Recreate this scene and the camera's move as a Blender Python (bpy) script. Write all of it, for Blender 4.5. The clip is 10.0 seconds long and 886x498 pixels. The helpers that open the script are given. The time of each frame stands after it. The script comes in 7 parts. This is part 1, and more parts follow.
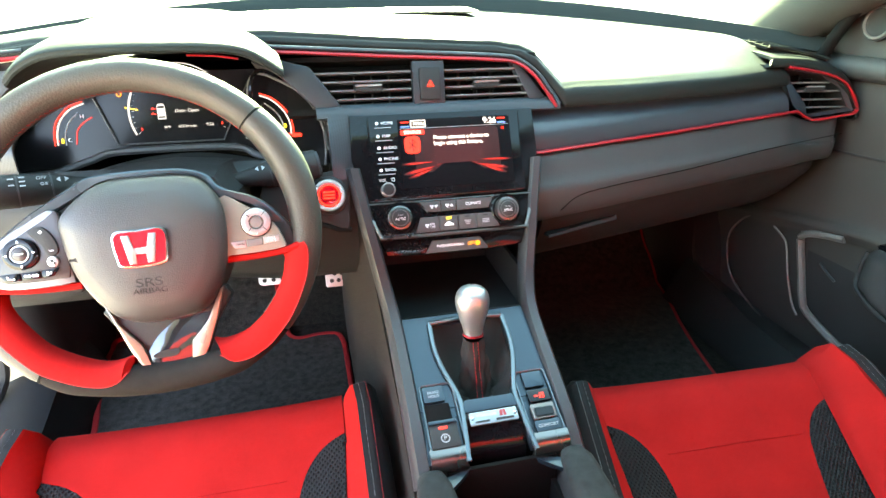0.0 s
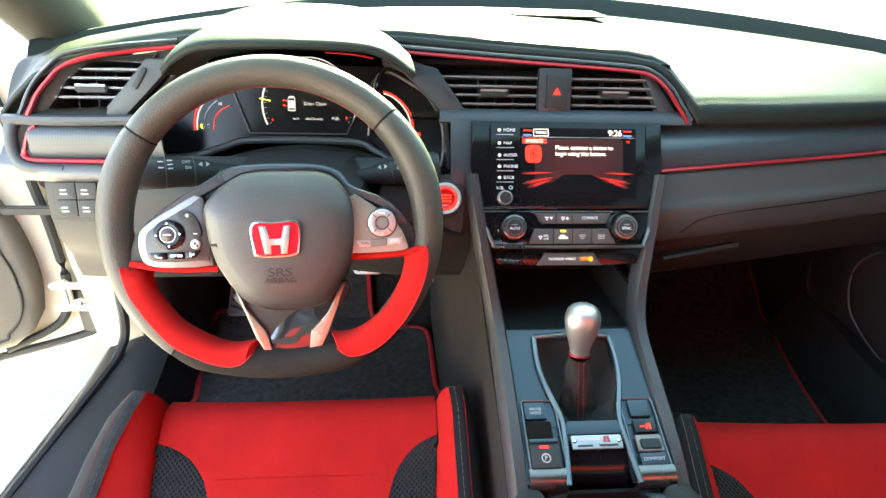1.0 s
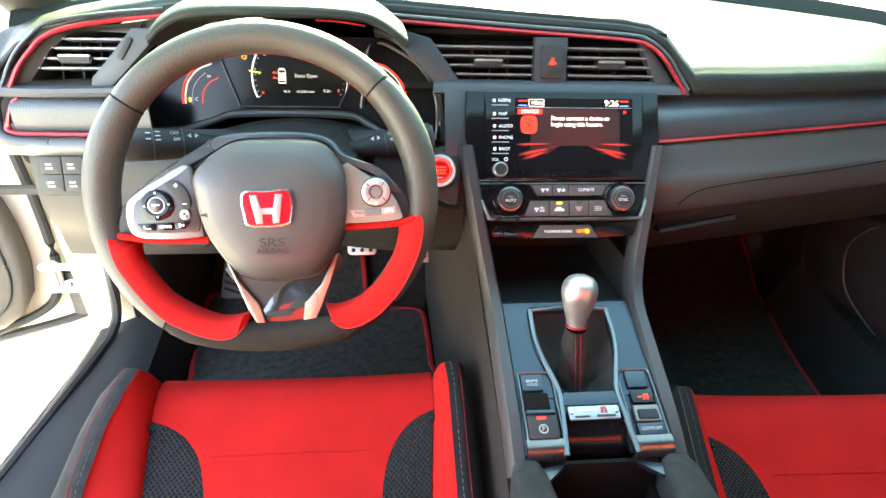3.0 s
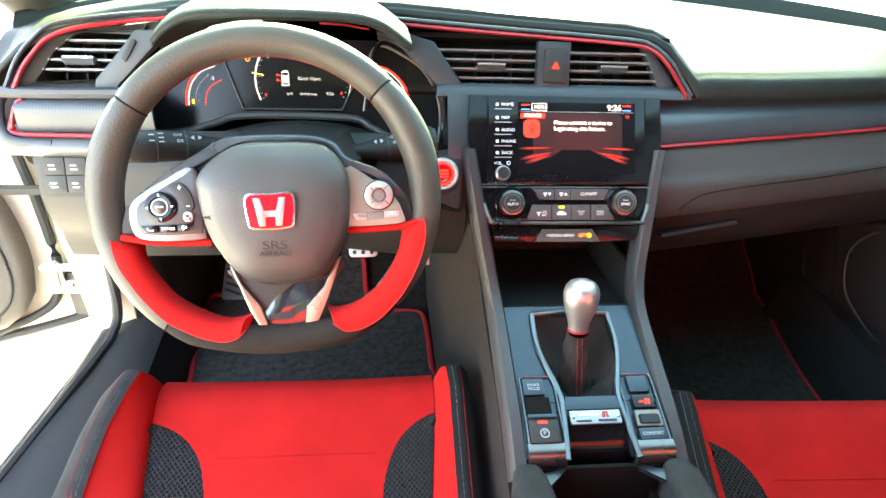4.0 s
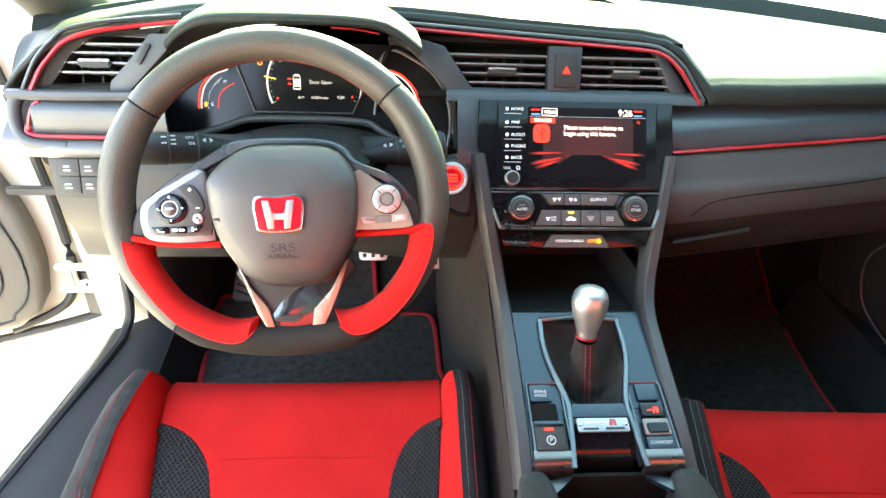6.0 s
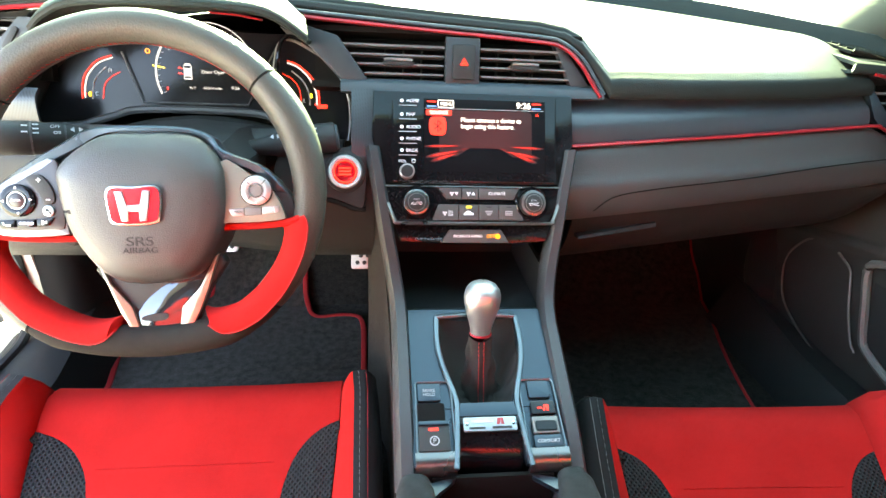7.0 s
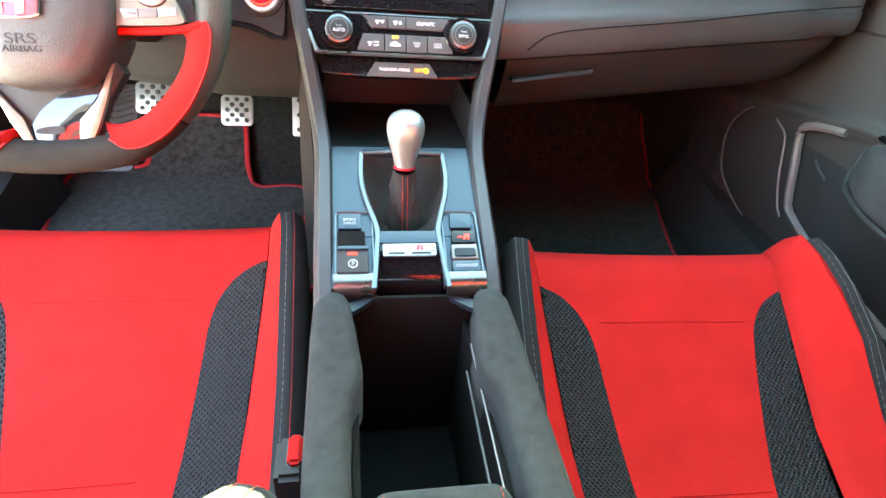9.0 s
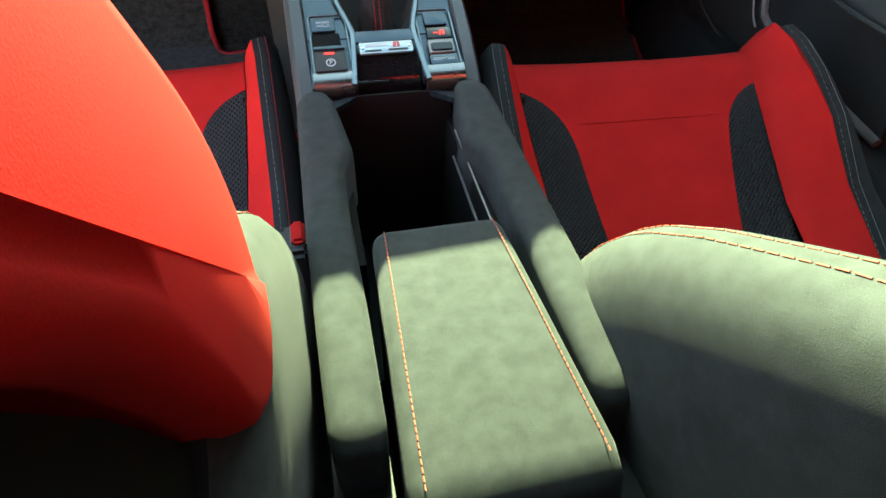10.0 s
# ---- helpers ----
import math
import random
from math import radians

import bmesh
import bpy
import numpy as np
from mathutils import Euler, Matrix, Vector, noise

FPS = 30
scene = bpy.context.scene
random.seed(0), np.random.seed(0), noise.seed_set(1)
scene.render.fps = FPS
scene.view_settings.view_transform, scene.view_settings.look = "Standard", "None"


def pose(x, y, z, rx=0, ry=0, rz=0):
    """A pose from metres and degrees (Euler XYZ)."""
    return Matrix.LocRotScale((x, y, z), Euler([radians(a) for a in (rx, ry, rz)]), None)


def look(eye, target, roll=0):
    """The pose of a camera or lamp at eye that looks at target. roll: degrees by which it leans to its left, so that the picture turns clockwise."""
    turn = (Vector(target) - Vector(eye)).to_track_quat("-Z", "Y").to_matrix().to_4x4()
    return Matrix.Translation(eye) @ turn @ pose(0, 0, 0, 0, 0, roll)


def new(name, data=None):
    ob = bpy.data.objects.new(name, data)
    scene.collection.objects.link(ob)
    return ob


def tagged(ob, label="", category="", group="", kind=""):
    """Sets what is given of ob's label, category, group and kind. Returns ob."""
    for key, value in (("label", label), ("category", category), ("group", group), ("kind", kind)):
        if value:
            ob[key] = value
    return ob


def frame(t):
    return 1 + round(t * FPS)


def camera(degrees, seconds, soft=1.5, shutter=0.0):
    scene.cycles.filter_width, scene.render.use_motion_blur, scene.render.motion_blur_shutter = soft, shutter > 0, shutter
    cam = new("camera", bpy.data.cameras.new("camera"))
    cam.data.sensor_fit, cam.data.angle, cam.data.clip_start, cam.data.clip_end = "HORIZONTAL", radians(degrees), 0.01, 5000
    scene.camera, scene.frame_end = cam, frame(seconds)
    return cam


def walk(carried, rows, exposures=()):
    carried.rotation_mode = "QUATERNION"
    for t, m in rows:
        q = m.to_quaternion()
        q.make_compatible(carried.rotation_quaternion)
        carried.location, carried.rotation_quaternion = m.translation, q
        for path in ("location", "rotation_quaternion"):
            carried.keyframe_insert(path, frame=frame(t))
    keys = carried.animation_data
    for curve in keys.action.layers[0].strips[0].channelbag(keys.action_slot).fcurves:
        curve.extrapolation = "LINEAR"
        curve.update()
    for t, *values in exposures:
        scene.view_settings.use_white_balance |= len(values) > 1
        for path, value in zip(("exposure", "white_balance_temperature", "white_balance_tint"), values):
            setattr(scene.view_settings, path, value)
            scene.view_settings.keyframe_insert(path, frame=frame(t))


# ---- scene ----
cam = camera(78.0, 10.0)
PATH = [
    (0, (-0.173, -0.186, 1.017), (0.233, 1.581, 0.172), -0.1),
    (0.5, (-0.207, -0.169, 1.029), (0.015, 1.631, 0.185), 2.2),
    (1, (-0.226, -0.162, 1.031), (-0.072, 1.632, 0.16), 1.9),
    (1.5, (-0.231, -0.163, 1.02), (-0.104, 1.627, 0.137), 1.1),
    (2, (-0.232, -0.162, 1.011), (-0.088, 1.619, 0.113), 1.5),
    (2.5, (-0.225, -0.163, 1.008), (-0.058, 1.611, 0.099), 1.5),
    (4, (-0.229, -0.162, 1.01), (-0.055, 1.615, 0.109), 2.1),
    (4.5, (-0.229, -0.162, 1.011), (-0.062, 1.616, 0.112), 2.2),
    (5, (-0.231, -0.161, 1.011), (-0.068, 1.62, 0.116), 2.3),
    (6.5, (-0.207, -0.161, 1.009), (-0.087, 1.631, 0.128), 2.0),
    (6.8, (-0.146, -0.159, 0.997), (0.017, 1.637, 0.131), 1.8),
    (7, (-0.121, -0.154, 0.995), (0.106, 1.631, 0.122), 3.2),
    (7.2, (-0.091, -0.155, 0.988), (0.175, 1.635, 0.134), 2.6),
    (7.5, (-0.067, -0.158, 0.991), (0.248, 1.623, 0.137), 3.1),
    (8, (-0.057, -0.164, 0.991), (0.293, 1.605, 0.125), 4.2),
    (8.2, (-0.061, -0.171, 0.968), (0.295, 1.568, 0.048), 4.9),
    (8.5, (-0.065, -0.176, 0.952), (0.295, 1.496, -0.085), 6.6),
    (8.7, (-0.062, -0.182, 0.945), (0.281, 1.459, -0.145), 6.4),
    (9, (-0.066, -0.201, 0.913), (0.269, 1.406, -0.229), 6.0),
    (9.2, (-0.067, -0.213, 0.886), (0.254, 1.336, -0.338), 4.8),
    (9.5, (-0.071, -0.251, 0.856), (0.241, 1.236, -0.445), 3.7),
    (10, (-0.078, -0.298, 0.824), (0.28, 1.094, -0.566), 2.3),
]
walk(cam, [(t, look(eye, target, roll)) for t, eye, target, roll in PATH], [(0, 6.50, 8300, 12), (1, 6.03, 8300, 12), (2, 6.08, 8300, 12), (2.5, 6.30, 8300, 12), (5, 6.45, 8300, 12), (6.5, 6.25, 8300, 12), (7.5, 6.92, 8300, 12), (8.5, 7.27, 8300, 12), (9.0, 7.22, 8100, 12), (9.2, 6.98, 8100, 12), (9.5, 6.42, 7900, 12), (10, 5.77, 7900, 12)])

# ---- light ----
SUN_UP, SUN_RIGHT = 34.0, 4.5
sky = bpy.data.worlds.new("sky")
scene.world = sky
sky.use_nodes = True
sn = sky.node_tree.nodes
sky_tex = sn.new("ShaderNodeTexSky")
sky_tex.sky_type, sky_tex.sun_disc = "NISHITA", False
sky_tex.sun_elevation, sky_tex.sun_rotation = radians(SUN_UP), radians(SUN_RIGHT)
sn["Background"].inputs[1].default_value = 0.070
sky.node_tree.links.new(sky_tex.outputs[0], sn["Background"].inputs[0])
sun = new("sun", bpy.data.lights.new("sun", "SUN"))
sun.data.energy, sun.data.angle, sun.data.color = 2.75, radians(0.5), (1.0, 0.98, 0.74)
sun.matrix_world = look((0, 0, 0), (-math.sin(radians(SUN_RIGHT)) * math.cos(radians(SUN_UP)), -math.cos(radians(SUN_RIGHT)) * math.cos(radians(SUN_UP)), -math.sin(radians(SUN_UP))))


# ---- materials ----
def mat(name, color, rough=0.5, metal=0.0, vary=0.15, grain=400.0, bump=0.0, sheen=0.0, coat=0.0, stain=12.0, emit=0.0, spec=0.3, tint=(1.0, 1.0, 1.0)):
    """A surface with a fine grain, broad stains and relief, in metres."""
    m = bpy.data.materials.new(name)
    m.use_nodes = True
    nt, b = m.node_tree, m.node_tree.nodes["Principled BSDF"]
    tc = nt.nodes.new("ShaderNodeTexCoord")
    fine, broad = nt.nodes.new("ShaderNodeTexNoise"), nt.nodes.new("ShaderNodeTexNoise")
    fine.inputs["Scale"].default_value, broad.inputs["Scale"].default_value = grain, stain
    fine.inputs["Detail"].default_value, broad.inputs["Detail"].default_value = 3, 4
    for n in (fine, broad):
        nt.links.new(tc.outputs["Object"], n.inputs["Vector"])
    add = nt.nodes.new("ShaderNodeMath")
    add.operation = "ADD"
    nt.links.new(fine.outputs[0], add.inputs[0])
    nt.links.new(broad.outputs[0], add.inputs[1])
    ramp = nt.nodes.new("ShaderNodeMapRange")
    ramp.inputs[1].default_value, ramp.inputs[2].default_value = 0.6, 1.4
    ramp.inputs[3].default_value, ramp.inputs[4].default_value = 1 - vary, 1 + vary
    nt.links.new(add.outputs[0], ramp.inputs[0])
    mul = nt.nodes.new("ShaderNodeVectorMath")
    mul.operation = "SCALE"
    mul.inputs[0].default_value = [c * (0.03 if emit else 1.0) for c in color[:3]]
    nt.links.new(ramp.outputs[0], mul.inputs["Scale"])
    nt.links.new(mul.outputs[0], b.inputs["Base Color"])
    rr = nt.nodes.new("ShaderNodeMapRange")
    rr.inputs[1].default_value, rr.inputs[2].default_value = 0.3, 0.7
    rr.inputs[3].default_value, rr.inputs[4].default_value = max(rough - 0.07, 0.02), min(rough + 0.07, 1.0)
    nt.links.new(broad.outputs[0], rr.inputs[0])
    nt.links.new(rr.outputs[0], b.inputs["Roughness"])
    b.inputs["Metallic"].default_value = metal
    b.inputs["Specular IOR Level"].default_value = spec
    if sheen:
        b.inputs["Sheen Weight"].default_value, b.inputs["Sheen Roughness"].default_value = sheen, 0.45
        b.inputs["Sheen Tint"].default_value = (*tint, 1)
    if coat:
        b.inputs["Coat Weight"].default_value, b.inputs["Coat Roughness"].default_value = coat, 0.05
    if bump:
        bp = nt.nodes.new("ShaderNodeBump")
        bp.inputs["Strength"].default_value, bp.inputs["Distance"].default_value = bump, 0.0015
        nt.links.new(fine.outputs[0], bp.inputs["Height"])
        nt.links.new(bp.outputs[0], b.inputs["Normal"])
    if emit:
        b.inputs["Emission Color"].default_value, b.inputs["Emission Strength"].default_value = (*color[:3], 1), emit
    return m


def relief(m, kind, scale, strength, turn=(0, 0, 0), tint=0.0):
    """Adds a woven, hexagonal or pebbled relief to a material."""
    nt, b = m.node_tree, m.node_tree.nodes["Principled BSDF"]
    tc, mp = nt.nodes.new("ShaderNodeTexCoord"), nt.nodes.new("ShaderNodeMapping")
    mp.inputs["Rotation"].default_value = turn
    nt.links.new(tc.outputs["Object"], mp.inputs[0])
    if kind == "pebble":
        tex = nt.nodes.new("ShaderNodeTexVoronoi")
        tex.inputs["Scale"].default_value = scale
        out = tex.outputs["Distance"]
        nt.links.new(mp.outputs[0], tex.inputs["Vector"])
    else:
        waves = []
        for axis in ("X", "Y"):
            w = nt.nodes.new("ShaderNodeTexWave")
            w.bands_direction = axis
            w.inputs["Scale"].default_value = scale
            nt.links.new(mp.outputs[0], w.inputs["Vector"])
            waves.append(w)
        mix = nt.nodes.new("ShaderNodeMath")
        mix.operation = "MULTIPLY"
        for i, w in enumerate(waves):
            nt.links.new(w.outputs["Fac"], mix.inputs[i])
        out = mix.outputs[0]
    bp = nt.nodes.new("ShaderNodeBump")
    bp.inputs["Strength"].default_value, bp.inputs["Distance"].default_value = strength, 0.002
    nt.links.new(out, bp.inputs["Height"])
    old = b.inputs["Normal"].links
    if old:
        nt.links.new(old[0].from_socket, bp.inputs["Normal"])
    nt.links.new(bp.outputs[0], b.inputs["Normal"])
    if tint:
        link = b.inputs["Base Color"].links[0].from_socket
        sc, mr = nt.nodes.new("ShaderNodeVectorMath"), nt.nodes.new("ShaderNodeMapRange")
        sc.operation = "SCALE"
        mr.inputs[3].default_value, mr.inputs[4].default_value = 1 + tint, 1 - tint
        nt.links.new(out, mr.inputs[0])
        nt.links.new(link, sc.inputs[0])
        nt.links.new(mr.outputs[0], sc.inputs["Scale"])
        nt.links.new(sc.outputs[0], b.inputs["Base Color"])
    return m


M = dict(
    dash=relief(mat("dash_soft_plastic", (0.0100, 0.0122, 0.0108), 0.60, grain=900, bump=0.15, spec=0.17), "pebble", 520, 0.18),
    pad=relief(mat("lower_dash_leatherette", (0.032, 0.0345, 0.035), 0.42, grain=900, bump=0.1, spec=0.5), "pebble", 520, 0.12),
    plastic=mat("dark_grained_plastic", (0.0175, 0.0178, 0.0180), 0.55, grain=1200, bump=0.2, spec=0.22),
    trim=mat("grey_trim_plastic", (0.030, 0.0315, 0.034), 0.45, grain=1200, bump=0.12, vary=0.1),
    climmetal=mat("satin_bezel_metal", (0.13, 0.12, 0.115), 0.28, 0.85, vary=0.05, grain=1500),
    climkey=mat("grey_key_plastic", (0.050, 0.047, 0.046), 0.5, grain=1200, bump=0.08, vary=0.08),
    trimlight=mat("satin_grey_trim", (0.12, 0.116, 0.11), 0.42, 0.2, grain=1200, vary=0.08),
    panel=mat("blue_grey_satin_panel", (0.022, 0.034, 0.044), 0.30, 0.6, grain=900, vary=0.08),
    satinblue=mat("pale_blue_satin_trim", (0.082, 0.102, 0.114), 0.30, 0.7, grain=1200, vary=0.06),
    slate=mat("slate_matt_edge", (0.030, 0.037, 0.043), 0.6, grain=900, vary=0.08, spec=0.3),
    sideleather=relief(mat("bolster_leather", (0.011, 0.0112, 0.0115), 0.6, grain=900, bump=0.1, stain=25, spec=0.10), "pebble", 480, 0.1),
    satinmetal=mat("satin_console_metal", (0.13, 0.124, 0.12), 0.27, 0.9, vary=0.04, grain=1500),
    # slats: paler grey, with the daylight on their tops in the colour
    slat=mat("toplit_grey_slat", (0.085, 0.085, 0.085), 0.42, vary=0.08, grain=1500, spec=0.5),
    plate=mat("pale_plate", (0.44, 0.44, 0.43), 0.4, 0.3, vary=0.05),
    satin=mat("dark_satin_trim", (0.022, 0.027, 0.032), 0.42, grain=900, vary=0.08),
    # paler copy of doorgrey: the open door's daylight is in the colour
    doorlit=mat("door_trim_warm_daylit", (0.085, 0.077, 0.066), 0.6, grain=1000, bump=0.15),
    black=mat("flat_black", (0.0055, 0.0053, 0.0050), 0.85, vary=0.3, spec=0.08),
    gloss=mat("piano_black", (0.005, 0.005, 0.006), 0.09, vary=0.1, spec=0.2),
    silver=mat("satin_silver", (0.36, 0.35, 0.34), 0.33, 0.85, vary=0.04, grain=1500),
    chrome=mat("brushed_chrome", (0.50, 0.50, 0.50), 0.2, 1.0, vary=0.04),
    knob=mat("anodised_aluminium", (0.46, 0.46, 0.455), 0.38, 0.9, vary=0.05, grain=1800, bump=0.03),
    pedal=mat("pedal_aluminium", (0.52, 0.50, 0.47), 0.36, 0.9, vary=0.08),
    champagne=mat("champagne_satin_metal", (0.23, 0.218, 0.18), 0.30, 0.6, vary=0.05, grain=1500),
    red=mat("red_suede", (0.335, 0.0125, 0.0118), 0.92, vary=0.20, grain=1500, bump=0.05, stain=16, spec=0.03, sheen=0.006, tint=(1.0, 0.30, 0.16)),
    redtrim=mat("red_trim_paint", (0.24, 0.008, 0.012), 0.38, vary=0.08, coat=0.2),
    redgloss=mat("red_badge_enamel", (0.42, 0.006, 0.014), 0.12, vary=0.05, spec=0.5),
    rimsuede=mat("rim_suede", (0.020, 0.019, 0.017), 0.9, vary=0.25, grain=1800, bump=0.25, stain=60, spec=0.06),
    archsatin=mat("blue_grey_satin_arch", (0.040, 0.055, 0.065), 0.30, 0.55, vary=0.06, grain=1200),
    podbrown=mat("brown_black_switch_plastic", (0.018, 0.012, 0.010), 0.38, vary=0.08, grain=1200, spec=0.4),
    mirrorblack=mat("mirror_black_panel", (0.05, 0.055, 0.065), 0.05, 0.7, vary=0.08, spec=0.6),
    redpipe=mat("red_piping_cloth", (0.30, 0.010, 0.013), 0.8, vary=0.2, grain=900, bump=0.4),
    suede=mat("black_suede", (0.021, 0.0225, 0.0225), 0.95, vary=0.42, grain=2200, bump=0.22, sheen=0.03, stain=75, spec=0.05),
    leather=relief(mat("black_leather", (0.034, 0.032, 0.025), 0.50, grain=900, bump=0.1, stain=20), "pebble", 420, 0.12),
    airbag=relief(mat("airbag_cover", (0.031, 0.0300, 0.028), 0.46, grain=900, bump=0.1, spec=0.4), "pebble", 820, 0.12),
    mesh=relief(mat("black_mesh_cloth", (0.011, 0.0115, 0.012), 0.75, grain=900, vary=0.2, spec=0.12), "weave", 68, 1.0, (0, 0, 0.785), 0.6),
    carbon=relief(mat("woven_carbon_trim", (0.021, 0.026, 0.031), 0.36, 0.0, grain=900, vary=0.1, spec=0.32), "weave", 130, 0.08, (0.785, 0.4, 0.785), 0.28),
    carpet=mat("black_carpet", (0.0150, 0.0138, 0.0120), 0.98, vary=0.85, grain=300, bump=1.0, sheen=0.06, stain=90, spec=0.05),
    matcarpet=mat("grey_flecked_mat_carpet", (0.029, 0.0265, 0.0235), 0.98, vary=0.9, grain=420, bump=1.0, sheen=0.08, stain=70, spec=0.04),
    platemetal=mat("pale_blue_plate_metal", (0.20, 0.225, 0.24), 0.35, 0.6, vary=0.06),
    rubber=mat("black_rubber", (0.016, 0.016, 0.016), 0.7, vary=0.25),
    cream=mat("white_body_paint", (0.46, 0.43, 0.345), 0.25, vary=0.04, coat=0.6),
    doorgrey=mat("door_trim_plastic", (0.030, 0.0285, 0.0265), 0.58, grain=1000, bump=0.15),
    head=mat("roof_lining", (0.030, 0.031, 0.028), 0.95, vary=0.1, grain=500, bump=0.2),
    ground=mat("pale_concrete", (0.55, 0.53, 0.49), 0.9, vary=0.12, grain=60, bump=0.3, stain=1.2),
    redthread=mat("red_thread", (0.34, 0.015, 0.015), 0.7, vary=0.1),
    orangethread=mat("orange_thread", (0.19, 0.034, 0.016), 0.7, vary=0.1),
    greythread=mat("grey_thread", (0.16, 0.16, 0.16), 0.7, vary=0.1),
    orange=mat("amber_lamp", (1.0, 0.28, 0.02), 0.5, emit=0.0462),
    bootsuede=mat("boot_suede", (0.024, 0.0225, 0.021), 0.9, vary=0.35, grain=900, bump=0.4, spec=0.08),
    white=mat("white_print", (0.75, 0.75, 0.75), 0.6, vary=0.03),
    grey=mat("grey_print", (0.30, 0.30, 0.31), 0.6, vary=0.05),
    lcdwhite=mat("lit_white", (0.9, 0.9, 0.9), 0.5, emit=0.0546, vary=0.0),
    lcdgrey=mat("lit_grey", (0.62, 0.64, 0.66), 0.5, emit=0.0260, vary=0.0),
    lcdred=mat("lit_red", (1.0, 0.035, 0.02), 0.5, emit=0.0420, vary=0.0),
    lcddim0=mat("lit_red_haze_faint", (0.30, 0.022, 0.014), 0.5, emit=0.0006, vary=0.3, stain=30),
    lcddim1=mat("lit_red_haze_low", (0.30, 0.020, 0.012), 0.5, emit=0.0012, vary=0.3, stain=30),
    lcddim2=mat("lit_red_haze_mid", (0.30, 0.016, 0.010), 0.5, emit=0.0019, vary=0.3, stain=30),
    lcddim3=mat("lit_red_haze", (0.30, 0.012, 0.008), 0.5, emit=0.0028, vary=0.3, stain=30),
    lcdmid=mat("lit_red_glow", (0.80, 0.018, 0.012), 0.5, emit=0.0060, vary=0.0),
    lcdstreak=mat("lit_red_streak", (1.0, 0.035, 0.02), 0.5, emit=0.0200, vary=0.0),
    lcdslate=mat("lit_slate", (0.10, 0.12, 0.16), 0.5, emit=0.0060, vary=0.1),
    lcdblue=mat("lit_blue", (0.1, 0.25, 0.8), 0.5, emit=0.0420, vary=0.0),
    lcdyellow=mat("lit_yellow", (1.0, 0.75, 0.05), 0.5, emit=0.0504, vary=0.0),
    lcdblack=mat("screen_black", (0.005, 0.005, 0.006), 0.20, vary=0.1, spec=0.12),
    green=mat("lit_green", (0.05, 0.8, 0.2), 0.5, emit=0.0630, vary=0.0),
)



def glass(name, tint, gloss):
    """A thin tinted pane: straight through, with a weak reflection."""
    m = bpy.data.materials.new(name)
    m.use_nodes = True
    nt = m.node_tree
    thru, shine, mixer = nt.nodes.new("ShaderNodeBsdfTransparent"), nt.nodes.new("ShaderNodeBsdfGlossy"), nt.nodes.new("ShaderNodeMixShader")
    thru.inputs[0].default_value = (*tint, 1)
    shine.inputs["Roughness"].default_value = 0.02
    mixer.inputs[0].default_value = gloss
    nt.links.new(thru.outputs[0], mixer.inputs[1])
    nt.links.new(shine.outputs[0], mixer.inputs[2])
    nt.links.new(mixer.outputs[0], nt.nodes["Material Output"].inputs[0])
    return m


M["screenglass"] = glass("green_tinted_windscreen", (0.52, 0.745, 0.625), 0.03)
# rear and side panes are tinted this dark to dim the cabin
M["rearglass"] = glass("dimming_privacy_glass", (0.05, 0.055, 0.05), 0.05)
M["sideglass"] = glass("dimming_side_glass", (0.08, 0.09, 0.08), 0.04)

# ---- builders ----
def curve(pts, n=8, closed=False):
    """Points on a smooth line through pts."""
    p = [Vector(q) for q in pts]
    out, k = [], len(p)
    for i in range(k if closed else k - 1):
        a, b = p[i], p[(i + 1) % k]
        z = p[i - 1] if closed or i else a * 2 - b
        c = p[(i + 2) % k] if closed or i + 2 < k else b * 2 - a
        for j in range(n):
            t = j / n
            out.append(0.5 * (2 * a + (b - z) * t + (2 * z - 5 * a + 4 * b - c) * t * t + (3 * a - z - 3 * b + c) * t ** 3))
    return out if closed else out + [p[-1]]


def bm_loft(rings, closed=True, caps=True):
    """Rings of the same number of points, joined by faces."""
    bm = bmesh.new()
    vs = [[bm.verts.new(p) for p in r] for r in rings]
    n = len(vs[0])
    for a, b in zip(vs, vs[1:]):
        for i in range(n if closed else n - 1):
            j = (i + 1) % n
            try:
                bm.faces.new((a[i], a[j], b[j], b[i]))
            except ValueError:
                pass
    if closed and caps:
        bm.faces.new(vs[0][::-1])
        bm.faces.new(vs[-1])
    bmesh.ops.recalc_face_normals(bm, faces=bm.faces)
    return bm


def bm_sheet(rows, depth=0.004):
    """A surface through rows of points, given a thickness downwards of its normals."""
    bm = bm_loft(rows, False, False)
    if depth:
        bm.normal_update()
        bmesh.ops.solidify(bm, geom=bm.faces[:] , thickness=depth)
        bmesh.ops.recalc_face_normals(bm, faces=bm.faces)
    return bm


def bm_tube(pts, r=0.003, seg=8, closed=False, flat=1.0, up=(0, 0, 1)):
    """A round or flattened rod along pts."""
    p = [Vector(q) for q in pts]
    k, rings = len(p), []
    for i in range(k):
        a = p[i - 1] if i or closed else p[i]
        b = p[(i + 1) % k] if i + 1 < k or closed else p[i]
        t = (b - a).normalized()
        s = t.cross(Vector(up))
        s = s.normalized() if s.length > 1e-6 else t.orthogonal().normalized()
        u = s.cross(t)
        rad = r[i] if isinstance(r, (list, tuple)) else r
        rings.append([p[i] + rad * (math.cos(2 * math.pi * j / seg) * s + flat * math.sin(2 * math.pi * j / seg) * u) for j in range(seg)])
    if closed:
        rings.append(rings[0])
    bm = bm_loft(rings, True, not closed)
    if closed:
        bmesh.ops.remove_doubles(bm, verts=bm.verts, dist=1e-6)
    return bm


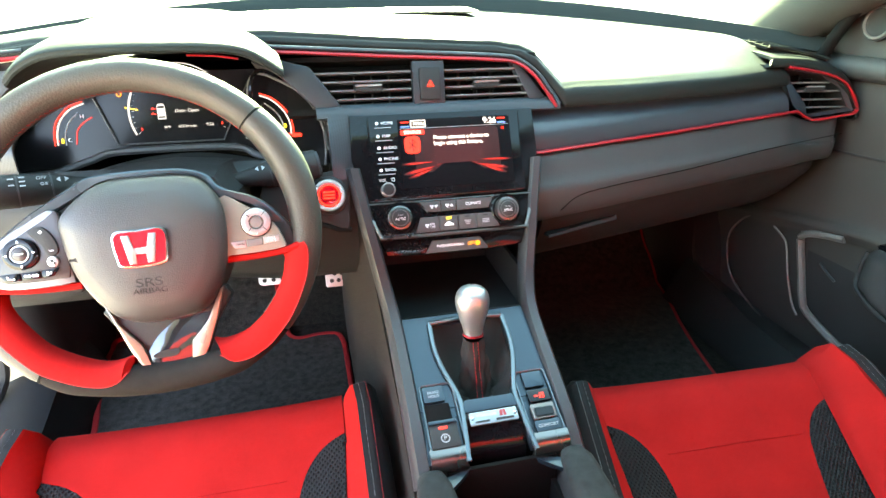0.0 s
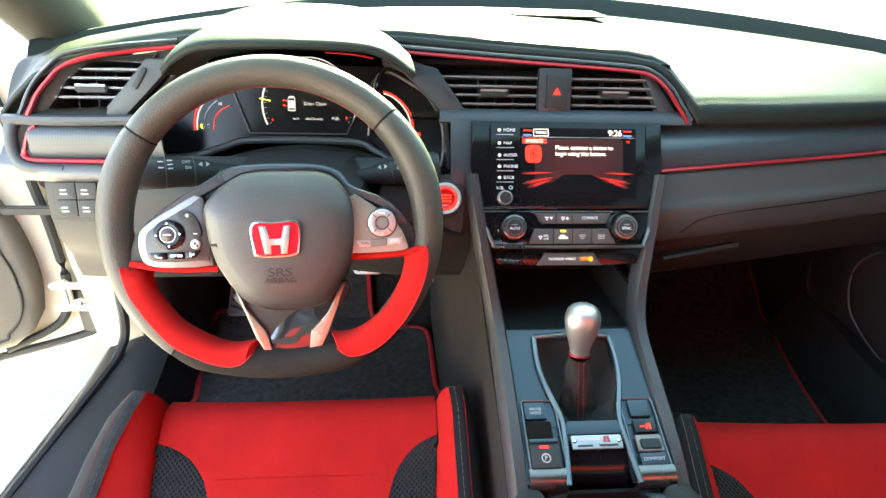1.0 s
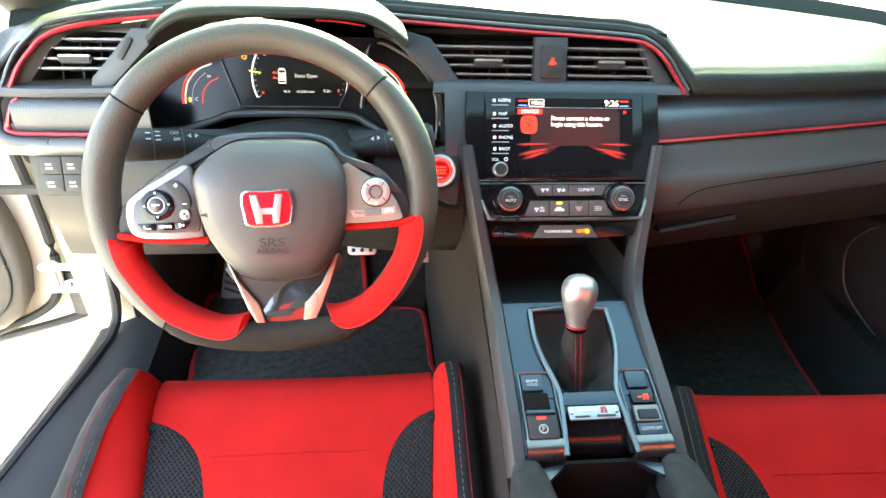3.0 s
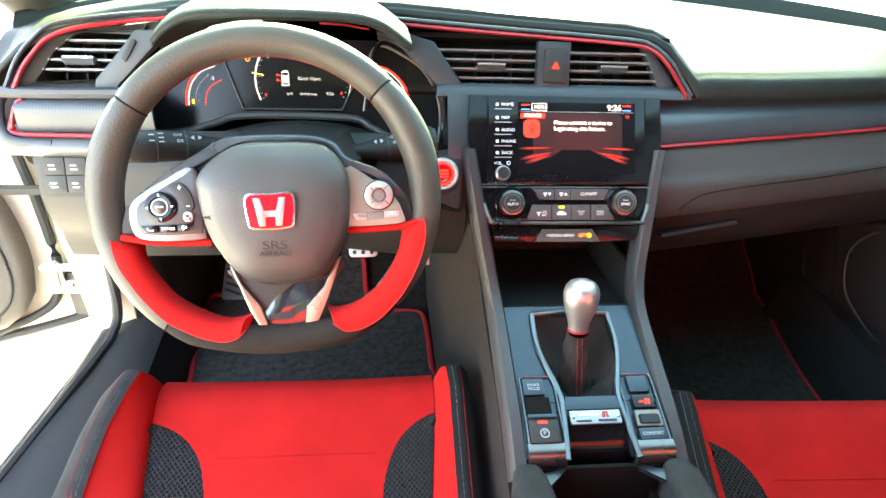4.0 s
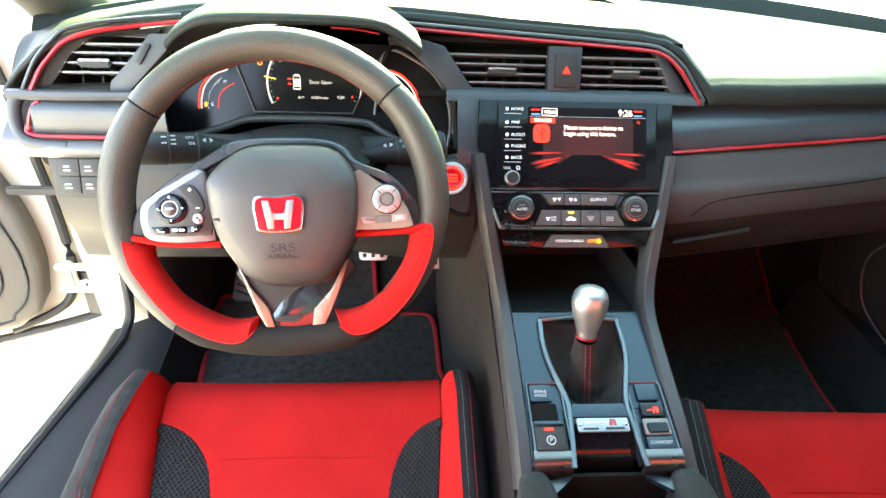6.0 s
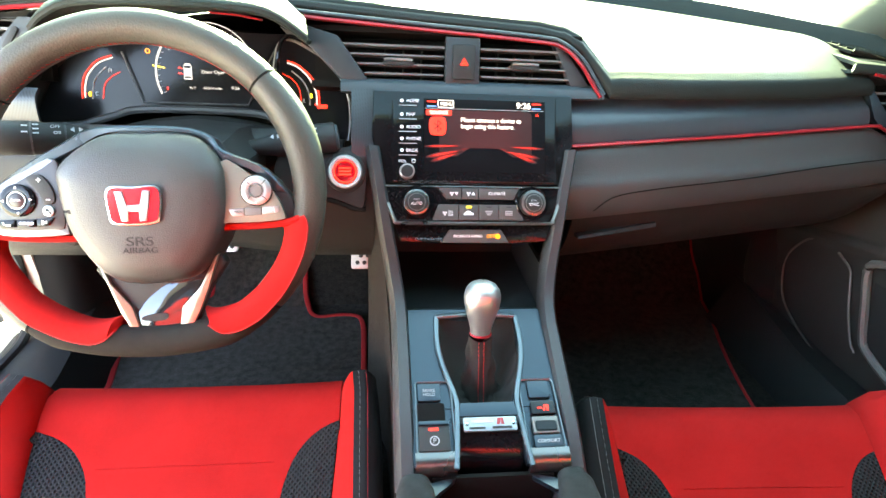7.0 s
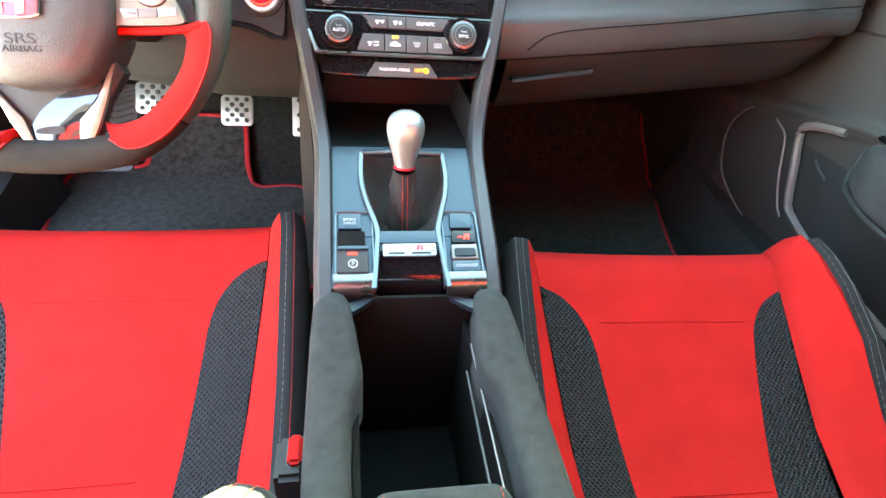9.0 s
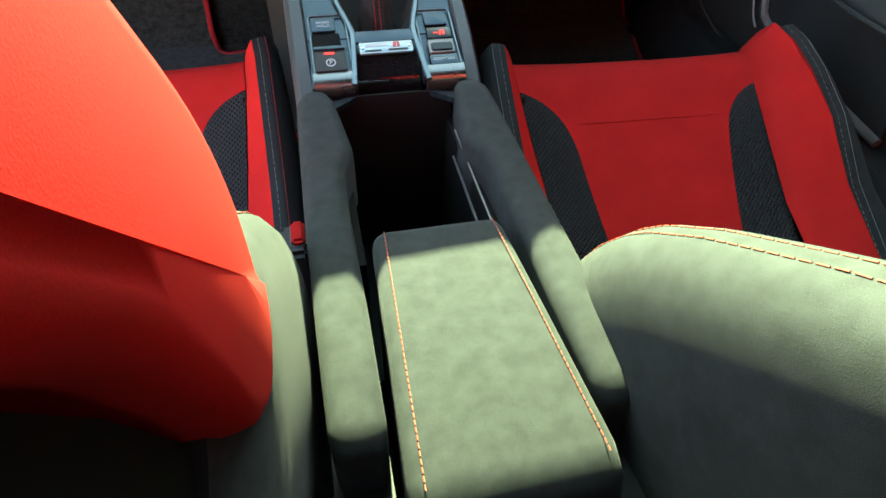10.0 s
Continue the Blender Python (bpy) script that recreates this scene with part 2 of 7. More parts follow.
def bm_plate(outline, depth, m=Matrix(), bevel=0.0, seg=2):
    """A flat outline in the plane of m, standing depth out of it (along m's z), with rounded front edges."""
    bm = bmesh.new()
    vs = [bm.verts.new((q[0], q[1], 0)) for q in outline]
    f = bm.faces.new(vs)
    if f.normal.z < 0 or f.calc_area() == 0:
        f.normal_flip()
    bm.normal_update()
    if f.normal.z < 0:
        f.normal_flip()
    r = bmesh.ops.extrude_face_region(bm, geom=[f])
    top = [v for v in r["geom"] if isinstance(v, bmesh.types.BMVert)]
    bmesh.ops.translate(bm, vec=(0, 0, depth), verts=top)
    if bevel:
        edges = [e for e in bm.edges if all(v in top for v in e.verts)]
        bmesh.ops.bevel(bm, geom=edges, offset=bevel, segments=seg, profile=0.6, affect="EDGES", clamp_overlap=True)
    bmesh.ops.recalc_face_normals(bm, faces=bm.faces)
    bmesh.ops.transform(bm, matrix=m, verts=bm.verts)
    return bm


def rrect(x0, y0, x1, y1, r=0.003, n=4):
    """A rectangle with rounded corners."""
    r = min(r, abs(x1 - x0) / 2.01, abs(y1 - y0) / 2.01)
    out = []
    for cx, cy, a in ((x1 - r, y1 - r, 0), (x0 + r, y1 - r, 90), (x0 + r, y0 + r, 180), (x1 - r, y0 + r, 270)):
        out += [(cx + r * math.cos(radians(a + 90 * i / n)), cy + r * math.sin(radians(a + 90 * i / n))) for i in range(n + 1)]
    return out


def soft(pts, n=4):
    """A rounded closed outline through the corners given."""
    return [(p.x, p.y) for p in curve([(x, y, 0) for x, y in pts], n, True)]


def disc(cx, cy, r, n=28):
    return [(cx + r * math.cos(2 * math.pi * i / n), cy + r * math.sin(2 * math.pi * i / n)) for i in range(n)]


def ring(cx, cy, r0, r1, n=32):
    """Rings for a flat hoop."""
    return [[(cx + r * math.cos(2 * math.pi * i / n), cy + r * math.sin(2 * math.pi * i / n), 0) for i in range(n)] for r in (r0, r1)]


def bm_hoop(cx, cy, r0, r1, depth, m=Matrix(), n=36):
    prof = [(r0, 0), (r0, depth * 0.8), (r0 + (r1 - r0) * 0.25, depth), (r1 - (r1 - r0) * 0.25, depth), (r1, depth * 0.7), (r1, 0)]
    rings = [[m @ Vector((cx + r * math.cos(2 * math.pi * i / n), cy + r * math.sin(2 * math.pi * i / n), z)) for i in range(n)] for r, z in prof]
    return bm_loft(rings + [rings[0]], True, False)


def bm_dial(cx, cy, prof, m=Matrix(), n=32):
    """A turned body: prof is rows of radius and height."""
    rings = [[m @ Vector((cx + r * math.cos(2 * math.pi * i / n), cy + r * math.sin(2 * math.pi * i / n), z)) for i in range(n)] for r, z in prof]
    return bm_loft(rings)


def bm_box(x0, y0, z0, x1, y1, z1, m=Matrix(), bevel=0.0, seg=2):
    bm = bmesh.new()
    bmesh.ops.create_cube(bm, size=1)
    bmesh.ops.transform(bm, matrix=m @ Matrix.Translation(((x0 + x1) / 2, (y0 + y1) / 2, (z0 + z1) / 2)) @ Matrix.Diagonal((x1 - x0, y1 - y0, z1 - z0, 1)), verts=bm.verts)
    if bevel:
        bmesh.ops.bevel(bm, geom=bm.edges[:], offset=bevel, segments=seg, affect="EDGES", clamp_overlap=True)
    return bm


def join(*bms):
    out = bmesh.new()
    me = bpy.data.meshes.new("joined")
    for b in bms:
        b.to_mesh(me)
        out.from_mesh(me)
        b.free()
    bpy.data.meshes.remove(me)
    return out


def thing(name, label, category, at=(0, 0, 0), group="", kind=""):
    ob = new(name)
    ob.location = at
    ob.empty_display_size = 0.02
    ob["base"] = 1
    return tagged(ob, label, category, group, kind)


def part(name, bm, material, parent=None, label="", smooth=True, sharp=40):
    """Links a bmesh, given in the world's metres, as one mesh under a thing."""
    me = bpy.data.meshes.new(name)
    bm.normal_update()
    if smooth:
        for f in bm.faces:
            f.smooth = True
        for e in bm.edges:
            if len(e.link_faces) == 2 and e.calc_face_angle(0) > radians(sharp):
                e.smooth = False
    bm.to_mesh(me)
    bm.free()
    me.materials.append(M[material])
    ob = new(name, me)
    if parent:
        ob.parent = parent
        top = parent
        shift = Vector((0, 0, 0))
        while top:
            shift += Vector(top.location)
            top = top.parent
        me.transform(Matrix.Translation(-shift))
    if label:
        ob["label"] = label
    return ob


def words(name, text, m, size, material, parent, label="", align="LEFT", thick=0.0002, squeeze=1.0):
    """Lettering, as a mesh in the plane of m."""
    cu = bpy.data.curves.new(name, "FONT")
    cu.body, cu.size, cu.align_x, cu.align_y, cu.extrude = text, size, align, "CENTER", thick
    tmp = bpy.data.objects.new(name, cu)
    me = bpy.data.meshes.new_from_object(tmp)
    bpy.data.objects.remove(tmp)
    bm = bmesh.new()
    bm.from_mesh(me)
    bpy.data.meshes.remove(me)
    bmesh.ops.transform(bm, matrix=m @ Matrix.Diagonal((squeeze, 1, 1, 1)), verts=bm.verts)
    return part(name, bm, material, parent, label, smooth=False)


def plane_at(o, up_deg=0.0, normal_back=True, yaw=0.0):
    """A plane that faces the seats: x right, y up along it, z out of it; up_deg: how far its top leans forward."""
    a = radians(up_deg)
    x, y, z = Vector((1, 0, 0)), Vector((0, math.sin(a), math.cos(a))), Vector((0, -math.cos(a), math.sin(a)))
    m = Matrix((x, y, z)).transposed().to_4x4()
    return Matrix.Translation(o) @ Matrix.Rotation(radians(yaw), 4, "Z") @ m


def at(m, x, y, z=0.0):
    return m @ Matrix.Translation((x, y, z))


def mix(rows, x):
    """Straight interpolation in rows of (x, a, b, ...)."""
    if x <= rows[0][0]:
        return rows[0][1:]
    for p, q in zip(rows, rows[1:]):
        if x <= q[0]:
            t = (x - p[0]) / (q[0] - p[0])
            return tuple(u + (v - u) * t for u, v in zip(p[1:], q[1:]))
    return rows[-1][1:]


def span(a, b, n):
    return [a + (b - a) * i / n for i in range(n + 1)]


# ---- the car's shell and the ground ----
def single(name, bm, material, label, category, kind="structure"):
    return tagged(part(name, bm, material), label, category, "", kind)


single("ground", bm_box(-60, -60, -0.10, 60, 60, 0.0), "ground", "pale sunlit concrete ground beside the car", "ground")
FLOOR = 0.28
single("floor", join(bm_box(-0.74, -1.6, FLOOR - 0.06, 0.74, 1.02, FLOOR - 0.012),
                     bm_loft([[(x, 1.02, FLOOR - 0.06), (x, 1.02, FLOOR - 0.012), (x, 1.42, FLOOR + 0.27), (x, 1.42, FLOOR + 0.2)] for x in (-0.74, 0.74)])),
       "carpet", "dark carpeted car floor with a sloping toe board", "floor")
# unseen body sides, added to keep sunlight out of the footwells
for s, n in ((-1, "left"), (1, "right")):
    single(f"side_wall_{n}", bm_box(s * 0.80 - 0.02 if s > 0 else -0.92, 0.93 if s > 0 else 1.2, 0.15, 0.92 if s > 0 else -0.78, 1.5, 0.93), "cream" if s < 0 else "plastic", "unseen painted body side ahead of the door, added to block light" if s < 0 else "unseen dark body side ahead of the door, added to block light", "wall")
# two unseen plates, added to stop light falling through behind the dashboard
single("cowl_light_block", bm_box(-0.80, 1.13, 0.90, 0.80, 1.46, 0.93), "black", "unseen plate below the windscreen, added to block light", "plate")
single("dash_light_block", bm_box(-0.80, 0.72, 0.845, 0.80, 1.41, 0.86), "black", "unseen plate inside the dashboard, added to block light", "plate")
single("firewall", bm_box(-0.80, 1.40, 0.2, 0.80, 1.46, 0.93), "black", "dark bulkhead behind the dashboard", "wall")


def pillar(side):
    """The slanting pillar beside the windscreen."""
    pts = curve([(side * 0.775, 0.94, 0.86), (side * 0.745, 0.80, 0.965), (side * 0.715, 0.62, 1.06), (side * 0.665, 0.34, 1.19), (side * 0.61, 0.05, 1.30)], 6)
    return bm_tube(pts, 0.058, 14, flat=1.2)


single("pillar_left", pillar(-1), "head", "grey fabric-covered windscreen pillar", "pillar")
single("pillar_right", pillar(1), "head", "grey fabric-covered windscreen pillar", "pillar")
rows = []
for y in span(0.05, -1.7, 10):
    rows.append([(x, y, 1.315 + 0.035 * (1 - (x / 0.62) ** 2) - 0.05 * ((y + 0.6) / 1.1) ** 2) for x in span(-0.62, 0.62, 10)])
single("ceiling", bm_sheet(rows, -0.03), "head", "pale grey roof lining", "ceiling")
for s, n in ((-1, "left"), (1, "right")):
    single(f"roof_rail_{n}", bm_tube([(s * 0.62, 0.05, 1.30), (s * 0.64, -0.7, 1.30), (s * 0.62, -1.7, 1.20)], 0.05, 10), "head", "roof rail over the door openings", "rail")
    single(f"centre_pillar_{n}", bm_loft([[(s * (0.78 - 0.12 * (z - 0.3)), y, z) for y, z in ((-0.42 - dy, zz), (-0.30 - dy, zz))] + [(s * (0.84 - 0.12 * (z - 0.3)), y, z) for y, z in ((-0.30 - dy, zz), (-0.42 - dy, zz))]
                                          for zz, dy in ((0.3, 0.0), (0.9, 0.0), (1.3, 0.06)) for z in (zz,)]), "head", "body pillar between the doors", "pillar")
    single(f"rear_side_{n}", bm_box(s * 0.79 - 0.03, -1.7, 0.2, s * 0.79 + 0.03, -0.40, 0.93), "doorgrey", "rear side panel below the window", "wall")
    # unseen rear panes, added so that less daylight reaches the seats
    single(f"rear_window_{n}", bm_sheet([[(s * (0.79 - 0.15 * t), y, 0.925 + 0.375 * t) for t in span(0, 1, 3)] for y in (-0.43, -1.0, -1.7)], 0.0), "rearglass", "unseen dark privacy glass beside the rear seat, added to cut daylight", "window")
single("rear_window", bm_sheet([[(x, -1.73 + 0.06 * t, 0.945 + 0.29 * t) for x in span(-0.78, 0.78, 4)] for t in (0, 1)], 0.0), "rearglass", "unseen dark privacy glass at the rear, added to cut daylight", "window")
single("rear_wall", bm_box(-0.8, -1.76, 0.2, 0.8, -1.70, 0.95), "head", "seat back wall at the rear", "wall")



def screen_point(x, t, lift=0.0):
    """A point of the curved windscreen: x across from -1 to 1, t from its base to the roof."""
    X = x * (0.80 - 0.18 * t)
    return (X, (1.36 - 0.56 * X * X) * (1 - t) + 0.04 * t, 0.985 - 0.06 * X * X + 0.345 * t + 0.03 * math.sin(math.pi * t) - lift)


single("windscreen", bm_sheet([[screen_point(x, t) for x in span(-1, 1, 14)] for t in span(0, 1, 10)], 0.0), "screenglass", "clear green-tinted windscreen glass", "windscreen")

# sills
for s in (-1, 1):
    sill = thing("door_sill", "black plastic sill trim below the door opening", "sill", (s * 0.73, 0.35, 0.3), kind="structure")
    secs = []
    for y in (-0.40, 0.2, 0.45, 0.65, 0.80, 0.92):
        g = 0.028 if s > 0 else 0.0
        w = 0.0 if y < 0.6 else (y - 0.6) * 0.10
        secs.append([(s * (0.80 + w), y, 0.22), (s * (0.80 + w), y, 0.345), (s * (0.785 + w), y, 0.36), (s * (0.70 + w), y, 0.365 + w), (s * (0.665 + w) + g, y, 0.35 + w), (s * 0.645 + g, y, 0.27)])
    part("sill_cover", bm_loft(secs), "plastic", sill)
    if s < 0:
        part("painted_sill", bm_box(min(s * 0.90, s * 0.805), -0.40, 0.20, max(s * 0.90, s * 0.805), 0.95, 0.325, bevel=0.02), "cream", sill, "white painted body sill")

# ---- dashboard ----
dash = thing("dashboard", "black soft-touch dashboard with red accent lines and carbon-look trim", "dashboard", (0, 0.8, 0.7))
LIP = [(-0.735, 0.578, 0.862), (-0.715, 0.585, 0.885), (-0.69, 0.590, 0.908), (-0.655, 0.594, 0.925), (-0.58, 0.602, 0.943), (-0.50, 0.607, 0.956), (-0.36, 0.62, 0.962), (-0.22, 0.616, 0.960),
       (-0.08, 0.615, 0.951), (0.09, 0.612, 0.942), (0.125, 0.609, 0.936), (0.15, 0.603, 0.920), (0.168, 0.594, 0.897), (0.190, 0.578, 0.868), (0.30, 0.582, 0.868), (0.48, 0.598, 0.872), (0.612, 0.615, 0.879)]


def glass_edge(x):
    """Where the pad meets the ledge under the windscreen."""
    return 1.10 - 0.80 * x * x, 0.990 - 0.118 * x * x


rows = []
for x in sorted(set(span(-0.735, 0.612, 60) + [q[0] for q in LIP] + [0.598, 0.604, 0.608, 0.611])):
    ly, lz = mix(LIP, x)
    gy, gz = glass_edge(x)
    d = gy - ly
    w = min(1.0, max(0.0, (x - 0.12) / 0.08))
    h, f = 0.008 + 0.019 * w, 0.021 + 0.015 * w
    e = max(0.0, (x - 0.59) / 0.022)
    drop = 0.020 * (1 - math.sqrt(max(0.0, 1 - e * e)))
    b0 = lz + h + 0.008
    row = [(x, ly + 0.030, lz - 0.004), (x, ly + 0.004, lz - 0.004), (x, ly, lz), (x, ly + 0.001, lz + 0.35 * h), (x, ly + 0.003 + 0.003 * w, lz + 0.75 * h - 0.3 * drop), (x, ly + 0.007 + 0.010 * w, lz + h - 0.6 * drop), (x, ly + f, b0 - drop)]
    for k in (0.22, 0.45, 0.70):
        row.append((x, ly + f + k * (d - f), b0 + (gz - b0) * k + 0.012 * math.sin(math.pi * k) - drop))
    row.append((x, gy, gz - drop))
    rows.append(curve(row, 3))
part("upper_pad", bm_sheet(rows, 0.006), "dash", dash, "sunlit black grained upper pad")
# the lower top over the passenger's outer vent, with its rounded rim
POD = [(0.570, 0.618, 0.9075), (0.64, 0.613, 0.9045), (0.676, 0.607, 0.896), (0.702, 0.601, 0.884), (0.722, 0.596, 0.866), (0.740, 0.592, 0.842), (0.745, 0.590, 0.830), (0.738, 0.589, 0.820)]
rows = []
for q in curve(POD, 4):
    gy, gz = glass_edge(q.x)
    gz = min(gz, q.z + 0.034)
    rows.append(curve([(q.x - 0.006, q.y + 0.028, q.z - 0.004), (q.x - 0.002, q.y + 0.003, q.z - 0.002), (q.x, q.y, q.z + 0.003), (q.x + 0.004, q.y + 0.004, q.z + 0.010), (q.x + 0.008, q.y + 0.016, q.z + 0.014), (q.x + 0.010, 0.5 * (q.y + gy), 0.5 * (q.z + gz) + 0.006), (q.x + 0.010, gy, gz)], 3))
part("vent_pod_top", bm_sheet(rows, 0.005), "dash", dash, "dark rounded rim over the outer vent")
rows = []
for x in span(-0.735, 0.735, 40):
    gy, gz = glass_edge(x)
    k = 1.0 - 0.35 * (abs(x) / 0.735) ** 3
    rows.append(curve([(x, gy - 0.004, gz - 0.006), (x, gy + 0.002, gz + 0.008 * k), (x, gy + 0.010, gz + 0.024 * k), (x, gy + 0.022, gz + 0.030 * k), (x, gy + 0.09, gz + 0.028 * k), (x, gy + 0.16, gz + 0.020 * k)], 3))
part("screen_ledge", bm_sheet(rows, 0.006), "dash", dash, "raised ledge under the windscreen")
for s in (-1, 1):
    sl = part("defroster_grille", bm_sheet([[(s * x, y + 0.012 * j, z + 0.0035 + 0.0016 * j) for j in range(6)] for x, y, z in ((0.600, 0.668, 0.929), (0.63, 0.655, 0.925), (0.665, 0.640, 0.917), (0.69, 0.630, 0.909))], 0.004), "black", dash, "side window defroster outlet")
    for j in range(4):
        part("grille_bar", bm_tube([(s * x, y - 0.004 + 0.017 * j, z + 0.006 + 0.0022 * j) for x, y, z in ((0.600, 0.668, 0.929), (0.63, 0.655, 0.925), (0.665, 0.640, 0.917), (0.692, 0.629, 0.909))], 0.0030 if j == 0 else 0.0018, 6), "dash", sl)
# speaker grille plate in the middle of the top
sp = Matrix.Translation((0.045, 0.875, 0.9895)) @ Matrix.Rotation(radians(3.2), 4, "X")
part("centre_speaker_cover", bm_plate(rrect(-0.085, -0.05, 0.085, 0.05, 0.02), 0.003, sp, 0.002), "dash", dash)


def strip(name, pts, r, material, parent, flat=0.6, label=""):
    return part(name, bm_tube(curve(pts, 6), r, 8, flat=flat), material, parent, label)


# accent line over the middle vents, with a blue-grey edge above it
STRIPE = [(-0.262, 0.604, 0.9515), (-0.223, 0.603, 0.949), (-0.08, 0.606, 0.9405), (0.085, 0.604, 0.9315), (0.122, 0.601, 0.925), (0.144, 0.595, 0.909), (0.160, 0.588, 0.889), (0.1755, 0.577, 0.866)]
strip("accent_line", STRIPE, 0.0046, "redtrim", dash, label="glossy red accent line")
strip("vent_edge", [(x + (0.006 if z < 0.92 else 0), y + 0.003, z + (0.0060 if z > 0.92 else 0.003)) for x, y, z in STRIPE], 0.0045, "slate", dash)

# middle vents
VF = plane_at((0, 0.597, 0.90), 15)


def vent_slats(parent, poly_l, poly_r, z0, z1, n, m, name="slat"):
    for i in range(n):
        v = z0 + (z1 - z0) * (i + 0.5) / n
        t = (v - z0) / (z1 - z0)
        a, b = poly_l[0] + (poly_l[1] - poly_l[0]) * t, poly_r[0] + (poly_r[1] - poly_r[0]) * t
        part(name, bm_box(a, v - 0.0012, -0.024, b, v + 0.0016, -0.002, m, 0.0009), "slat", parent)


vent = part("vent_recess", join(bm_box(-0.21, -0.03, -0.062, 0.165, 0.044, -0.050, VF), bm_box(-0.21, -0.034, -0.06, 0.17, -0.026, -0.004, VF), bm_box(-0.21, 0.036, -0.06, 0.15, 0.042, -0.004, VF)), "black", dash)
vent_slats(vent, (-0.137, -0.176), (-0.038, -0.036), -0.021, 0.026, 4, VF)
vent_slats(vent, (0.012, 0.010), (0.137, 0.117), -0.021, 0.026, 4, VF)
for xs in ((-0.115, -0.09, -0.065), (0.04, 0.065, 0.09)):
    for x in xs:
        part("vane", bm_box(x - 0.0008, -0.022, -0.046, x + 0.0008, 0.026, -0.028, VF), "plastic", vent)
for a, b in ((-0.118, -0.078), (0.052, 0.092)):
    vt = part("vent_tab", bm_box(a, -0.006, -0.022, b, 0.003, 0.001, VF, 0.002), "plastic", vent, "dark vent direction tab with a silver lip")
    part("tab_lip", bm_box(a + 0.001, 0.0015, -0.004, b - 0.001, 0.0042, 0.003, VF, 0.001), "silver", dash)
# frame pieces between and round the vents
for q, lift_q in (([(-0.245, 0.048), (-0.176, 0.030), (-0.137, -0.024), (-0.137, -0.038), (-0.158, -0.040), (-0.20, 0.004)], -0.012),
                        ([(0.110, 0.030), (0.122, 0.030), (0.174, -0.036), (0.15, -0.040), (0.137, -0.024)], -0.014),
                        ([(-0.036, 0.034), (0.010, 0.034), (0.010, -0.026), (-0.036, -0.026)], -0.011)):
    part("vent_frame", bm_plate(q, 0.012, at(VF, 0, 0, lift_q), 0.003), "satin", dash)
# shelf below the vents, down to the screen
part("vent_shelf", bm_sheet([[(x, 0.600, 0.8775), (x, 0.585, 0.876), (x, 0.578, 0.872), (x, 0.575, 0.864)] for x in span(-0.172, 0.180, 8)], 0.012), "slate", dash)
hz = part("hazard_switch", bm_plate(rrect(-0.027, -0.020, 0.003, 0.024, 0.003), 0.004, at(VF, 0, 0, 0.002), 0.0012), "plastic", dash, "black hazard light switch with a red triangle")
part("hazard_triangle", join(*[bm_plate(q, 0.0006, at(VF, -0.012, 0.002, 0.0061)) for q in ([(-0.0055, -0.0045), (0.0055, -0.0045), (0.0, 0.0055)],)]), "lcdred", hz, "red triangle mark")

# passenger side: carbon-look band, red line, lower pad and glove box
RED = [(0.134, 0.545, 0.807), (0.25, 0.556, 0.8135), (0.40, 0.573, 0.821), (0.52, 0.588, 0.828), (0.618, 0.598, 0.834)]
rows = []
for x in span(0.130, 0.612, 24):
    ry, rz = mix(RED, x)
    ly, lz = mix(LIP, min(max(x, 0.19), 0.59))
    rows.append(curve([(x, ly + 0.022, lz - 0.002), (x, ly + 0.012, lz - 0.012), (x, ry + 0.012, (lz + rz) / 2), (x, ry + 0.004, rz + 0.004), (x, ry + 0.006, rz - 0.004)], 4))
part("carbon_band", bm_sheet(rows, 0.004), "carbon", dash, "carbon-look woven trim band")
strip("accent_line", RED + [(0.630, 0.599, 0.8325), (0.650, 0.597, 0.823), (0.664, 0.596, 0.8195), (0.70, 0.592, 0.8235), (0.732, 0.588, 0.8285), (0.738, 0.587, 0.834), (0.736, 0.588, 0.843), (0.722, 0.592, 0.864), (0.705, 0.597, 0.881), (0.677, 0.603, 0.893), (0.638, 0.610, 0.9005), (0.604, 0.614, 0.906)], 0.0042, "redtrim", dash, label="glossy red accent line")
rows = []
for x in span(0.132, 0.70, 24) + [0.712, 0.722, 0.731, 0.738, 0.743, 0.745]:
    ry, rz = mix(RED + [(0.66, 0.601, 0.818), (0.745, 0.585, 0.826)], x)
    e = max(0.0, (x - 0.62) / 0.125)
    back = 0.0 if x < 0.70 else 0.12 * (1 - math.sqrt(max(0.0, 1 - ((x - 0.70) / 0.0455) ** 2)))
    top = rz - 0.003
    bot = 0.706 + 0.075 * (x - 0.132)
    rows.append([q + Vector((0, back, 0)) for q in curve([(x, ry + 0.012, top), (x, ry + 0.001, top - 0.004), (x, ry - 0.014 + 0.012 * e, top - 0.035), (x, ry - 0.024 + 0.02 * e, 0.55 * bot + 0.45 * top), (x, ry - 0.022 + 0.02 * e, bot + 0.006), (x, ry - 0.010 + 0.02 * e, bot), (x, ry + 0.03, bot + 0.002)], 3)])
part("lower_pad", bm_sheet(rows, 0.006), "pad", dash, "black leather-like lower pad")
part("pad_stitching", bm_tube(curve([(0.172, 0.5245, 0.722), (0.20, 0.5265, 0.742), (0.26, 0.5325, 0.752), (0.40, 0.546, 0.765), (0.55, 0.564, 0.782), (0.71, 0.578, 0.797)], 8), 0.0009, 5), "black", dash)
rows = []
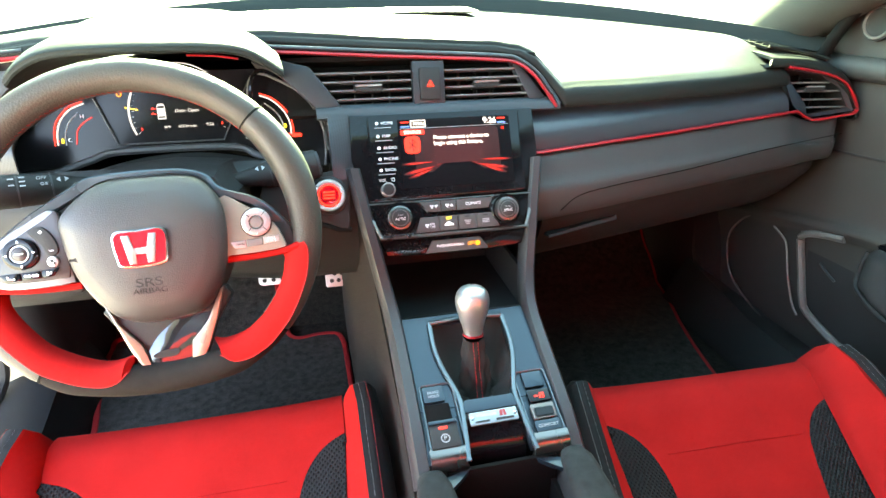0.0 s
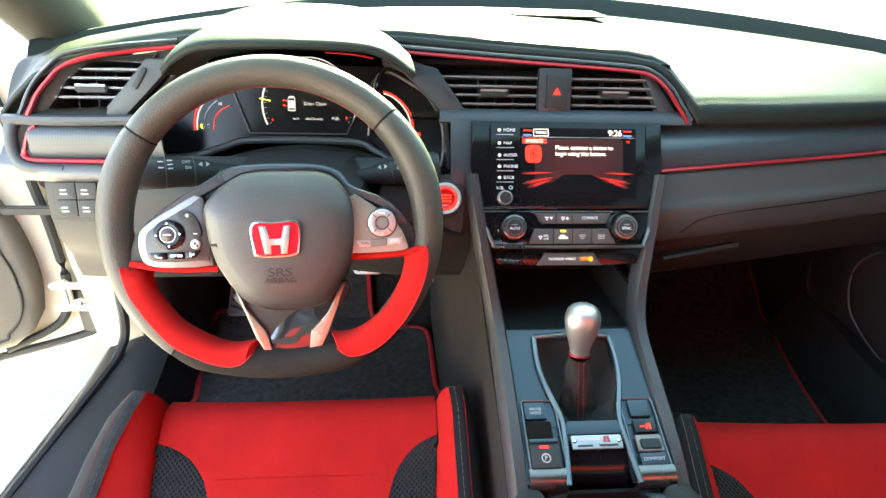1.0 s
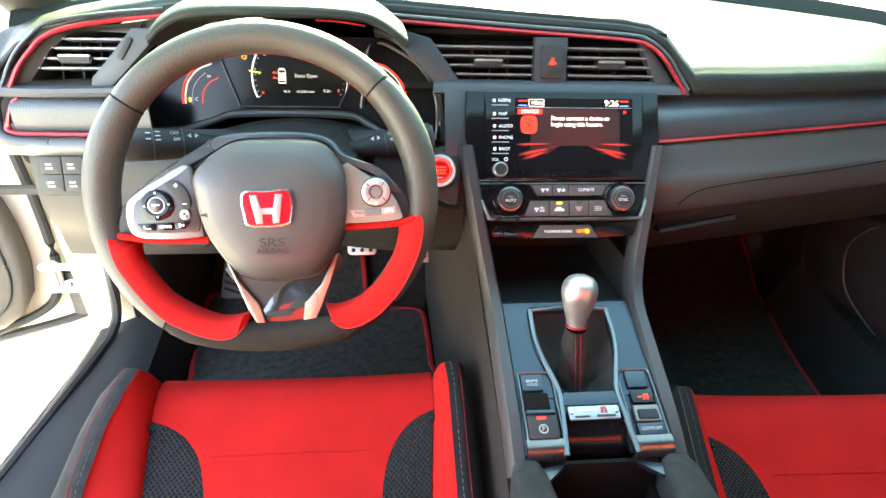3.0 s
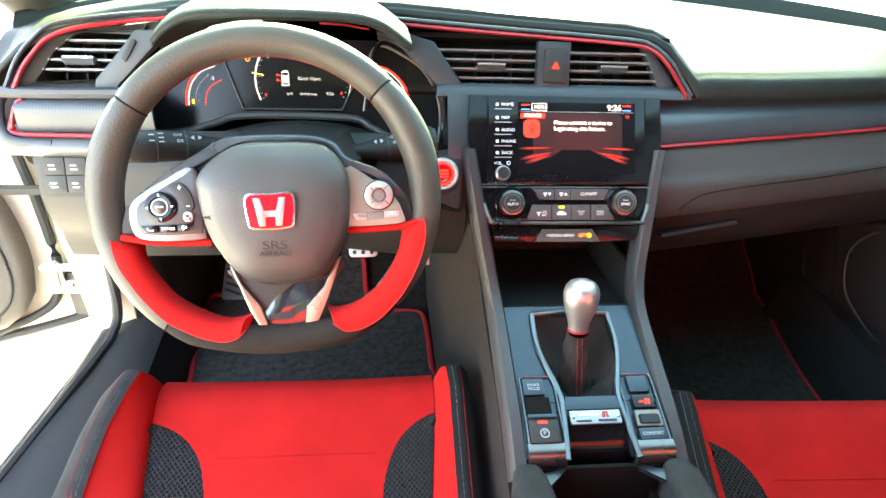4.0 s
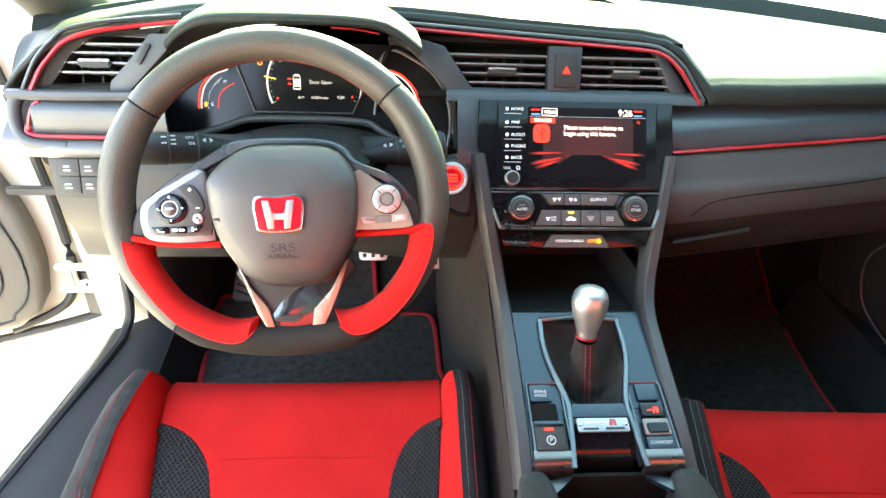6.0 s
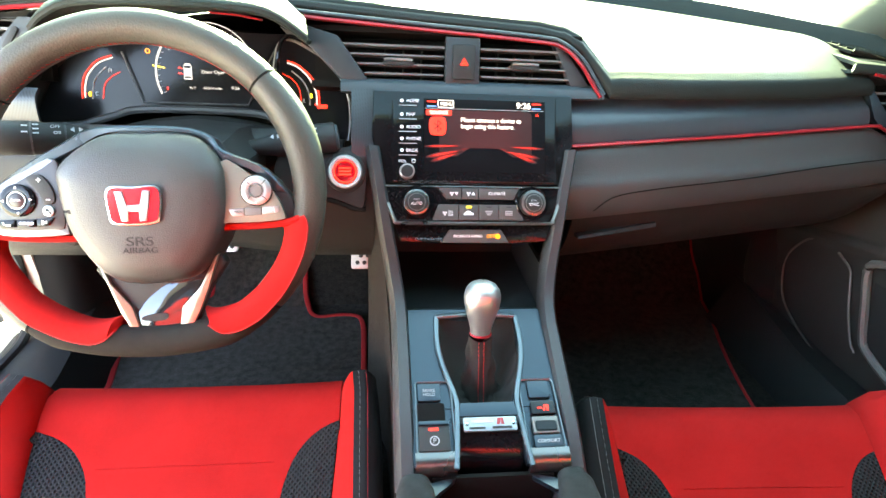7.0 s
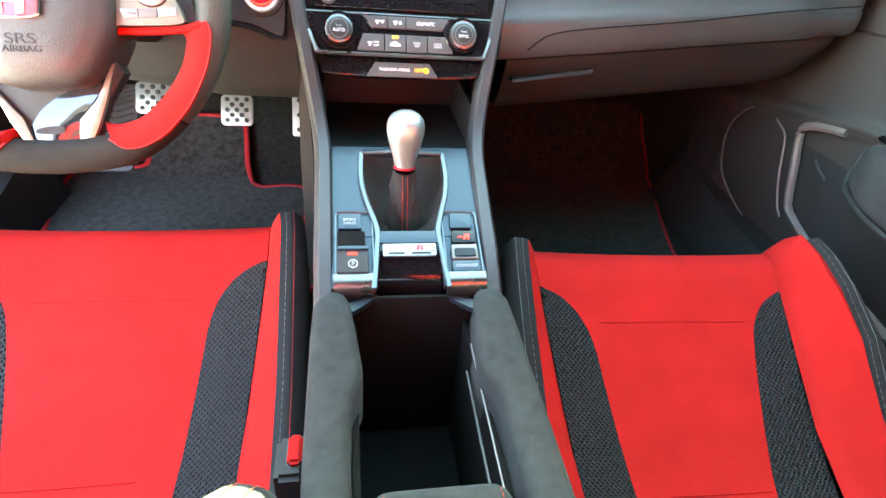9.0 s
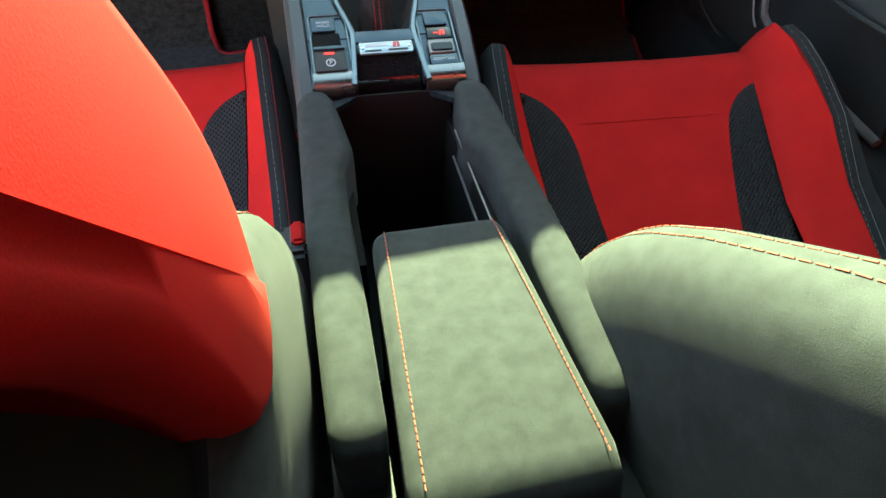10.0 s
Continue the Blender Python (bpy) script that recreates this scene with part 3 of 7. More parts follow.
for x in span(0.150, 0.735, 26):
    ry = mix(RED, x)[0] + (0.0 if x < 0.66 else 0.10 * (1 - math.sqrt(max(0.0, 1 - ((x - 0.66) / 0.0755) ** 2))))
    bot = 0.706 + 0.075 * (x - 0.132)
    e = max(0.0, (x - 0.60) / 0.12)
    low = bot - 0.085 * (1 - 0.5 * e * e)
    rows.append(curve([(x, ry + 0.035, bot + 0.004), (x, ry + 0.004, bot - 0.004), (x, ry + 0.004, bot - 0.02), (x, ry + 0.03, low + 0.015), (x, ry + 0.07, low), (x, ry + 0.25, low + 0.01), (x, 1.1, low + 0.02)], 3))
gb = part("glove_box", bm_sheet(rows, 0.006), "plastic", dash, "dark plastic glove box lid")
part("glove_box_latch", bm_loft([[(0.160 + t * 0.125, 0.531 + 0.021 * t, 0.6755 + 0.011 * t), (0.160 + t * 0.125, 0.534 + 0.021 * t, 0.6785 + 0.0135 * t), (0.160 + t * 0.125, 0.552 + 0.020 * t, 0.6775 + 0.0135 * t), (0.160 + t * 0.125, 0.552 + 0.020 * t, 0.6725 + 0.011 * t)] for t in span(0, 1, 5)]), "plastic", gb, "black finger latch of the glove box")

# passenger-side outer vent
RV = plane_at((0.665, 0.610, 0.868), 12, yaw=-8)


def edge_at(line, v):
    """Where a slanting side of an opening lies at height v."""
    rows_s = sorted((b, a) for a, b in line)
    return mix(rows_s, v)[0]


def outer_vent(m, left_side, right_side, heights, z0, z1, tab):
    """An outer dashboard vent: recess, slats, tab and vanes."""
    x0, x1 = min(q[0] for q in left_side), max(q[0] for q in right_side)
    v = part("side_vent", bm_box(x0 - 0.006, z0 - 0.004, -0.07, x1 + 0.006, z1 + 0.004, -0.055, m), "black", dash)
    for h in heights:
        part("slat", bm_box(edge_at(left_side, h) - 0.004, h - 0.0011, -0.026, edge_at(right_side, h) + 0.004, h + 0.0016, -0.004, m, 0.0009), "slat", v)
    for t in (0.2, 0.4, 0.6, 0.8):
        xm = x0 + t * (x1 - x0)
        part("vane", bm_box(xm - 0.0008, z0 + 0.004, -0.05, xm + 0.0008, z1 - 0.008, -0.03, m), "plastic", v)
    a, b, c = tab
    part("vent_tab", bm_box(a, c - 0.006, -0.022, b, c + 0.003, 0.001, m, 0.002), "plastic", v, "dark vent direction tab")
    part("tab_lip", bm_box(a + 0.001, c + 0.0018, -0.004, b - 0.001, c + 0.0040, 0.002, m, 0.0008), "silver", v, "silver lip of the tab")
    sides = left_side + right_side[::-1]
    part("vent_duct", bm_loft([[m @ Vector((x, y, -0.002)) for x, y in sides], [m @ Vector((x, y, -0.055)) for x, y in sides]], True, False), "plastic", v)
    return v


outer_vent(RV, [(-0.058, 0.034), (-0.030, -0.018), (-0.012, -0.0415)], [(0.006, 0.024), (0.044, 0.002), (0.062, -0.030)], (0.0115, -0.0027, -0.0164, -0.0296), -0.042, 0.034, (-0.019, 0.017, 0.002))
part("vent_surround", bm_loft([[RV @ Vector((x, y, z)) for x, y in o] for o, z in (([(-0.058, 0.034), (-0.030, -0.018), (-0.012, -0.0415), (0.062, -0.030), (0.044, 0.002), (0.006, 0.024)], -0.004), ([(-0.062, 0.038), (-0.034, -0.020), (-0.014, -0.0475), (0.074, -0.036), (0.052, 0.006), (0.008, 0.030)], 0.0))], True, False), "satin", dash, "dark surround of the outer vent")
part("vent_cheek", bm_plate([(-0.060, 0.016), (-0.050, 0.016), (-0.016, -0.024), (-0.011, -0.044), (-0.030, -0.036), (-0.040, -0.026)][::-1], 0.010, at(RV, 0, 0, -0.008), 0.003), "panel", dash, "blue-grey slanted vent cheek")
# outer end of the dashboard on the driver's side
secs = []
for z, y0, y1, x in ((0.70, 0.62, 1.0, 0.70), (0.76, 0.585, 1.0, 0.735), (0.82, 0.575, 0.98, 0.748), (0.862, 0.580, 0.95, 0.742), (0.90, 0.62, 0.9, 0.735)):
    secs.append([(-(x - 0.02), y0 + 0.030, z), (-(x - 0.006), y0 + 0.020, z), (-x, y0 + 0.030, z), (-x, y1, z), (-(x - 0.05), y1, z)])
part("dash_end", bm_loft(secs), "pad", dash)

# driver's side: outer vent, carbon-look panel and red frame
LV = plane_at((-0.612, 0.590, 0.901), 15, yaw=3)
outer_vent(LV, [(-0.006, 0.030), (-0.020, 0.0203), (-0.038, 0.006), (-0.052, -0.0146), (-0.064, -0.029)], [(0.060, 0.033), (0.030, -0.002), (0.021, -0.0134), (0.008, -0.026)], (0.0207, 0.0098, -0.0025, -0.0142), -0.030, 0.033, (-0.029, 0.010, -0.0025))
part("vent_surround", bm_loft([[LV @ Vector((x, y, z)) for x, y in o] for o, z in (([(-0.006, 0.030), (-0.020, 0.0203), (-0.038, 0.006), (-0.052, -0.0146), (-0.064, -0.029), (0.008, -0.026), (0.060, 0.033)], -0.012), ([(-0.006, 0.034), (-0.040, 0.0225), (-0.060, 0.004), (-0.075, -0.015), (-0.088, -0.036), (0.020, -0.036), (0.075, 0.041)], -0.002))], True, False), "plastic", dash, "dark surround of the outer vent")
part("vent_cheek", bm_plate([(0.061, 0.034), (0.100, 0.034), (0.089, 0.022), (0.030, -0.038), (0.006, -0.036), (0.008, -0.026), (0.030, -0.002)][::-1], 0.012, at(LV, 0, 0, -0.010), 0.003), "slate", dash, "grey slanted vent cheek")
part("vent_wheel", bm_plate(rrect(-0.0035, -0.015, 0.0035, 0.015, 0.003), 0.004, at(LV, 0.052, 0.009, 0.001) @ Matrix.Rotation(-0.55, 4, "Z"), 0.001), "plastic", dash)
part("vent_roof", bm_plate([(-0.010, 0.032), (0.10, 0.048), (0.112, 0.034), (0.061, 0.029)], 0.004, at(LV, 0, 0, -0.012)), "plastic", dash)
part("panel_rim", bm_tube(curve([(-0.716, 0.578, 0.860), (-0.724, 0.572, 0.845), (-0.724, 0.567, 0.816), (-0.708, 0.561, 0.801), (-0.66, 0.557, 0.798)], 6), [0.008] * 24 + [0.008], 10), "slate", dash, "slate-grey rim of the lower panel")
strip("vent_edge", [LV @ Vector((x, y, 0.002)) for x, y in ((0.1023, 0.0567), (0.0282, 0.0493), (-0.0316, 0.0385), (-0.0564, 0.022), (-0.0794, -0.003), (-0.0966, -0.0356))], 0.0040, "satin", dash)
part("vent_lower_edge", bm_tube(curve([(-0.728, 0.574, 0.860), (-0.66, 0.571, 0.860), (-0.56, 0.570, 0.862)], 5), 0.007, 8), "trim", dash)
strip("accent_line", [LV @ Vector((x, y, 0.003)) for x, y in ((0.1002, 0.0485), (0.0473, 0.0425), (-0.0063, 0.0338), (-0.0402, 0.0215), (-0.0587, 0.0044), (-0.0741, -0.014), (-0.0872, -0.0375))], 0.0048, "redtrim", dash, label="glossy red accent line")
strip("accent_line", [(-0.690, 0.571, 0.853), (-0.700, 0.569, 0.845), (-0.709, 0.563, 0.820), (-0.700, 0.560, 0.812), (-0.66, 0.558, 0.811), (-0.55, 0.556, 0.811)], 0.0046, "redtrim", dash, label="glossy red accent line")
part("carbon_panel", bm_sheet([curve([(x, 0.576, 0.856), (x, 0.564, 0.846), (x, 0.561, 0.825), (x, 0.563, 0.813)], 4) for x in span(-0.700, -0.535, 8)], 0.004), "carbon", dash, "carbon-look woven trim panel")
rows = []
for x in span(-0.748, -0.18, 24):
    e = max(0.0, (-0.68 - x) / 0.07)
    rows.append(curve([(x, 0.576 + 0.01 * e, 0.813 + 0.01 * e), (x, 0.556 + 0.012 * e, 0.806), (x, 0.548 + 0.02 * e, 0.795), (x, 0.552 + 0.02 * e, 0.784), (x, 0.572, 0.779)], 3))
part("lower_roll", bm_sheet(rows, 0.006), "pad", dash)
rows = []
for x in span(-0.694, -0.13, 22):
    e = max(0.0, (-0.62 - x) / 0.074)
    k = max(0.0, 1 - abs(x + 0.36) / 0.13)
    rows.append(curve([(x, 0.575, 0.785), (x, 0.557 + 0.01 * e, 0.777), (x, 0.551 + 0.012 * e, 0.745), (x, 0.545 + 0.02 * e, 0.710 + 0.01 * k), (x, 0.562 + 0.02 * e, 0.668 + 0.02 * k), (x, 0.63, 0.620 + 0.015 * k), (x, 1.0, 0.63)], 3))
part("knee_panel", bm_sheet(rows, 0.006), "plastic", dash, "dark knee panel under the steering column")
SW = plane_at((-0.655, 0.5525, 0.760), 14)
part("switch_bank", bm_plate(rrect(-0.029, -0.0285, 0.045, 0.0275, 0.004), 0.004, SW, 0.0015), "plastic", dash)
for i, (a, b) in enumerate(((-0.0215, 0.0005), (-0.0215, -0.0225), (0.0050, 0.0005), (0.0050, -0.0225))):
    sb = part("switch_button", bm_plate(rrect(a, b, a + 0.0255, b + 0.0220, 0.0015), 0.003, at(SW, 0, 0, 0.0041), 0.001), "plastic", dash, "square switch with a pale symbol")
    part("switch_symbol", bm_plate(rrect(a + 0.006, b + 0.011, a + 0.014, b + 0.013, 0.0005), 0.0004, at(SW, 0, 0, 0.0072)), "grey", sb)
    part("switch_symbol", bm_plate(rrect(a + 0.006, b + 0.006, a + 0.015, b + 0.008, 0.0005), 0.0004, at(SW, 0, 0, 0.0072)), "grey", sb)
part("switch_lamp", bm_plate(disc(-0.016, -0.012, 0.0012, 10), 0.0005, at(SW, 0, 0, 0.0072)), "green", sb)

# instrument hood
HOOD = [(-0.515, 0.926), (-0.497, 0.942), (-0.462, 0.956), (-0.3815, 0.960), (-0.2868, 0.959), (-0.244, 0.951), (-0.2072, 0.927)]
rows = []
for p in curve([(x, 0.0, z) for x, z in HOOD], 5):
    x, z = p.x, p.z
    dx = x + 0.366
    zc = 0.997 - 0.022 * abs(dx / 0.16) ** 3
    cx = -0.366
    rows.append(curve([(cx + 0.97 * dx, 0.67, z - 0.016), (cx + 0.985 * dx, 0.562, z - 0.007), (x, 0.550, z), (x, 0.555, z + 0.006), (cx + 0.97 * dx, 0.580, z + 0.25 * (zc - z) + 0.006), (cx + 0.90 * dx, 0.665, z + 0.72 * (zc - z)), (cx + 0.84 * dx, 0.75, zc), (cx + 0.84 * dx, 0.84, zc - 0.003), (cx + 0.9 * dx, 0.95, 0.972)], 3))
part("instrument_hood", bm_sheet(rows, 0.005), "dash", dash, "hooded brow over the instruments")
strip("accent_line", [(-0.318, 0.5605, 0.9510), (-0.287, 0.5600, 0.9495), (-0.259, 0.5590, 0.9455)], 0.0022, "redtrim", dash)

# ---- steering wheel ----
WM = plane_at((-0.3643, 0.4046, 0.7879), 22)
wheel = thing("steering_wheel", "flat-bottomed black leather steering wheel with red suede lower grips", "steering wheel", (-0.3643, 0.4046, 0.7879))
RIM, TUBE = 0.169, 0.0172
WZ = WM.to_3x3() @ Vector((0, 0, 1))


def rim_point(a):
    """A point of the rim's middle line at a degrees, flattened at the bottom."""
    x, y, k = RIM * math.cos(radians(a)), RIM * 0.975 * math.sin(radians(a)), 0.861 * RIM
    if y < -k:
        y = -k + (y + k) * 0.53
    return Vector((x, y, 0))


def rim_ring(a, lift=0.0, fat=0.0):
    """The rim's section at a degrees, a little fuller where the thumbs rest."""
    o, d = rim_point(a), Vector((math.cos(radians(a)), math.sin(radians(a)), 0))
    w = TUBE + 0.0016 * math.exp(-((a - 24) / 16) ** 2) + 0.0016 * math.exp(-((a - 164) / 16) ** 2) + lift
    return [WM @ (o + d * (w + fat) * math.cos(t) + Vector((0, 0, w * math.sin(t)))) for t in span(0, 2 * math.pi, 16)[:-1]]


for a0, a1, name, mt, lb in ((44, 145, "rim_top", "leather", "worn black leather top of the rim"), (-42, 44, "rim_side", "leather", "worn black leather side of the rim"), (145, 233, "rim_side", "leather", "worn black leather side of the rim"), (233, 318, "rim_bottom", "rimsuede", "dark suede bottom of the rim")):
    part(name, bm_loft([rim_ring(a, -0.0007 if i in (0, 40) else 0.0) for i, a in enumerate(span(a0, a1, 40))]), mt, wheel, lb)
for a in (44, 145, 233, 318):
    part("rim_seam", bm_loft([rim_ring(a + da, 0.00025 - 0.0004 * abs(da)) for da in (-0.35, 0.0, 0.35)]), "black", wheel)
# thread round the inside of the rim
for i, a in enumerate(span(-30, 205, 118)):
    o, d = rim_point(a), Vector((math.cos(radians(a)), math.sin(radians(a)), 0))
    e = Vector((-d.y, d.x, 0))
    q = o - d * (TUBE - 0.0002) * math.cos(0.10) + Vector((0, 0, TUBE * math.sin(0.10)))
    part("rim_stitch", bm_tube([WM @ (q - e * 0.0016 - Vector((0, 0, 0.0014))), WM @ (q + e * 0.0016 + Vector((0, 0, 0.0014)))], 0.00045, 4), "redthread", wheel)


RIM_LINE = [rim_point(a) for a in range(180, 361, 2)]


def grip(outer, inner):
    """A broad red suede grip that wraps the inside of the lower rim."""
    po, pi = curve([(x, y, 0) for x, y in outer], 3), curve([(x, y, 0) for x, y in inner], 3)
    n, rings = len(po) - 1, []
    for k, (a, b) in enumerate(zip(pi, po)):
        e = min(1.0, 0.30 + k / 2.5, 0.25 + (n - k) / 2.5)
        row = []
        for s, z in ((0.0, -0.008), (-0.01, 0.002), (0.07, 0.0095), (0.25, 0.0145), (0.5, 0.0175), (0.8, 0.0190), (0.97, 0.0186), (1.0, 0.0165), (1.0, -0.008), (0.5, -0.012)):
            q = a * (1 - s) + b * s
            far = min((q - r).length for r in RIM_LINE)
            if z > 0.001:
                z = max(z * e, math.sqrt(max(0.0, TUBE * TUBE - far * far)) + 0.0010)
            row.append(WM @ (q + Vector((0, 0, z))))
        rings.append(row)
    return bm_loft(rings)


GRIP_L = ([(-0.158, -0.046), (-0.1555, -0.060), (-0.150, -0.076), (-0.142, -0.089), (-0.1335, -0.1015), (-0.121, -0.117), (-0.106, -0.1322), (-0.089, -0.142), (-0.0717, -0.1499), (-0.057, -0.154), (-0.0454, -0.1553), (-0.034, -0.152), (-0.024, -0.143)],
          [(-0.1335, -0.050), (-0.1334, -0.060), (-0.130, -0.070), (-0.1257, -0.0776), (-0.118, -0.089), (-0.105, -0.1049), (-0.092, -0.1145), (-0.0795, -0.1216), (-0.063, -0.129), (-0.0477, -0.133), (-0.038, -0.1325), (-0.030, -0.1310), (-0.019, -0.127)])
GRIP_R = ([(0.1655, -0.0234), (0.1692, -0.032), (0.168, -0.0487), (0.164, -0.065), (0.1581, -0.0797), (0.151, -0.094), (0.1426, -0.1076), (0.132, -0.120), (0.1209, -0.1312), (0.109, -0.139), (0.0962, -0.1446), (0.0809, -0.1456), (0.068, -0.137)],
          [(0.137, -0.0310), (0.1425, -0.0385), (0.1415, -0.0465), (0.1395, -0.0565), (0.1360, -0.0655), (0.1285, -0.0805), (0.1180, -0.0955), (0.1075, -0.1055), (0.0955, -0.1150), (0.0835, -0.1200), (0.072, -0.1225), (0.064, -0.1220), (0.060, -0.1205)])
for g, strip_pts in ((GRIP_L, [(-0.148, -0.0425, 0.013), (-0.12, -0.0470, 0.0135), (-0.09, -0.0485, 0.0130), (-0.058, -0.0480, 0.011)]), (GRIP_R, [(0.160, -0.0262, 0.013), (0.144, -0.0315, 0.0135), (0.115, -0.0345, 0.0130), (0.082, -0.0360, 0.011)])):
    rg = part("red_grip", grip(*g), "red", wheel, "red suede grip with fine stitching")
    part("grip_strip", bm_tube([WM @ p for p in curve(strip_pts, 5)], 0.0038, 8, False, 1.0, WZ), "red", rg)
    part("grip_seam", bm_tube([WM @ Vector((p.x, p.y, 0.0186)) for p in curve([(x * 0.995, y * 0.995, 0) for x, y in g[0]], 4)], 0.0006, 5), "redthread", rg)
# hub
HUB = [(-0.0319, 0.0534), (0.0128, 0.0586), (0.0600, 0.0560), (0.0815, 0.0330), (0.0878, 0.0110), (0.0864, -0.0302), (0.0742, -0.0623), (0.0575, -0.0850), (0.0328, -0.0912), (0.0031, -0.0929), (-0.0192, -0.0867), (-0.0345, -0.0742), (-0.0497, -0.0529), (-0.0592, -0.0336), (-0.0666, -0.0006), (-0.0655, 0.0240)]
o = soft(HUB, 4)
ctr = Vector((0.0106, -0.016))
rings = []
for s, z in ((1.0, -0.035), (1.0, 0.018), (0.993, 0.0235), (0.975, 0.0280), (0.94, 0.0315), (0.88, 0.0345), (0.78, 0.0375), (0.74, 0.0386), (0.5, 0.0405), (0.25, 0.0414), (0.02, 0.0417)):
    ring_p = []
    for x, y in o:
        q = Vector((ctr.x + (x - ctr.x) * s, ctr.y + (y - ctr.y) * s, z))
        q.z -= (0.011 * max(0.0, (q.y - 0.008) / 0.050) ** 1.6) if z > 0.02 else 0.0
        ring_p.append(WM @ q)
    rings.append(ring_p)
hub = part("airbag_cover", bm_loft(rings), "airbag", wheel, "grained dark airbag cover")
BM = WM @ Matrix.Translation((0.0106, -0.0160, 0.0415)) @ Matrix.Rotation(radians(2.5), 4, "Z") @ Matrix.Diagonal((0.92, 0.88, 1, 1))
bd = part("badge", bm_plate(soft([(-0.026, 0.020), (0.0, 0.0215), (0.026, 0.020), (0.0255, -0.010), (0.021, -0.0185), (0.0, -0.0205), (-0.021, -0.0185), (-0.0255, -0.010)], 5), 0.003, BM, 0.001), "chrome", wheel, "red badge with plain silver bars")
part("badge_field", bm_plate(soft([(-0.024, 0.018), (0.0, 0.0195), (0.024, 0.018), (0.0235, -0.009), (0.0195, -0.0165), (0.0, -0.0185), (-0.0195, -0.0165), (-0.0235, -0.009)], 5), 0.0006, at(BM, 0, 0, 0.0031)), "redgloss", bd)
part("badge_emblem", join(bm_plate([(-0.0175, 0.0165), (-0.0100, 0.0165), (-0.0066, 0.0015), (0.0066, 0.0015), (0.0100, 0.0165), (0.0175, 0.0165), (0.0122, -0.0160), (0.0055, -0.0160), (0.0054, -0.0055), (-0.0054, -0.0055), (-0.0055, -0.0160), (-0.0122, -0.0160)][::-1], 0.0012, at(BM, 0, 0, 0.0037), 0.0004)), "silver", bd, "plain silver bars")
LT = WM @ Matrix.Translation((0.0135, -0.0500, 0.0412)) @ Matrix.Rotation(radians(1.5), 4, "Z")
words("hub_lettering", "SRS", LT, 0.0125, "rubber", hub, align="CENTER", squeeze=1.35)
words("hub_lettering", "AIRBAG", at(LT, 0, -0.0085, -0.0006), 0.0078, "rubber", hub, align="CENTER", squeeze=1.2)
for x, y in ((-0.053, -0.0215), (0.0738, -0.0110)):
    HM = at(WM, x, y, 0.0352)
    part("horn_mark", join(bm_plate(rrect(-0.0042, -0.0012, -0.0008, 0.0012, 0.0004), 0.0005, HM), bm_plate([(-0.0006, -0.0012), (0.0030, -0.0026), (0.0030, 0.0026), (-0.0006, 0.0012)], 0.0005, HM)), "rubber", hub)


def spoke(name, pts, depth, material, label="", lift=0.0, bevel=0.004):
    return part(name, bm_plate(soft(pts, 3), depth, at(WM, 0, 0, lift), bevel, 3), material, wheel, label)


# upper spoke bodies under the satin arch, then the switch pods
spoke("spoke", [(-0.05, 0.052), (-0.066, 0.046), (-0.101, 0.0245), (-0.135, -0.003), (-0.147, -0.018), (-0.147, -0.044), (-0.10, -0.049), (-0.05, -0.048)], 0.026, "plastic", lift=-0.016)
spoke("spoke", [(0.07, 0.050), (0.0858, 0.040), (0.122, 0.026), (0.144, 0.006), (0.154, -0.010), (0.152, -0.028), (0.10, -0.036), (0.07, -0.037)], 0.026, "plastic", lift=-0.016)
ARCH = [(-0.139, -0.012, 0.006), (-0.134, -0.002, 0.011), (-0.101, 0.0245, 0.0135), (-0.066, 0.0465, 0.0135), (-0.0455, 0.0590, 0.0130), (-0.0253, 0.0628, 0.0130), (0.0153, 0.0645, 0.0135), (0.0505, 0.0632, 0.0130), (0.0725, 0.0560, 0.0130), (0.0855, 0.0415, 0.0135), (0.1210, 0.0275, 0.0135), (0.1420, 0.0070, 0.011), (0.149, -0.006, 0.006)]
ac = curve(ARCH, 6)
inner_dir = [(Vector((ctr.x, ctr.y - 0.02, 0)) - Vector((p.x, p.y, 0))).normalized() for p in ac]
rings = []
for i, (p, d) in enumerate(zip(ac, inner_dir)):
    w = (0.0105 + 0.004 * math.sin(math.pi * i / (len(ac) - 1))) * min(1.0, 0.25 + i / 6, 0.25 + (len(ac) - 1 - i) / 6)
    rings.append([WM @ (p + d * (w * u) + Vector((0, 0, z))) for u, z in ((-0.03, -0.020), (-0.03, -0.003), (0.0, 0.0), (0.15, 0.0016), (0.8, 0.0005), (1.0, -0.003), (1.0, -0.020))])
part("spoke_arch", bm_loft(rings), "archsatin", wheel, "blue-grey satin arch over the hub and spokes")
# same metal as the right pod, toned darker against the door's light
left = spoke("switch_pod", [(-0.070, 0.028), (-0.099, 0.0180), (-0.129, -0.0015), (-0.1365, -0.0140), (-0.1350, -0.0330), (-0.1266, -0.0440), (-0.101, -0.0468), (-0.064, -0.0445), (-0.061, -0.036)], 0.020, "climmetal", "satin metal pod frame, toned darker, with dark switches", bevel=0.003)
part("switch_face", bm_plate(soft([(-0.068, 0.0255), (-0.082, 0.0205), (-0.119, -0.0025), (-0.1285, -0.0136), (-0.1275, -0.0328), (-0.118, -0.0398), (-0.074, -0.0390), (-0.063, -0.0320)], 3), 0.0025, at(WM, 0, 0, 0.0190), 0.001), "podbrown", left, "brown-black switch panel")
LF = at(WM, 0, 0, 0.0217)
part("ring_pad", bm_hoop(-0.1042, -0.0112, 0.0078, 0.0158, 0.0032, LF), "gloss", left, "round four-way pad")
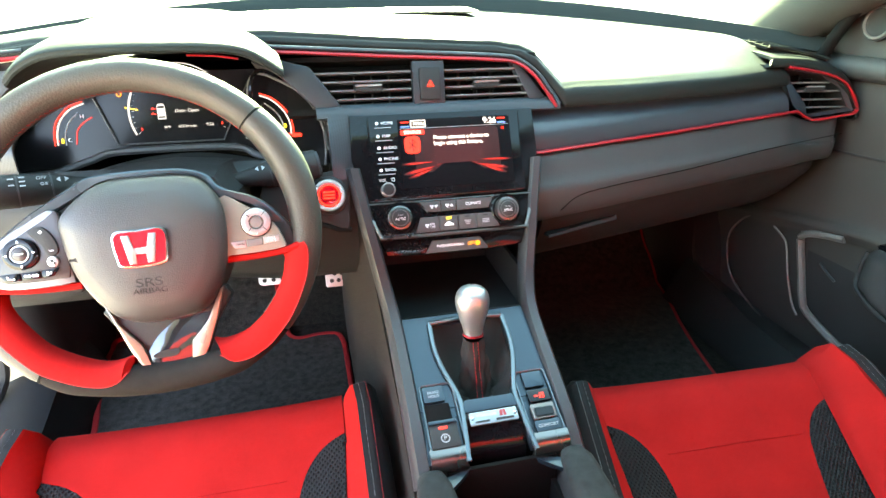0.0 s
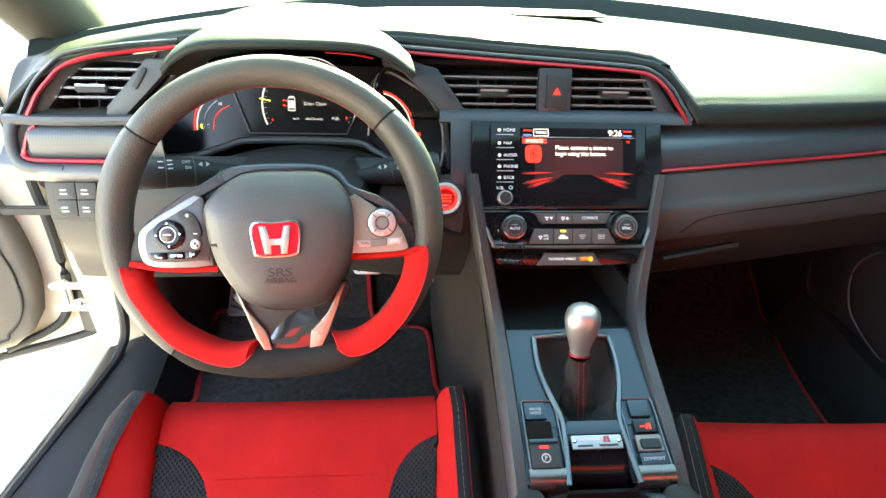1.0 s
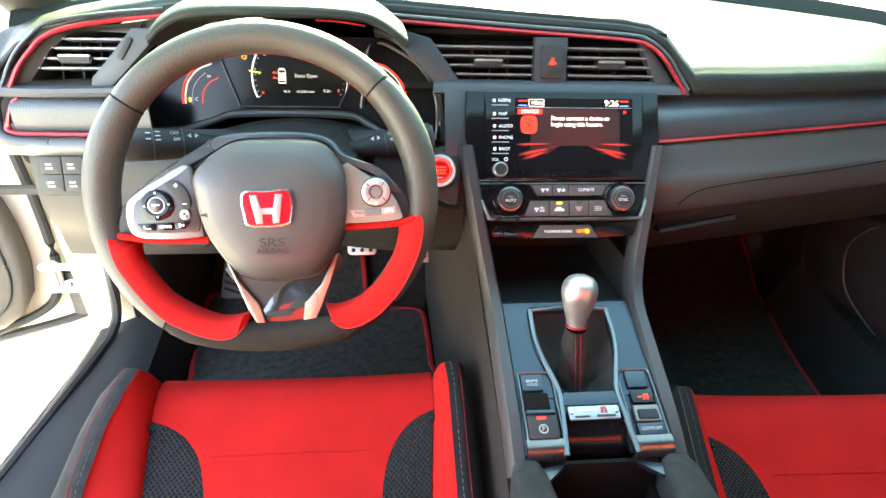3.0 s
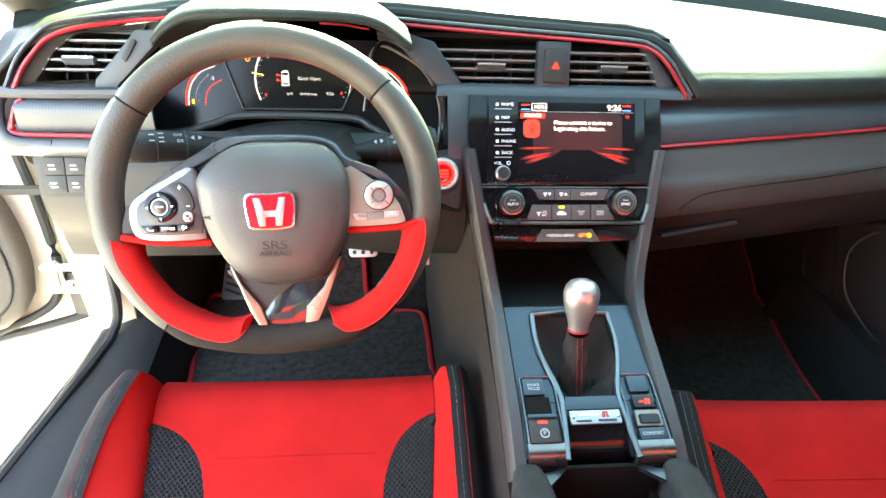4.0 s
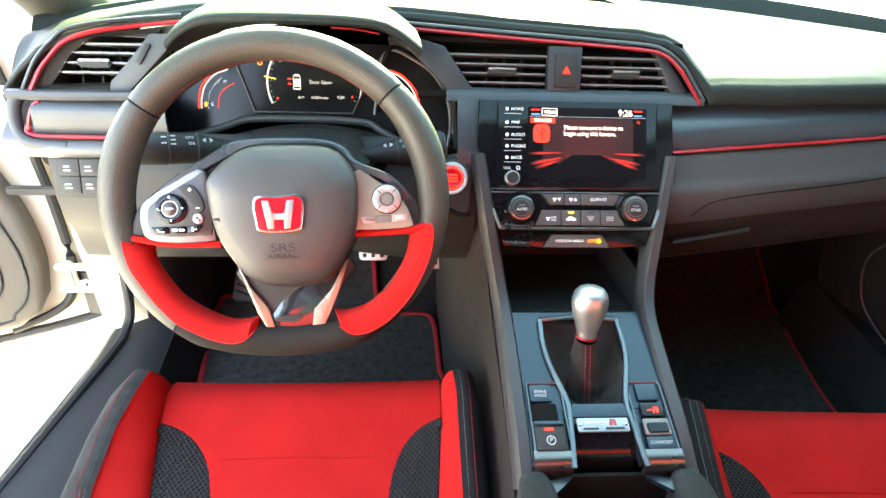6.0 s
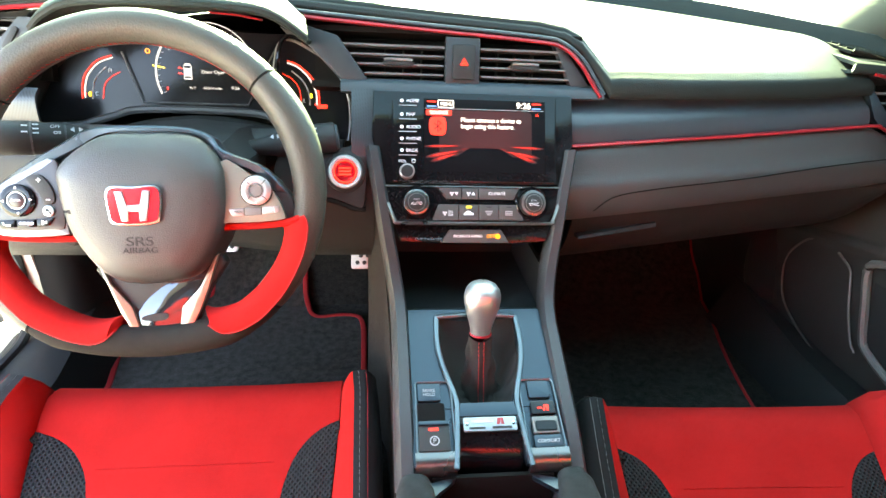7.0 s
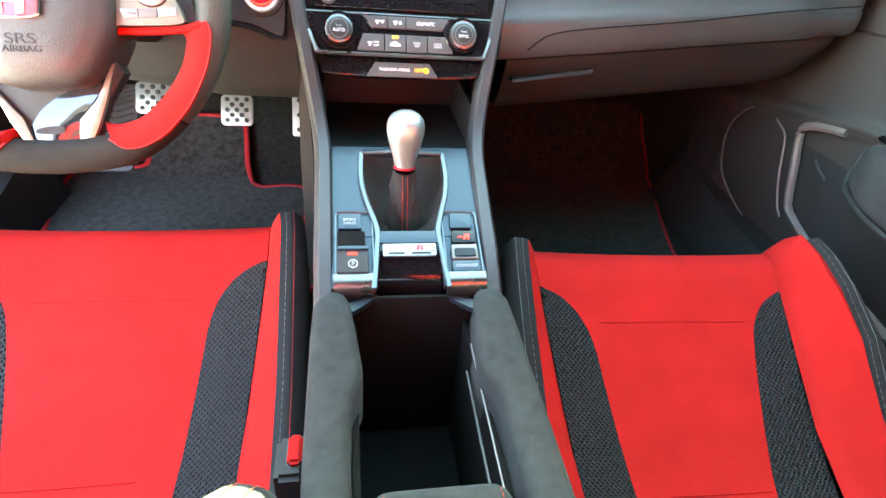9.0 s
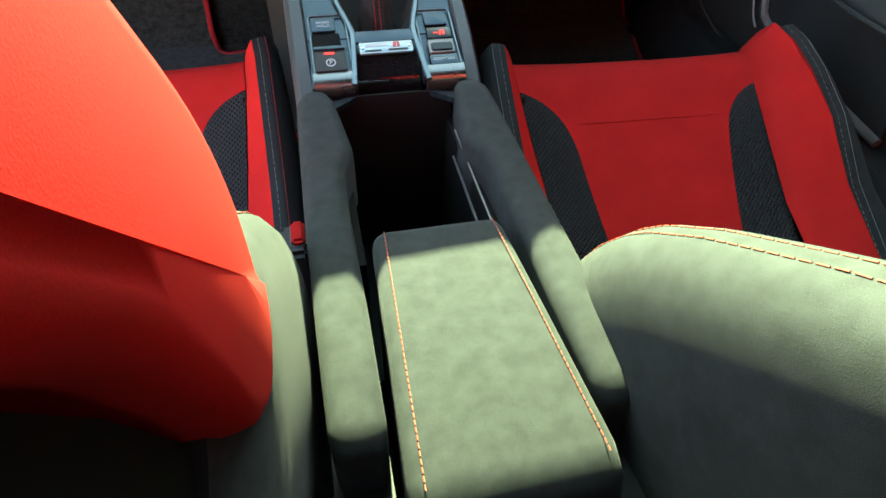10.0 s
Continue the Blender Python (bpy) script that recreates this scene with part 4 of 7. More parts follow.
part("ring_bezel", bm_hoop(-0.1042, -0.0112, 0.0072, 0.0088, 0.0042, LF), "silver", left, "thin silver ring")
rb = part("ring_button", bm_dial(-0.1042, -0.0112, [(0.0072, 0), (0.0072, 0.0036), (0.0052, 0.0044)], LF), "podbrown", left)
words("button_text", "ENTER", at(LF, -0.1042, -0.0112, 0.0046), 0.0027, "white", rb, align="CENTER")
for k in range(4):
    a = radians(90 * k + 4)
    part("arrow_mark", bm_plate([(-0.1042 + 0.0123 * math.cos(a) + 0.0016 * math.cos(a + q), -0.0112 + 0.0123 * math.sin(a) + 0.0016 * math.sin(a + q)) for q in (0, 2.3, -2.3)], 0.0003, at(LF, 0, 0, 0.0033)), "white", left)
kb = part("pod_button", bm_plate(soft([(-0.096, 0.0100), (-0.084, 0.0140), (-0.0735, 0.0020), (-0.0710, -0.0120), (-0.080, -0.0150), (-0.0845, -0.0050)], 3), 0.0022, LF, 0.0008), "plastic", left, "curved rocker with plus and minus")
part("pod_mark", join(bm_plate(rrect(-0.0865, 0.0085, -0.0825, 0.0093, 0.0002), 0.0003, at(LF, 0, 0, 0.0023)), bm_plate(rrect(-0.0849, 0.0069, -0.0841, 0.0109, 0.0002), 0.0003, at(LF, 0, 0, 0.0023)), bm_plate(rrect(-0.0785, -0.0105, -0.0745, -0.0097, 0.0002), 0.0003, at(LF, 0, 0, 0.0023))), "white", kb)
kb = part("pod_button", bm_plate(disc(-0.0767, -0.0210, 0.0052, 20), 0.0024, LF, 0.0008), "silver", left, "small round button")
part("pod_mark", join(bm_plate(disc(-0.0775, -0.0203, 0.0018, 10), 0.0003, at(LF, 0, 0, 0.0025)), bm_plate(rrect(-0.0760, -0.0245, -0.0740, -0.0215, 0.0004), 0.0003, at(LF, 0, 0, 0.0025))), "rubber", kb)
for j, q in enumerate(([(-0.1245, -0.0305), (-0.1075, -0.0298), (-0.1065, -0.0372), (-0.1190, -0.0378)], [(-0.1060, -0.0298), (-0.0895, -0.0292), (-0.0890, -0.0365), (-0.1052, -0.0372)], [(-0.0880, -0.0292), (-0.0715, -0.0272), (-0.0775, -0.0352), (-0.0875, -0.0365)])):
    kb = part("pod_button", bm_plate(q[::-1], 0.0020, LF, 0.0008), "gloss", left)
    cx, cy = sum(p[0] for p in q) / 4, sum(p[1] for p in q) / 4
    KM = at(LF, cx, cy, 0.0021)
    if j == 0:
        part("handset_mark", bm_tube([KM @ Vector(p) for p in ((-0.0035, 0.0014, 0), (-0.0028, -0.0008, 0), (0.0, -0.0016, 0), (0.0032, -0.0014, 0))], [0.0011, 0.0006, 0.0006, 0.0011], 5), "white", kb)
    elif j == 1:
        part("pod_mark", join(*[bm_hoop(dx, 0, 0.0007, 0.0015, 0.0003, KM, 10) for dx in (-0.0045, -0.0015, 0.0025, 0.0055)]), "white", kb)
    else:
        part("pod_mark", join(bm_plate(disc(-0.0012, 0.0008, 0.0011, 8), 0.0003, KM), bm_plate(rrect(-0.0022, -0.0024, -0.0002, -0.0006, 0.0004), 0.0003, KM), *[bm_plate(rrect(0.0008 + 0.0012 * i, -0.0010 - 0.0004 * i, 0.0013 + 0.0012 * i, 0.0010 + 0.0004 * i, 0.0002), 0.0003, KM) for i in (0, 1)]), "white", kb)
right = spoke("switch_pod", [(0.0832, 0.0295), (0.1069, 0.0210), (0.1350, -0.0005), (0.1450, -0.0205), (0.1440, -0.0275), (0.120, -0.0305), (0.0885, -0.0315), (0.0840, -0.0290)], 0.020, "champagne", "satin metal pod with round control", bevel=0.002)
RF = at(WM, 0, 0, 0.0200)
part("ring_pad", bm_hoop(0.1184, 0.0014, 0.0070, 0.0148, 0.0034, RF), "silver", right, "round silver four-way pad")
for k in range(4):
    a = radians(90 * k + 48)
    part("pad_notch", bm_tube([RF @ Vector((0.1184 + r * math.cos(a), 0.0014 + r * math.sin(a), 0.0033)) for r in (0.0085, 0.0142)], 0.0005, 4), "rubber", right)
part("ring_bezel", bm_hoop(0.1184, 0.0014, 0.0058, 0.0078, 0.0046, RF), "chrome", right, "thin chrome ring")
part("ring_gap", bm_hoop(0.1184, 0.0014, 0.0148, 0.0162, 0.0012, RF), "podbrown", right)
part("ring_button", bm_dial(0.1184, 0.0014, [(0.0060, 0), (0.0060, 0.0030), (0.0042, 0.0036)], RF), "trimlight", right)
part("pad_mark", join(bm_plate(rrect(0.1154, 0.0113, 0.1214, 0.0125, 0.0003), 0.0003, at(RF, 0, 0, 0.0035)), bm_plate([(0.1172, -0.0102), (0.1196, -0.0102), (0.1184, -0.0124)][::-1], 0.0003, at(RF, 0, 0, 0.0035))), "white", right)
for j, q in enumerate(([(0.0905, -0.0178), (0.1060, -0.0166), (0.1060, -0.0245), (0.0945, -0.0250)], [(0.1070, -0.0165), (0.1230, -0.0154), (0.1230, -0.0232), (0.1070, -0.0243)], [(0.1240, -0.0153), (0.1405, -0.0135), (0.1400, -0.0205), (0.1240, -0.0230)])):
    kb = part("pod_button", bm_plate(q[::-1], 0.0015, RF, 0.0007), "trimlight" if j == 1 else "silver", right)
    cx, cy = sum(p[0] for p in q) / 4, sum(p[1] for p in q) / 4
    if j == 0:
        words("button_text", "MAIN", at(RF, cx + 0.001, cy, 0.0016), 0.0036, "rubber", kb, align="CENTER")
    elif j == 2:
        part("pod_mark", join(bm_hoop(cx, cy + 0.0004, 0.0012, 0.0019, 0.0003, at(RF, 0, 0, 0.0016), 12), *[bm_plate([(cx + s * 0.0040, cy - 0.0028), (cx + s * 0.0048, cy - 0.0028), (cx + s * 0.0032, cy + 0.0026), (cx + s * 0.0026, cy + 0.0026)][::s], 0.0003, at(RF, 0, 0, 0.0016)) for s in (-1, 1)]), "white", kb)
# lower spoke
spoke("lower_spoke", [(-0.040, -0.072), (0.078, -0.064), (0.064, -0.103), (0.046, -0.148), (0.034, -0.160), (0.002, -0.160), (-0.010, -0.150), (-0.030, -0.105)], 0.016, "plastic", lift=-0.014)
for q in ([(-0.0428, -0.0735), (-0.0329, -0.0969), (-0.0224, -0.1236), (-0.0085, -0.1489), (-0.0025, -0.1551), (0.0000, -0.1541), (-0.0105, -0.1190), (-0.0305, -0.0945), (-0.0395, -0.0745)], [(0.0765, -0.0640), (0.0660, -0.0979), (0.0560, -0.1246), (0.0440, -0.1495), (0.0386, -0.1536), (0.0350, -0.1521), (0.0388, -0.1196), (0.0568, -0.0990), (0.0720, -0.0670)][::-1]):
    ins = part("spoke_insert", bm_plate(q, 0.0062, at(WM, 0, 0, 0.0), 0.0018), "champagne", wheel, "bright satin spoke insert")
part("spoke_panel", bm_sheet([curve([WM @ Vector((xa + (xb - xa) * t, y, z + 0.0015 * math.sin(math.pi * t) + g * (xa + (xb - xa) * t - 0.016))) for t in span(0, 1, 8)], 2) for y, xa, xb, z, g in ((-0.080, -0.036, 0.068, -0.003, 0.11), (-0.097, -0.0285, 0.0562, 0.0000, 0.11), (-0.119, -0.0105, 0.0388, 0.0030, 0.10), (-0.127, -0.0075, 0.0380, 0.0034, 0.06), (-0.136, -0.0050, 0.0370, 0.0035, 0.02), (-0.1535, 0.0005, 0.0350, 0.0015, 0.0))], 0.004), "mirrorblack", wheel, "glossy black lower spoke panel")
part("spoke_recess", bm_plate(soft([(-0.0005, -0.1297), (0.0106, -0.1262), (0.0245, -0.1262), (0.0215, -0.1330), (0.0014, -0.1335)], 3), 0.0006, at(WM, 0, 0, 0.0058)), "rubber", wheel)

# column and stalks
col = thing("steering_column", "black steering column shroud with two control stalks", "steering column", (-0.36, 0.50, 0.78))
secs = []
for y, hw, z0, z1 in ((0.455, 0.055, 0.735, 0.806), (0.47, 0.078, 0.725, 0.818), (0.54, 0.090, 0.705, 0.824), (0.60, 0.10, 0.69, 0.815)):
    secs.append([(-0.36 + hw * cx, y, (z0 + z1) / 2 + (z1 - z0) / 2 * cz) for cx, cz in ((-1, -0.6), (-0.7, -1), (0.7, -1), (1, -0.6), (1, 0.5), (0.72, 0.95), (0, 1.05), (-0.72, 0.95), (-1, 0.5))])
part("column_shroud", bm_loft(secs), "plastic", col)
for s, tip in ((-1, (-0.540, 0.485, 0.818)), (1, (-0.178, 0.545, 0.812))):
    root = Vector((-0.36 + s * 0.075, 0.535, 0.806 if s < 0 else 0.798))
    tip = Vector(tip)
    ax = (tip - root).normalized()
    ln = (tip - root).length
    q = [root, root + ax * ln * 0.18, root + ax * ln * 0.40, root + ax * ln * 0.45, root + ax * ln * 0.72, root + ax * ln * 0.73, root + ax * (ln - 0.004), tip, tip + ax * 0.003]
    st = part("stalk", bm_tube(q, [0.0090, 0.0110, 0.0165, 0.0178, 0.0184, 0.0190, 0.0190, 0.0182, 0.011], 20), "plastic", col, "black control stalk with pale symbols")
    part("stalk_cap", bm_tube([tip - ax * 0.001, tip + ax * 0.0035, tip + ax * 0.0045], [0.0160, 0.0155, 0.008], 20), "slate" if s > 0 else "plastic", st, "dull grey end cap")
    for u in (0.45, 0.725):
        part("stalk_band", bm_tube([root + ax * ln * (u - 0.008), root + ax * ln * (u + 0.008)], 0.0187 if u < 0.5 else 0.0192, 20), "trim", st)
    back = (Vector((0, -0.72, 0.70)) - ax * ax.dot(Vector((0, -0.72, 0.70)))).normalized()
    ex = ax * s
    sm = Matrix.Translation(root + ax * ln * 0.58 + back * 0.0189) @ Matrix((ex, back.cross(ex), back)).transposed().to_4x4()
    words("stalk_lettering", "OFF", at(sm, -0.006 * s, 0.0035, 0.0004), 0.0055, "grey", st, align="CENTER")
    part("stalk_mark", join(bm_hoop(-0.006 * s, -0.0045, 0.0012, 0.0020, 0.0004, at(sm, 0, 0, 0.0004), 12), *[bm_plate(rrect(-0.006 * s + 0.0025, -0.0062 + 0.0014 * k, -0.006 * s + 0.0050, -0.0056 + 0.0014 * k, 0.0002), 0.0004, at(sm, 0, 0, 0.0004)) for k in range(3)]), "grey", st)
    for k, (u, v) in enumerate(((0.012, 0.0055), (0.012, 0.0), (0.012, -0.0055), (0.022, 0.004), (0.022, -0.004))):
        part("stalk_mark", bm_plate(rrect(s * u - 0.0028, v - 0.0008, s * u + 0.0028, v + 0.0008, 0.0003), 0.0004, at(sm, 0, 0, 0.0008)), "grey", st)
    for d in (-1, 1):
        part("arrow_mark", bm_plate([(s * -0.026 + d * 0.0062, 0.001), (s * -0.026 + d * 0.0022, 0.0042), (s * -0.026 + d * 0.0022, -0.0022)][::d], 0.0004, at(sm, 0, 0, -0.0014)), "grey", st)

# instruments
POD_LINE = [(0.0900, 0.010, 0), (0.0990, 0.078, 0), (0.1070, 0.0960, 0), (0.118, 0.0985, 0), (0.1364, 0.0915, 0), (0.1723, 0.0690, 0), (0.1940, 0.0330, 0), (0.1990, -0.0025, 0), (0.1960, -0.034, 0)]
clus = thing("instrument_cluster", "dark instrument cluster with a lit centre display and red gauges", "instrument cluster", (-0.36, 0.64, 0.83))
CM = plane_at((-0.362, 0.622, 0.822), 15)
part("cluster_face", bm_plate([(-0.225, -0.018), (-0.19, 0.05), (-0.13, 0.108), (0.11, 0.108), (0.165, 0.086), (0.196, 0.03), (0.200, -0.034), (0.145, -0.030), (0.078, 0.006), (-0.09, 0.006), (-0.15, -0.014)][::-1], 0.004, at(CM, 0, 0, -0.026)), "lcdblack", clus)
part("side_wall", bm_sheet([[CM @ Vector((x, y, z)) for z in (-0.03, 0.012, 0.030)] for x, y in [(-0.232, -0.020), (-0.20, 0.05), (-0.14, 0.112)]], 0.004), "plastic", clus)
part("side_wall", bm_sheet([[CM @ Vector((x, y, z)) for z in (-0.03, 0.008, 0.020)] for x, y in [(0.112, 0.114), (0.166, 0.090), (0.203, 0.035), (0.208, -0.036)]], 0.004), "plastic", clus)
part("pod_rim", bm_tube([CM @ Vector((p.x, p.y, -0.006)) for p in curve(POD_LINE, 5)], 0.0018, 6), "trimlight", clus, "thin bright rim of the right gauge")
part("pod_rim", bm_tube([CM @ Vector((p.x + 0.005, p.y + 0.003, -0.001)) for p in curve(POD_LINE, 5)], 0.0030, 8), "gloss", clus)
part("lower_band", bm_tube([CM @ Vector(p) for p in curve([(-0.225, -0.024, 0.006), (-0.16, -0.022, 0.004), (-0.115, -0.008, -0.006), (-0.075, 0.002, -0.012), (0.065, 0.001, -0.012), (0.10, -0.012, -0.006), (0.135, -0.030, 0.004), (0.19, -0.040, 0.012)], 6)], 0.0052, 8), "trim", clus, "satin band under the gauges")
part("lower_fascia", bm_sheet([curve([CM @ Vector((x, -0.004 - 0.028 * min(1, (abs(x - 0.0) / 0.14) ** 2), -0.012)), CM @ Vector((x, -0.016 - 0.02 * min(1, (abs(x) / 0.14) ** 2), 0.02)), CM @ Vector((x, -0.05, 0.040))], 3) for x in span(-0.23, 0.19, 20)], 0.004), "plastic", clus)
for a, b in (((-0.1033, 0.0766), (-0.0807, 0.0118)), ((0.0985, 0.090), (0.0580, 0.0118)), ((-0.0807, 0.0118), (0.0580, 0.0118))):
    part("divider", bm_tube([CM @ Vector((*a, -0.018)), CM @ Vector((*b, -0.018))], 0.0011, 8), "trim", clus)
disp = part("centre_display", bm_plate([(-0.078, 0.010), (0.060, 0.010), (0.096, 0.10), (-0.095, 0.10)], 0.003, at(CM, 0, 0, -0.023)), "lcdblack", clus, "lit centre display with a message")
DM = at(CM, 0, 0, -0.0198)
words("display_text", "Door Open", at(DM, -0.003, 0.0542), 0.0066, "lcdgrey", disp)
words("display_text", "96\u00b0F", at(DM, -0.0195, 0.0325), 0.0046, "lcdgrey", disp)
words("display_text", "033234 miles", at(DM, -0.001, 0.0328), 0.0046, "lcdgrey", disp)
words("display_text", "9:26", at(DM, 0.0362, 0.0338), 0.0060, "lcdgrey", disp)
part("display_glow", bm_plate([(-0.051, 0.0250), (0.0605, 0.0250), (0.0680, 0.060), (0.058, 0.094), (-0.050, 0.094), (-0.056, 0.060)], 0.0002, at(DM, 0, 0, -0.0006)), "lcdslate", disp, "dim slate-blue screen field")
car = [(-0.0115, -0.016), (0.0115, -0.016), (0.0115, 0.012), (0.007, 0.018), (-0.007, 0.018), (-0.0115, 0.012)]
part("car_symbol", bm_plate([(x * 0.46 - 0.0205, y * 0.62 + 0.0535) for x, y in car], 0.0006, DM), "lcdgrey", disp)
part("car_window", join(bm_plate(rrect(-0.0248, 0.0585, -0.0162, 0.0615, 0.0008), 0.0003, at(DM, 0, 0, 0.0006)), bm_plate(rrect(-0.0248, 0.0455, -0.0162, 0.0475, 0.0006), 0.0003, at(DM, 0, 0, 0.0006))), "lcdblack", disp)
part("door_symbol", join(*[bm_plate([(-0.0325 - 0.0012 * k, 0.0575 - 0.007 * j), (-0.0305 - 0.0012 * k, 0.0598 - 0.007 * j), (-0.0262, 0.0572 - 0.007 * j)], 0.0006, DM) for k in (0, 1) for j in (0, 1)]), "lcdred", disp)


def arc_marks(m, cx, cy, r, a0, a1, n, length, width, name, material, parent):
    """Scale marks along an arc, joined."""
    bms = []
    for i in range(n):
        a = radians(a0 + (a1 - a0) * i / (n - 1))
        ln = length * (1.6 if i % 4 == 0 else 1)
        c, s = math.cos(a), math.sin(a)
        q = [(r * c - width * s, r * s + width * c), (r * c + width * s, r * s - width * c), ((r - ln) * c + width * s, (r - ln) * s - width * c), ((r - ln) * c - width * s, (r - ln) * s + width * c)]
        bms.append(bm_plate([(cx + x, cy + y) for x, y in q], 0.0005, m))
    return part(name, join(*bms), material, parent)


def arc_line(m, cx, cy, r, a0, a1, rad, name, material, parent):
    return part(name, bm_tube([m @ Vector((cx + r * math.cos(radians(a)), cy + r * math.sin(radians(a)), 0)) for a in span(a0, a1, 24)], rad, 6), material, parent)


TC = (0.004, 0.052)
arc_line(DM, *TC, 0.0660, 205, 138, 0.0014, "scale_arc", "lcdgrey", disp)
arc_line(DM, *TC, 0.0668, 138, -22, 0.0006, "scale_line", "lcdgrey", disp)
arc_marks(DM, *TC, 0.0630, 205, -22, 33, 0.0022, 0.00025, "scale_marks", "grey", disp)
part("needle", bm_plate([(-0.066, 0.0600), (-0.050, 0.0570), (-0.050, 0.0584), (-0.066, 0.0616)], 0.0006, DM), "lcdyellow", disp)
for k in range(9):
    a = radians(202 - 27.5 * k)
    words("scale_number", str(k), at(DM, TC[0] + 0.0565 * math.cos(a), TC[1] + 0.0565 * math.sin(a)), 0.0058, "lcdred" if k in (0, 8) else "lcdgrey", disp, align="CENTER")
part("warning_mark", bm_hoop(-0.071, 0.079, 0.0022, 0.0034, 0.0005, DM, 14), "orange", disp)
gm = at(CM, 0, 0, -0.0212)
for outer, inner, thin, tick in (([(-0.1183, 0.0717), (-0.1361, 0.0649), (-0.148, 0.054), (-0.1552, 0.043), (-0.159, 0.028), (-0.1596, 0.0145)], [(-0.1167, 0.0690), (-0.1340, 0.0622), (-0.1450, 0.0520), (-0.1518, 0.0410), (-0.1554, 0.027), (-0.1560, 0.0150)], [(-0.1088, 0.0504), (-0.121, 0.0435), (-0.1298, 0.0326), (-0.1332, 0.015)], (-0.1495, 0.0205)),
                                 ([(0.1120, 0.0735), (0.1270, 0.0680), (0.1410, 0.0565), (0.1500, 0.0440), (0.1545, 0.0300), (0.1550, 0.0140)], [(0.1120, 0.0708), (0.1255, 0.0655), (0.1385, 0.0545), (0.1468, 0.0425), (0.1510, 0.0295), (0.1515, 0.0145)], [(0.1050, 0.0560), (0.118, 0.0490), (0.1270, 0.0370), (0.1300, 0.0200)], (0.1440, 0.0270))):
    gauge = part("gauge_arc", bm_tube([gm @ Vector((x, y, 0)) for x, y in [(p.x, p.y) for p in curve([(x, y, 0) for x, y in outer], 5)]], 0.0009, 6), "lcdred", clus, "red-lit gauge arc")
    part("gauge_inner_arc", bm_tube([gm @ Vector((p.x, p.y, 0)) for p in curve([(x, y, 0) for x, y in inner], 5)], 0.0011, 6), "lcdgrey", gauge)
    part("gauge_second_arc", bm_tube([gm @ Vector((p.x, p.y, 0)) for p in curve([(x * 0.93 + (0.0095 if x > 0 else -0.0095) * 0.1, y * 0.90 + 0.001, 0) for x, y in inner[1:]], 5)], 0.0009, 6), "grey", gauge)
    part("gauge_end", join(bm_plate(rrect(tick[0] - 0.010, tick[1] - 0.0012, tick[0] - 0.004, tick[1] + 0.0012, 0.0004), 0.0006, gm) if tick[0] < 0 else bm_plate(rrect(tick[0] + 0.004, tick[1] - 0.013, tick[0] + 0.010, tick[1] - 0.0106, 0.0004), 0.0006, gm)), "lcdred", gauge)
    part("gauge_thin_arc", bm_tube([gm @ Vector((p.x, p.y, 0)) for p in curve([(x, y, 0) for x, y in thin], 5)], 0.0005, 5), "lcdred", gauge)
    part("gauge_tick", bm_plate(rrect(tick[0] - 0.0015, tick[1] - 0.003, tick[0] + 0.0015, tick[1] + 0.003, 0.0006), 0.0006, gm), "lcdyellow", gauge)
words("gauge_letter", "H", at(CM, -0.124, 0.052, -0.0212), 0.007, "white", gauge)
words("gauge_letter", "C", at(CM, -0.143, 0.021, -0.0212), 0.007, "white", gauge)
words("gauge_letter", "E", at(CM, 0.132, 0.020, -0.0212), 0.007, "white", gauge)
part("trip_button", bm_dial(0.162, 0.054, [(0.006, 0), (0.006, 0.012), (0.004, 0.014)], at(CM, 0, 0, -0.021), 14), "plastic", clus)
part("red_warning", bm_plate(rrect(0.152, 0.010, 0.166, 0.0155, 0.001), 0.0006, at(CM, 0, 0, -0.021)), "lcdred", clus)

# ---- screen and climate unit ----
SF = plane_at((0, 0.568, 0.868), 26)
scr = thing("infotainment_screen", "black touch screen in a glossy surround, lit red", "screen", (0, 0.55, 0.81))
part("surround", bm_plate([(-0.130, 0.0), (0.132, 0.0), (0.134, -0.06), (0.120, -0.119), (-0.118, -0.119), (-0.132, -0.06)][::-1], 0.020, at(SF, 0, 0, -0.020), 0.003), "gloss", scr, "glossy black surround")
bez = part("bezel", bm_plate(rrect(-0.107, -0.117, 0.109, -0.002, 0.004), 0.004, SF, 0.0015), "gloss", scr)
part("display", bm_plate(rrect(-0.066, -0.104, 0.094, -0.010, 0.001), 0.0006, at(SF, 0, 0, 0.0041)), "lcdblack", bez)
T = at(SF, 0, 0, 0.0050)
words("screen_text", "Please connect a device to", at(T, -0.018, -0.0365), 0.0080, "lcdwhite", bez, squeeze=0.93)
words("screen_text", "begin using this feature.", at(T, -0.018, -0.0445), 0.0080, "lcdwhite", bez, squeeze=0.93)
words("screen_text", "9:26", at(T, 0.055, -0.0165), 0.0115, "lcdwhite", bez)
words("screen_text", "MENU", at(T, -0.0365, -0.0165), 0.0058, "lcdwhite", bez, align="CENTER")
part("menu_frame", bm_tube([T @ Vector((x, y, 0)) for x, y in rrect(-0.0475, -0.0208, -0.0275, -0.0118, 0.0008)], 0.0004, 4, True), "lcdwhite", bez)
part("top_line", bm_plate(rrect(-0.064, -0.0228, 0.092, -0.0222, 0.0002), 0.0002, T), "grey", bez)
part("source_tab", bm_plate(rrect(-0.063, -0.0312, -0.030, -0.0245, 0.0008), 0.0003, T), "lcdred", bez)
words("source_text", "SOURCE", at(T, -0.0465, -0.0278, 0.0006), 0.0062, "lcdwhite", bez, align="CENTER")
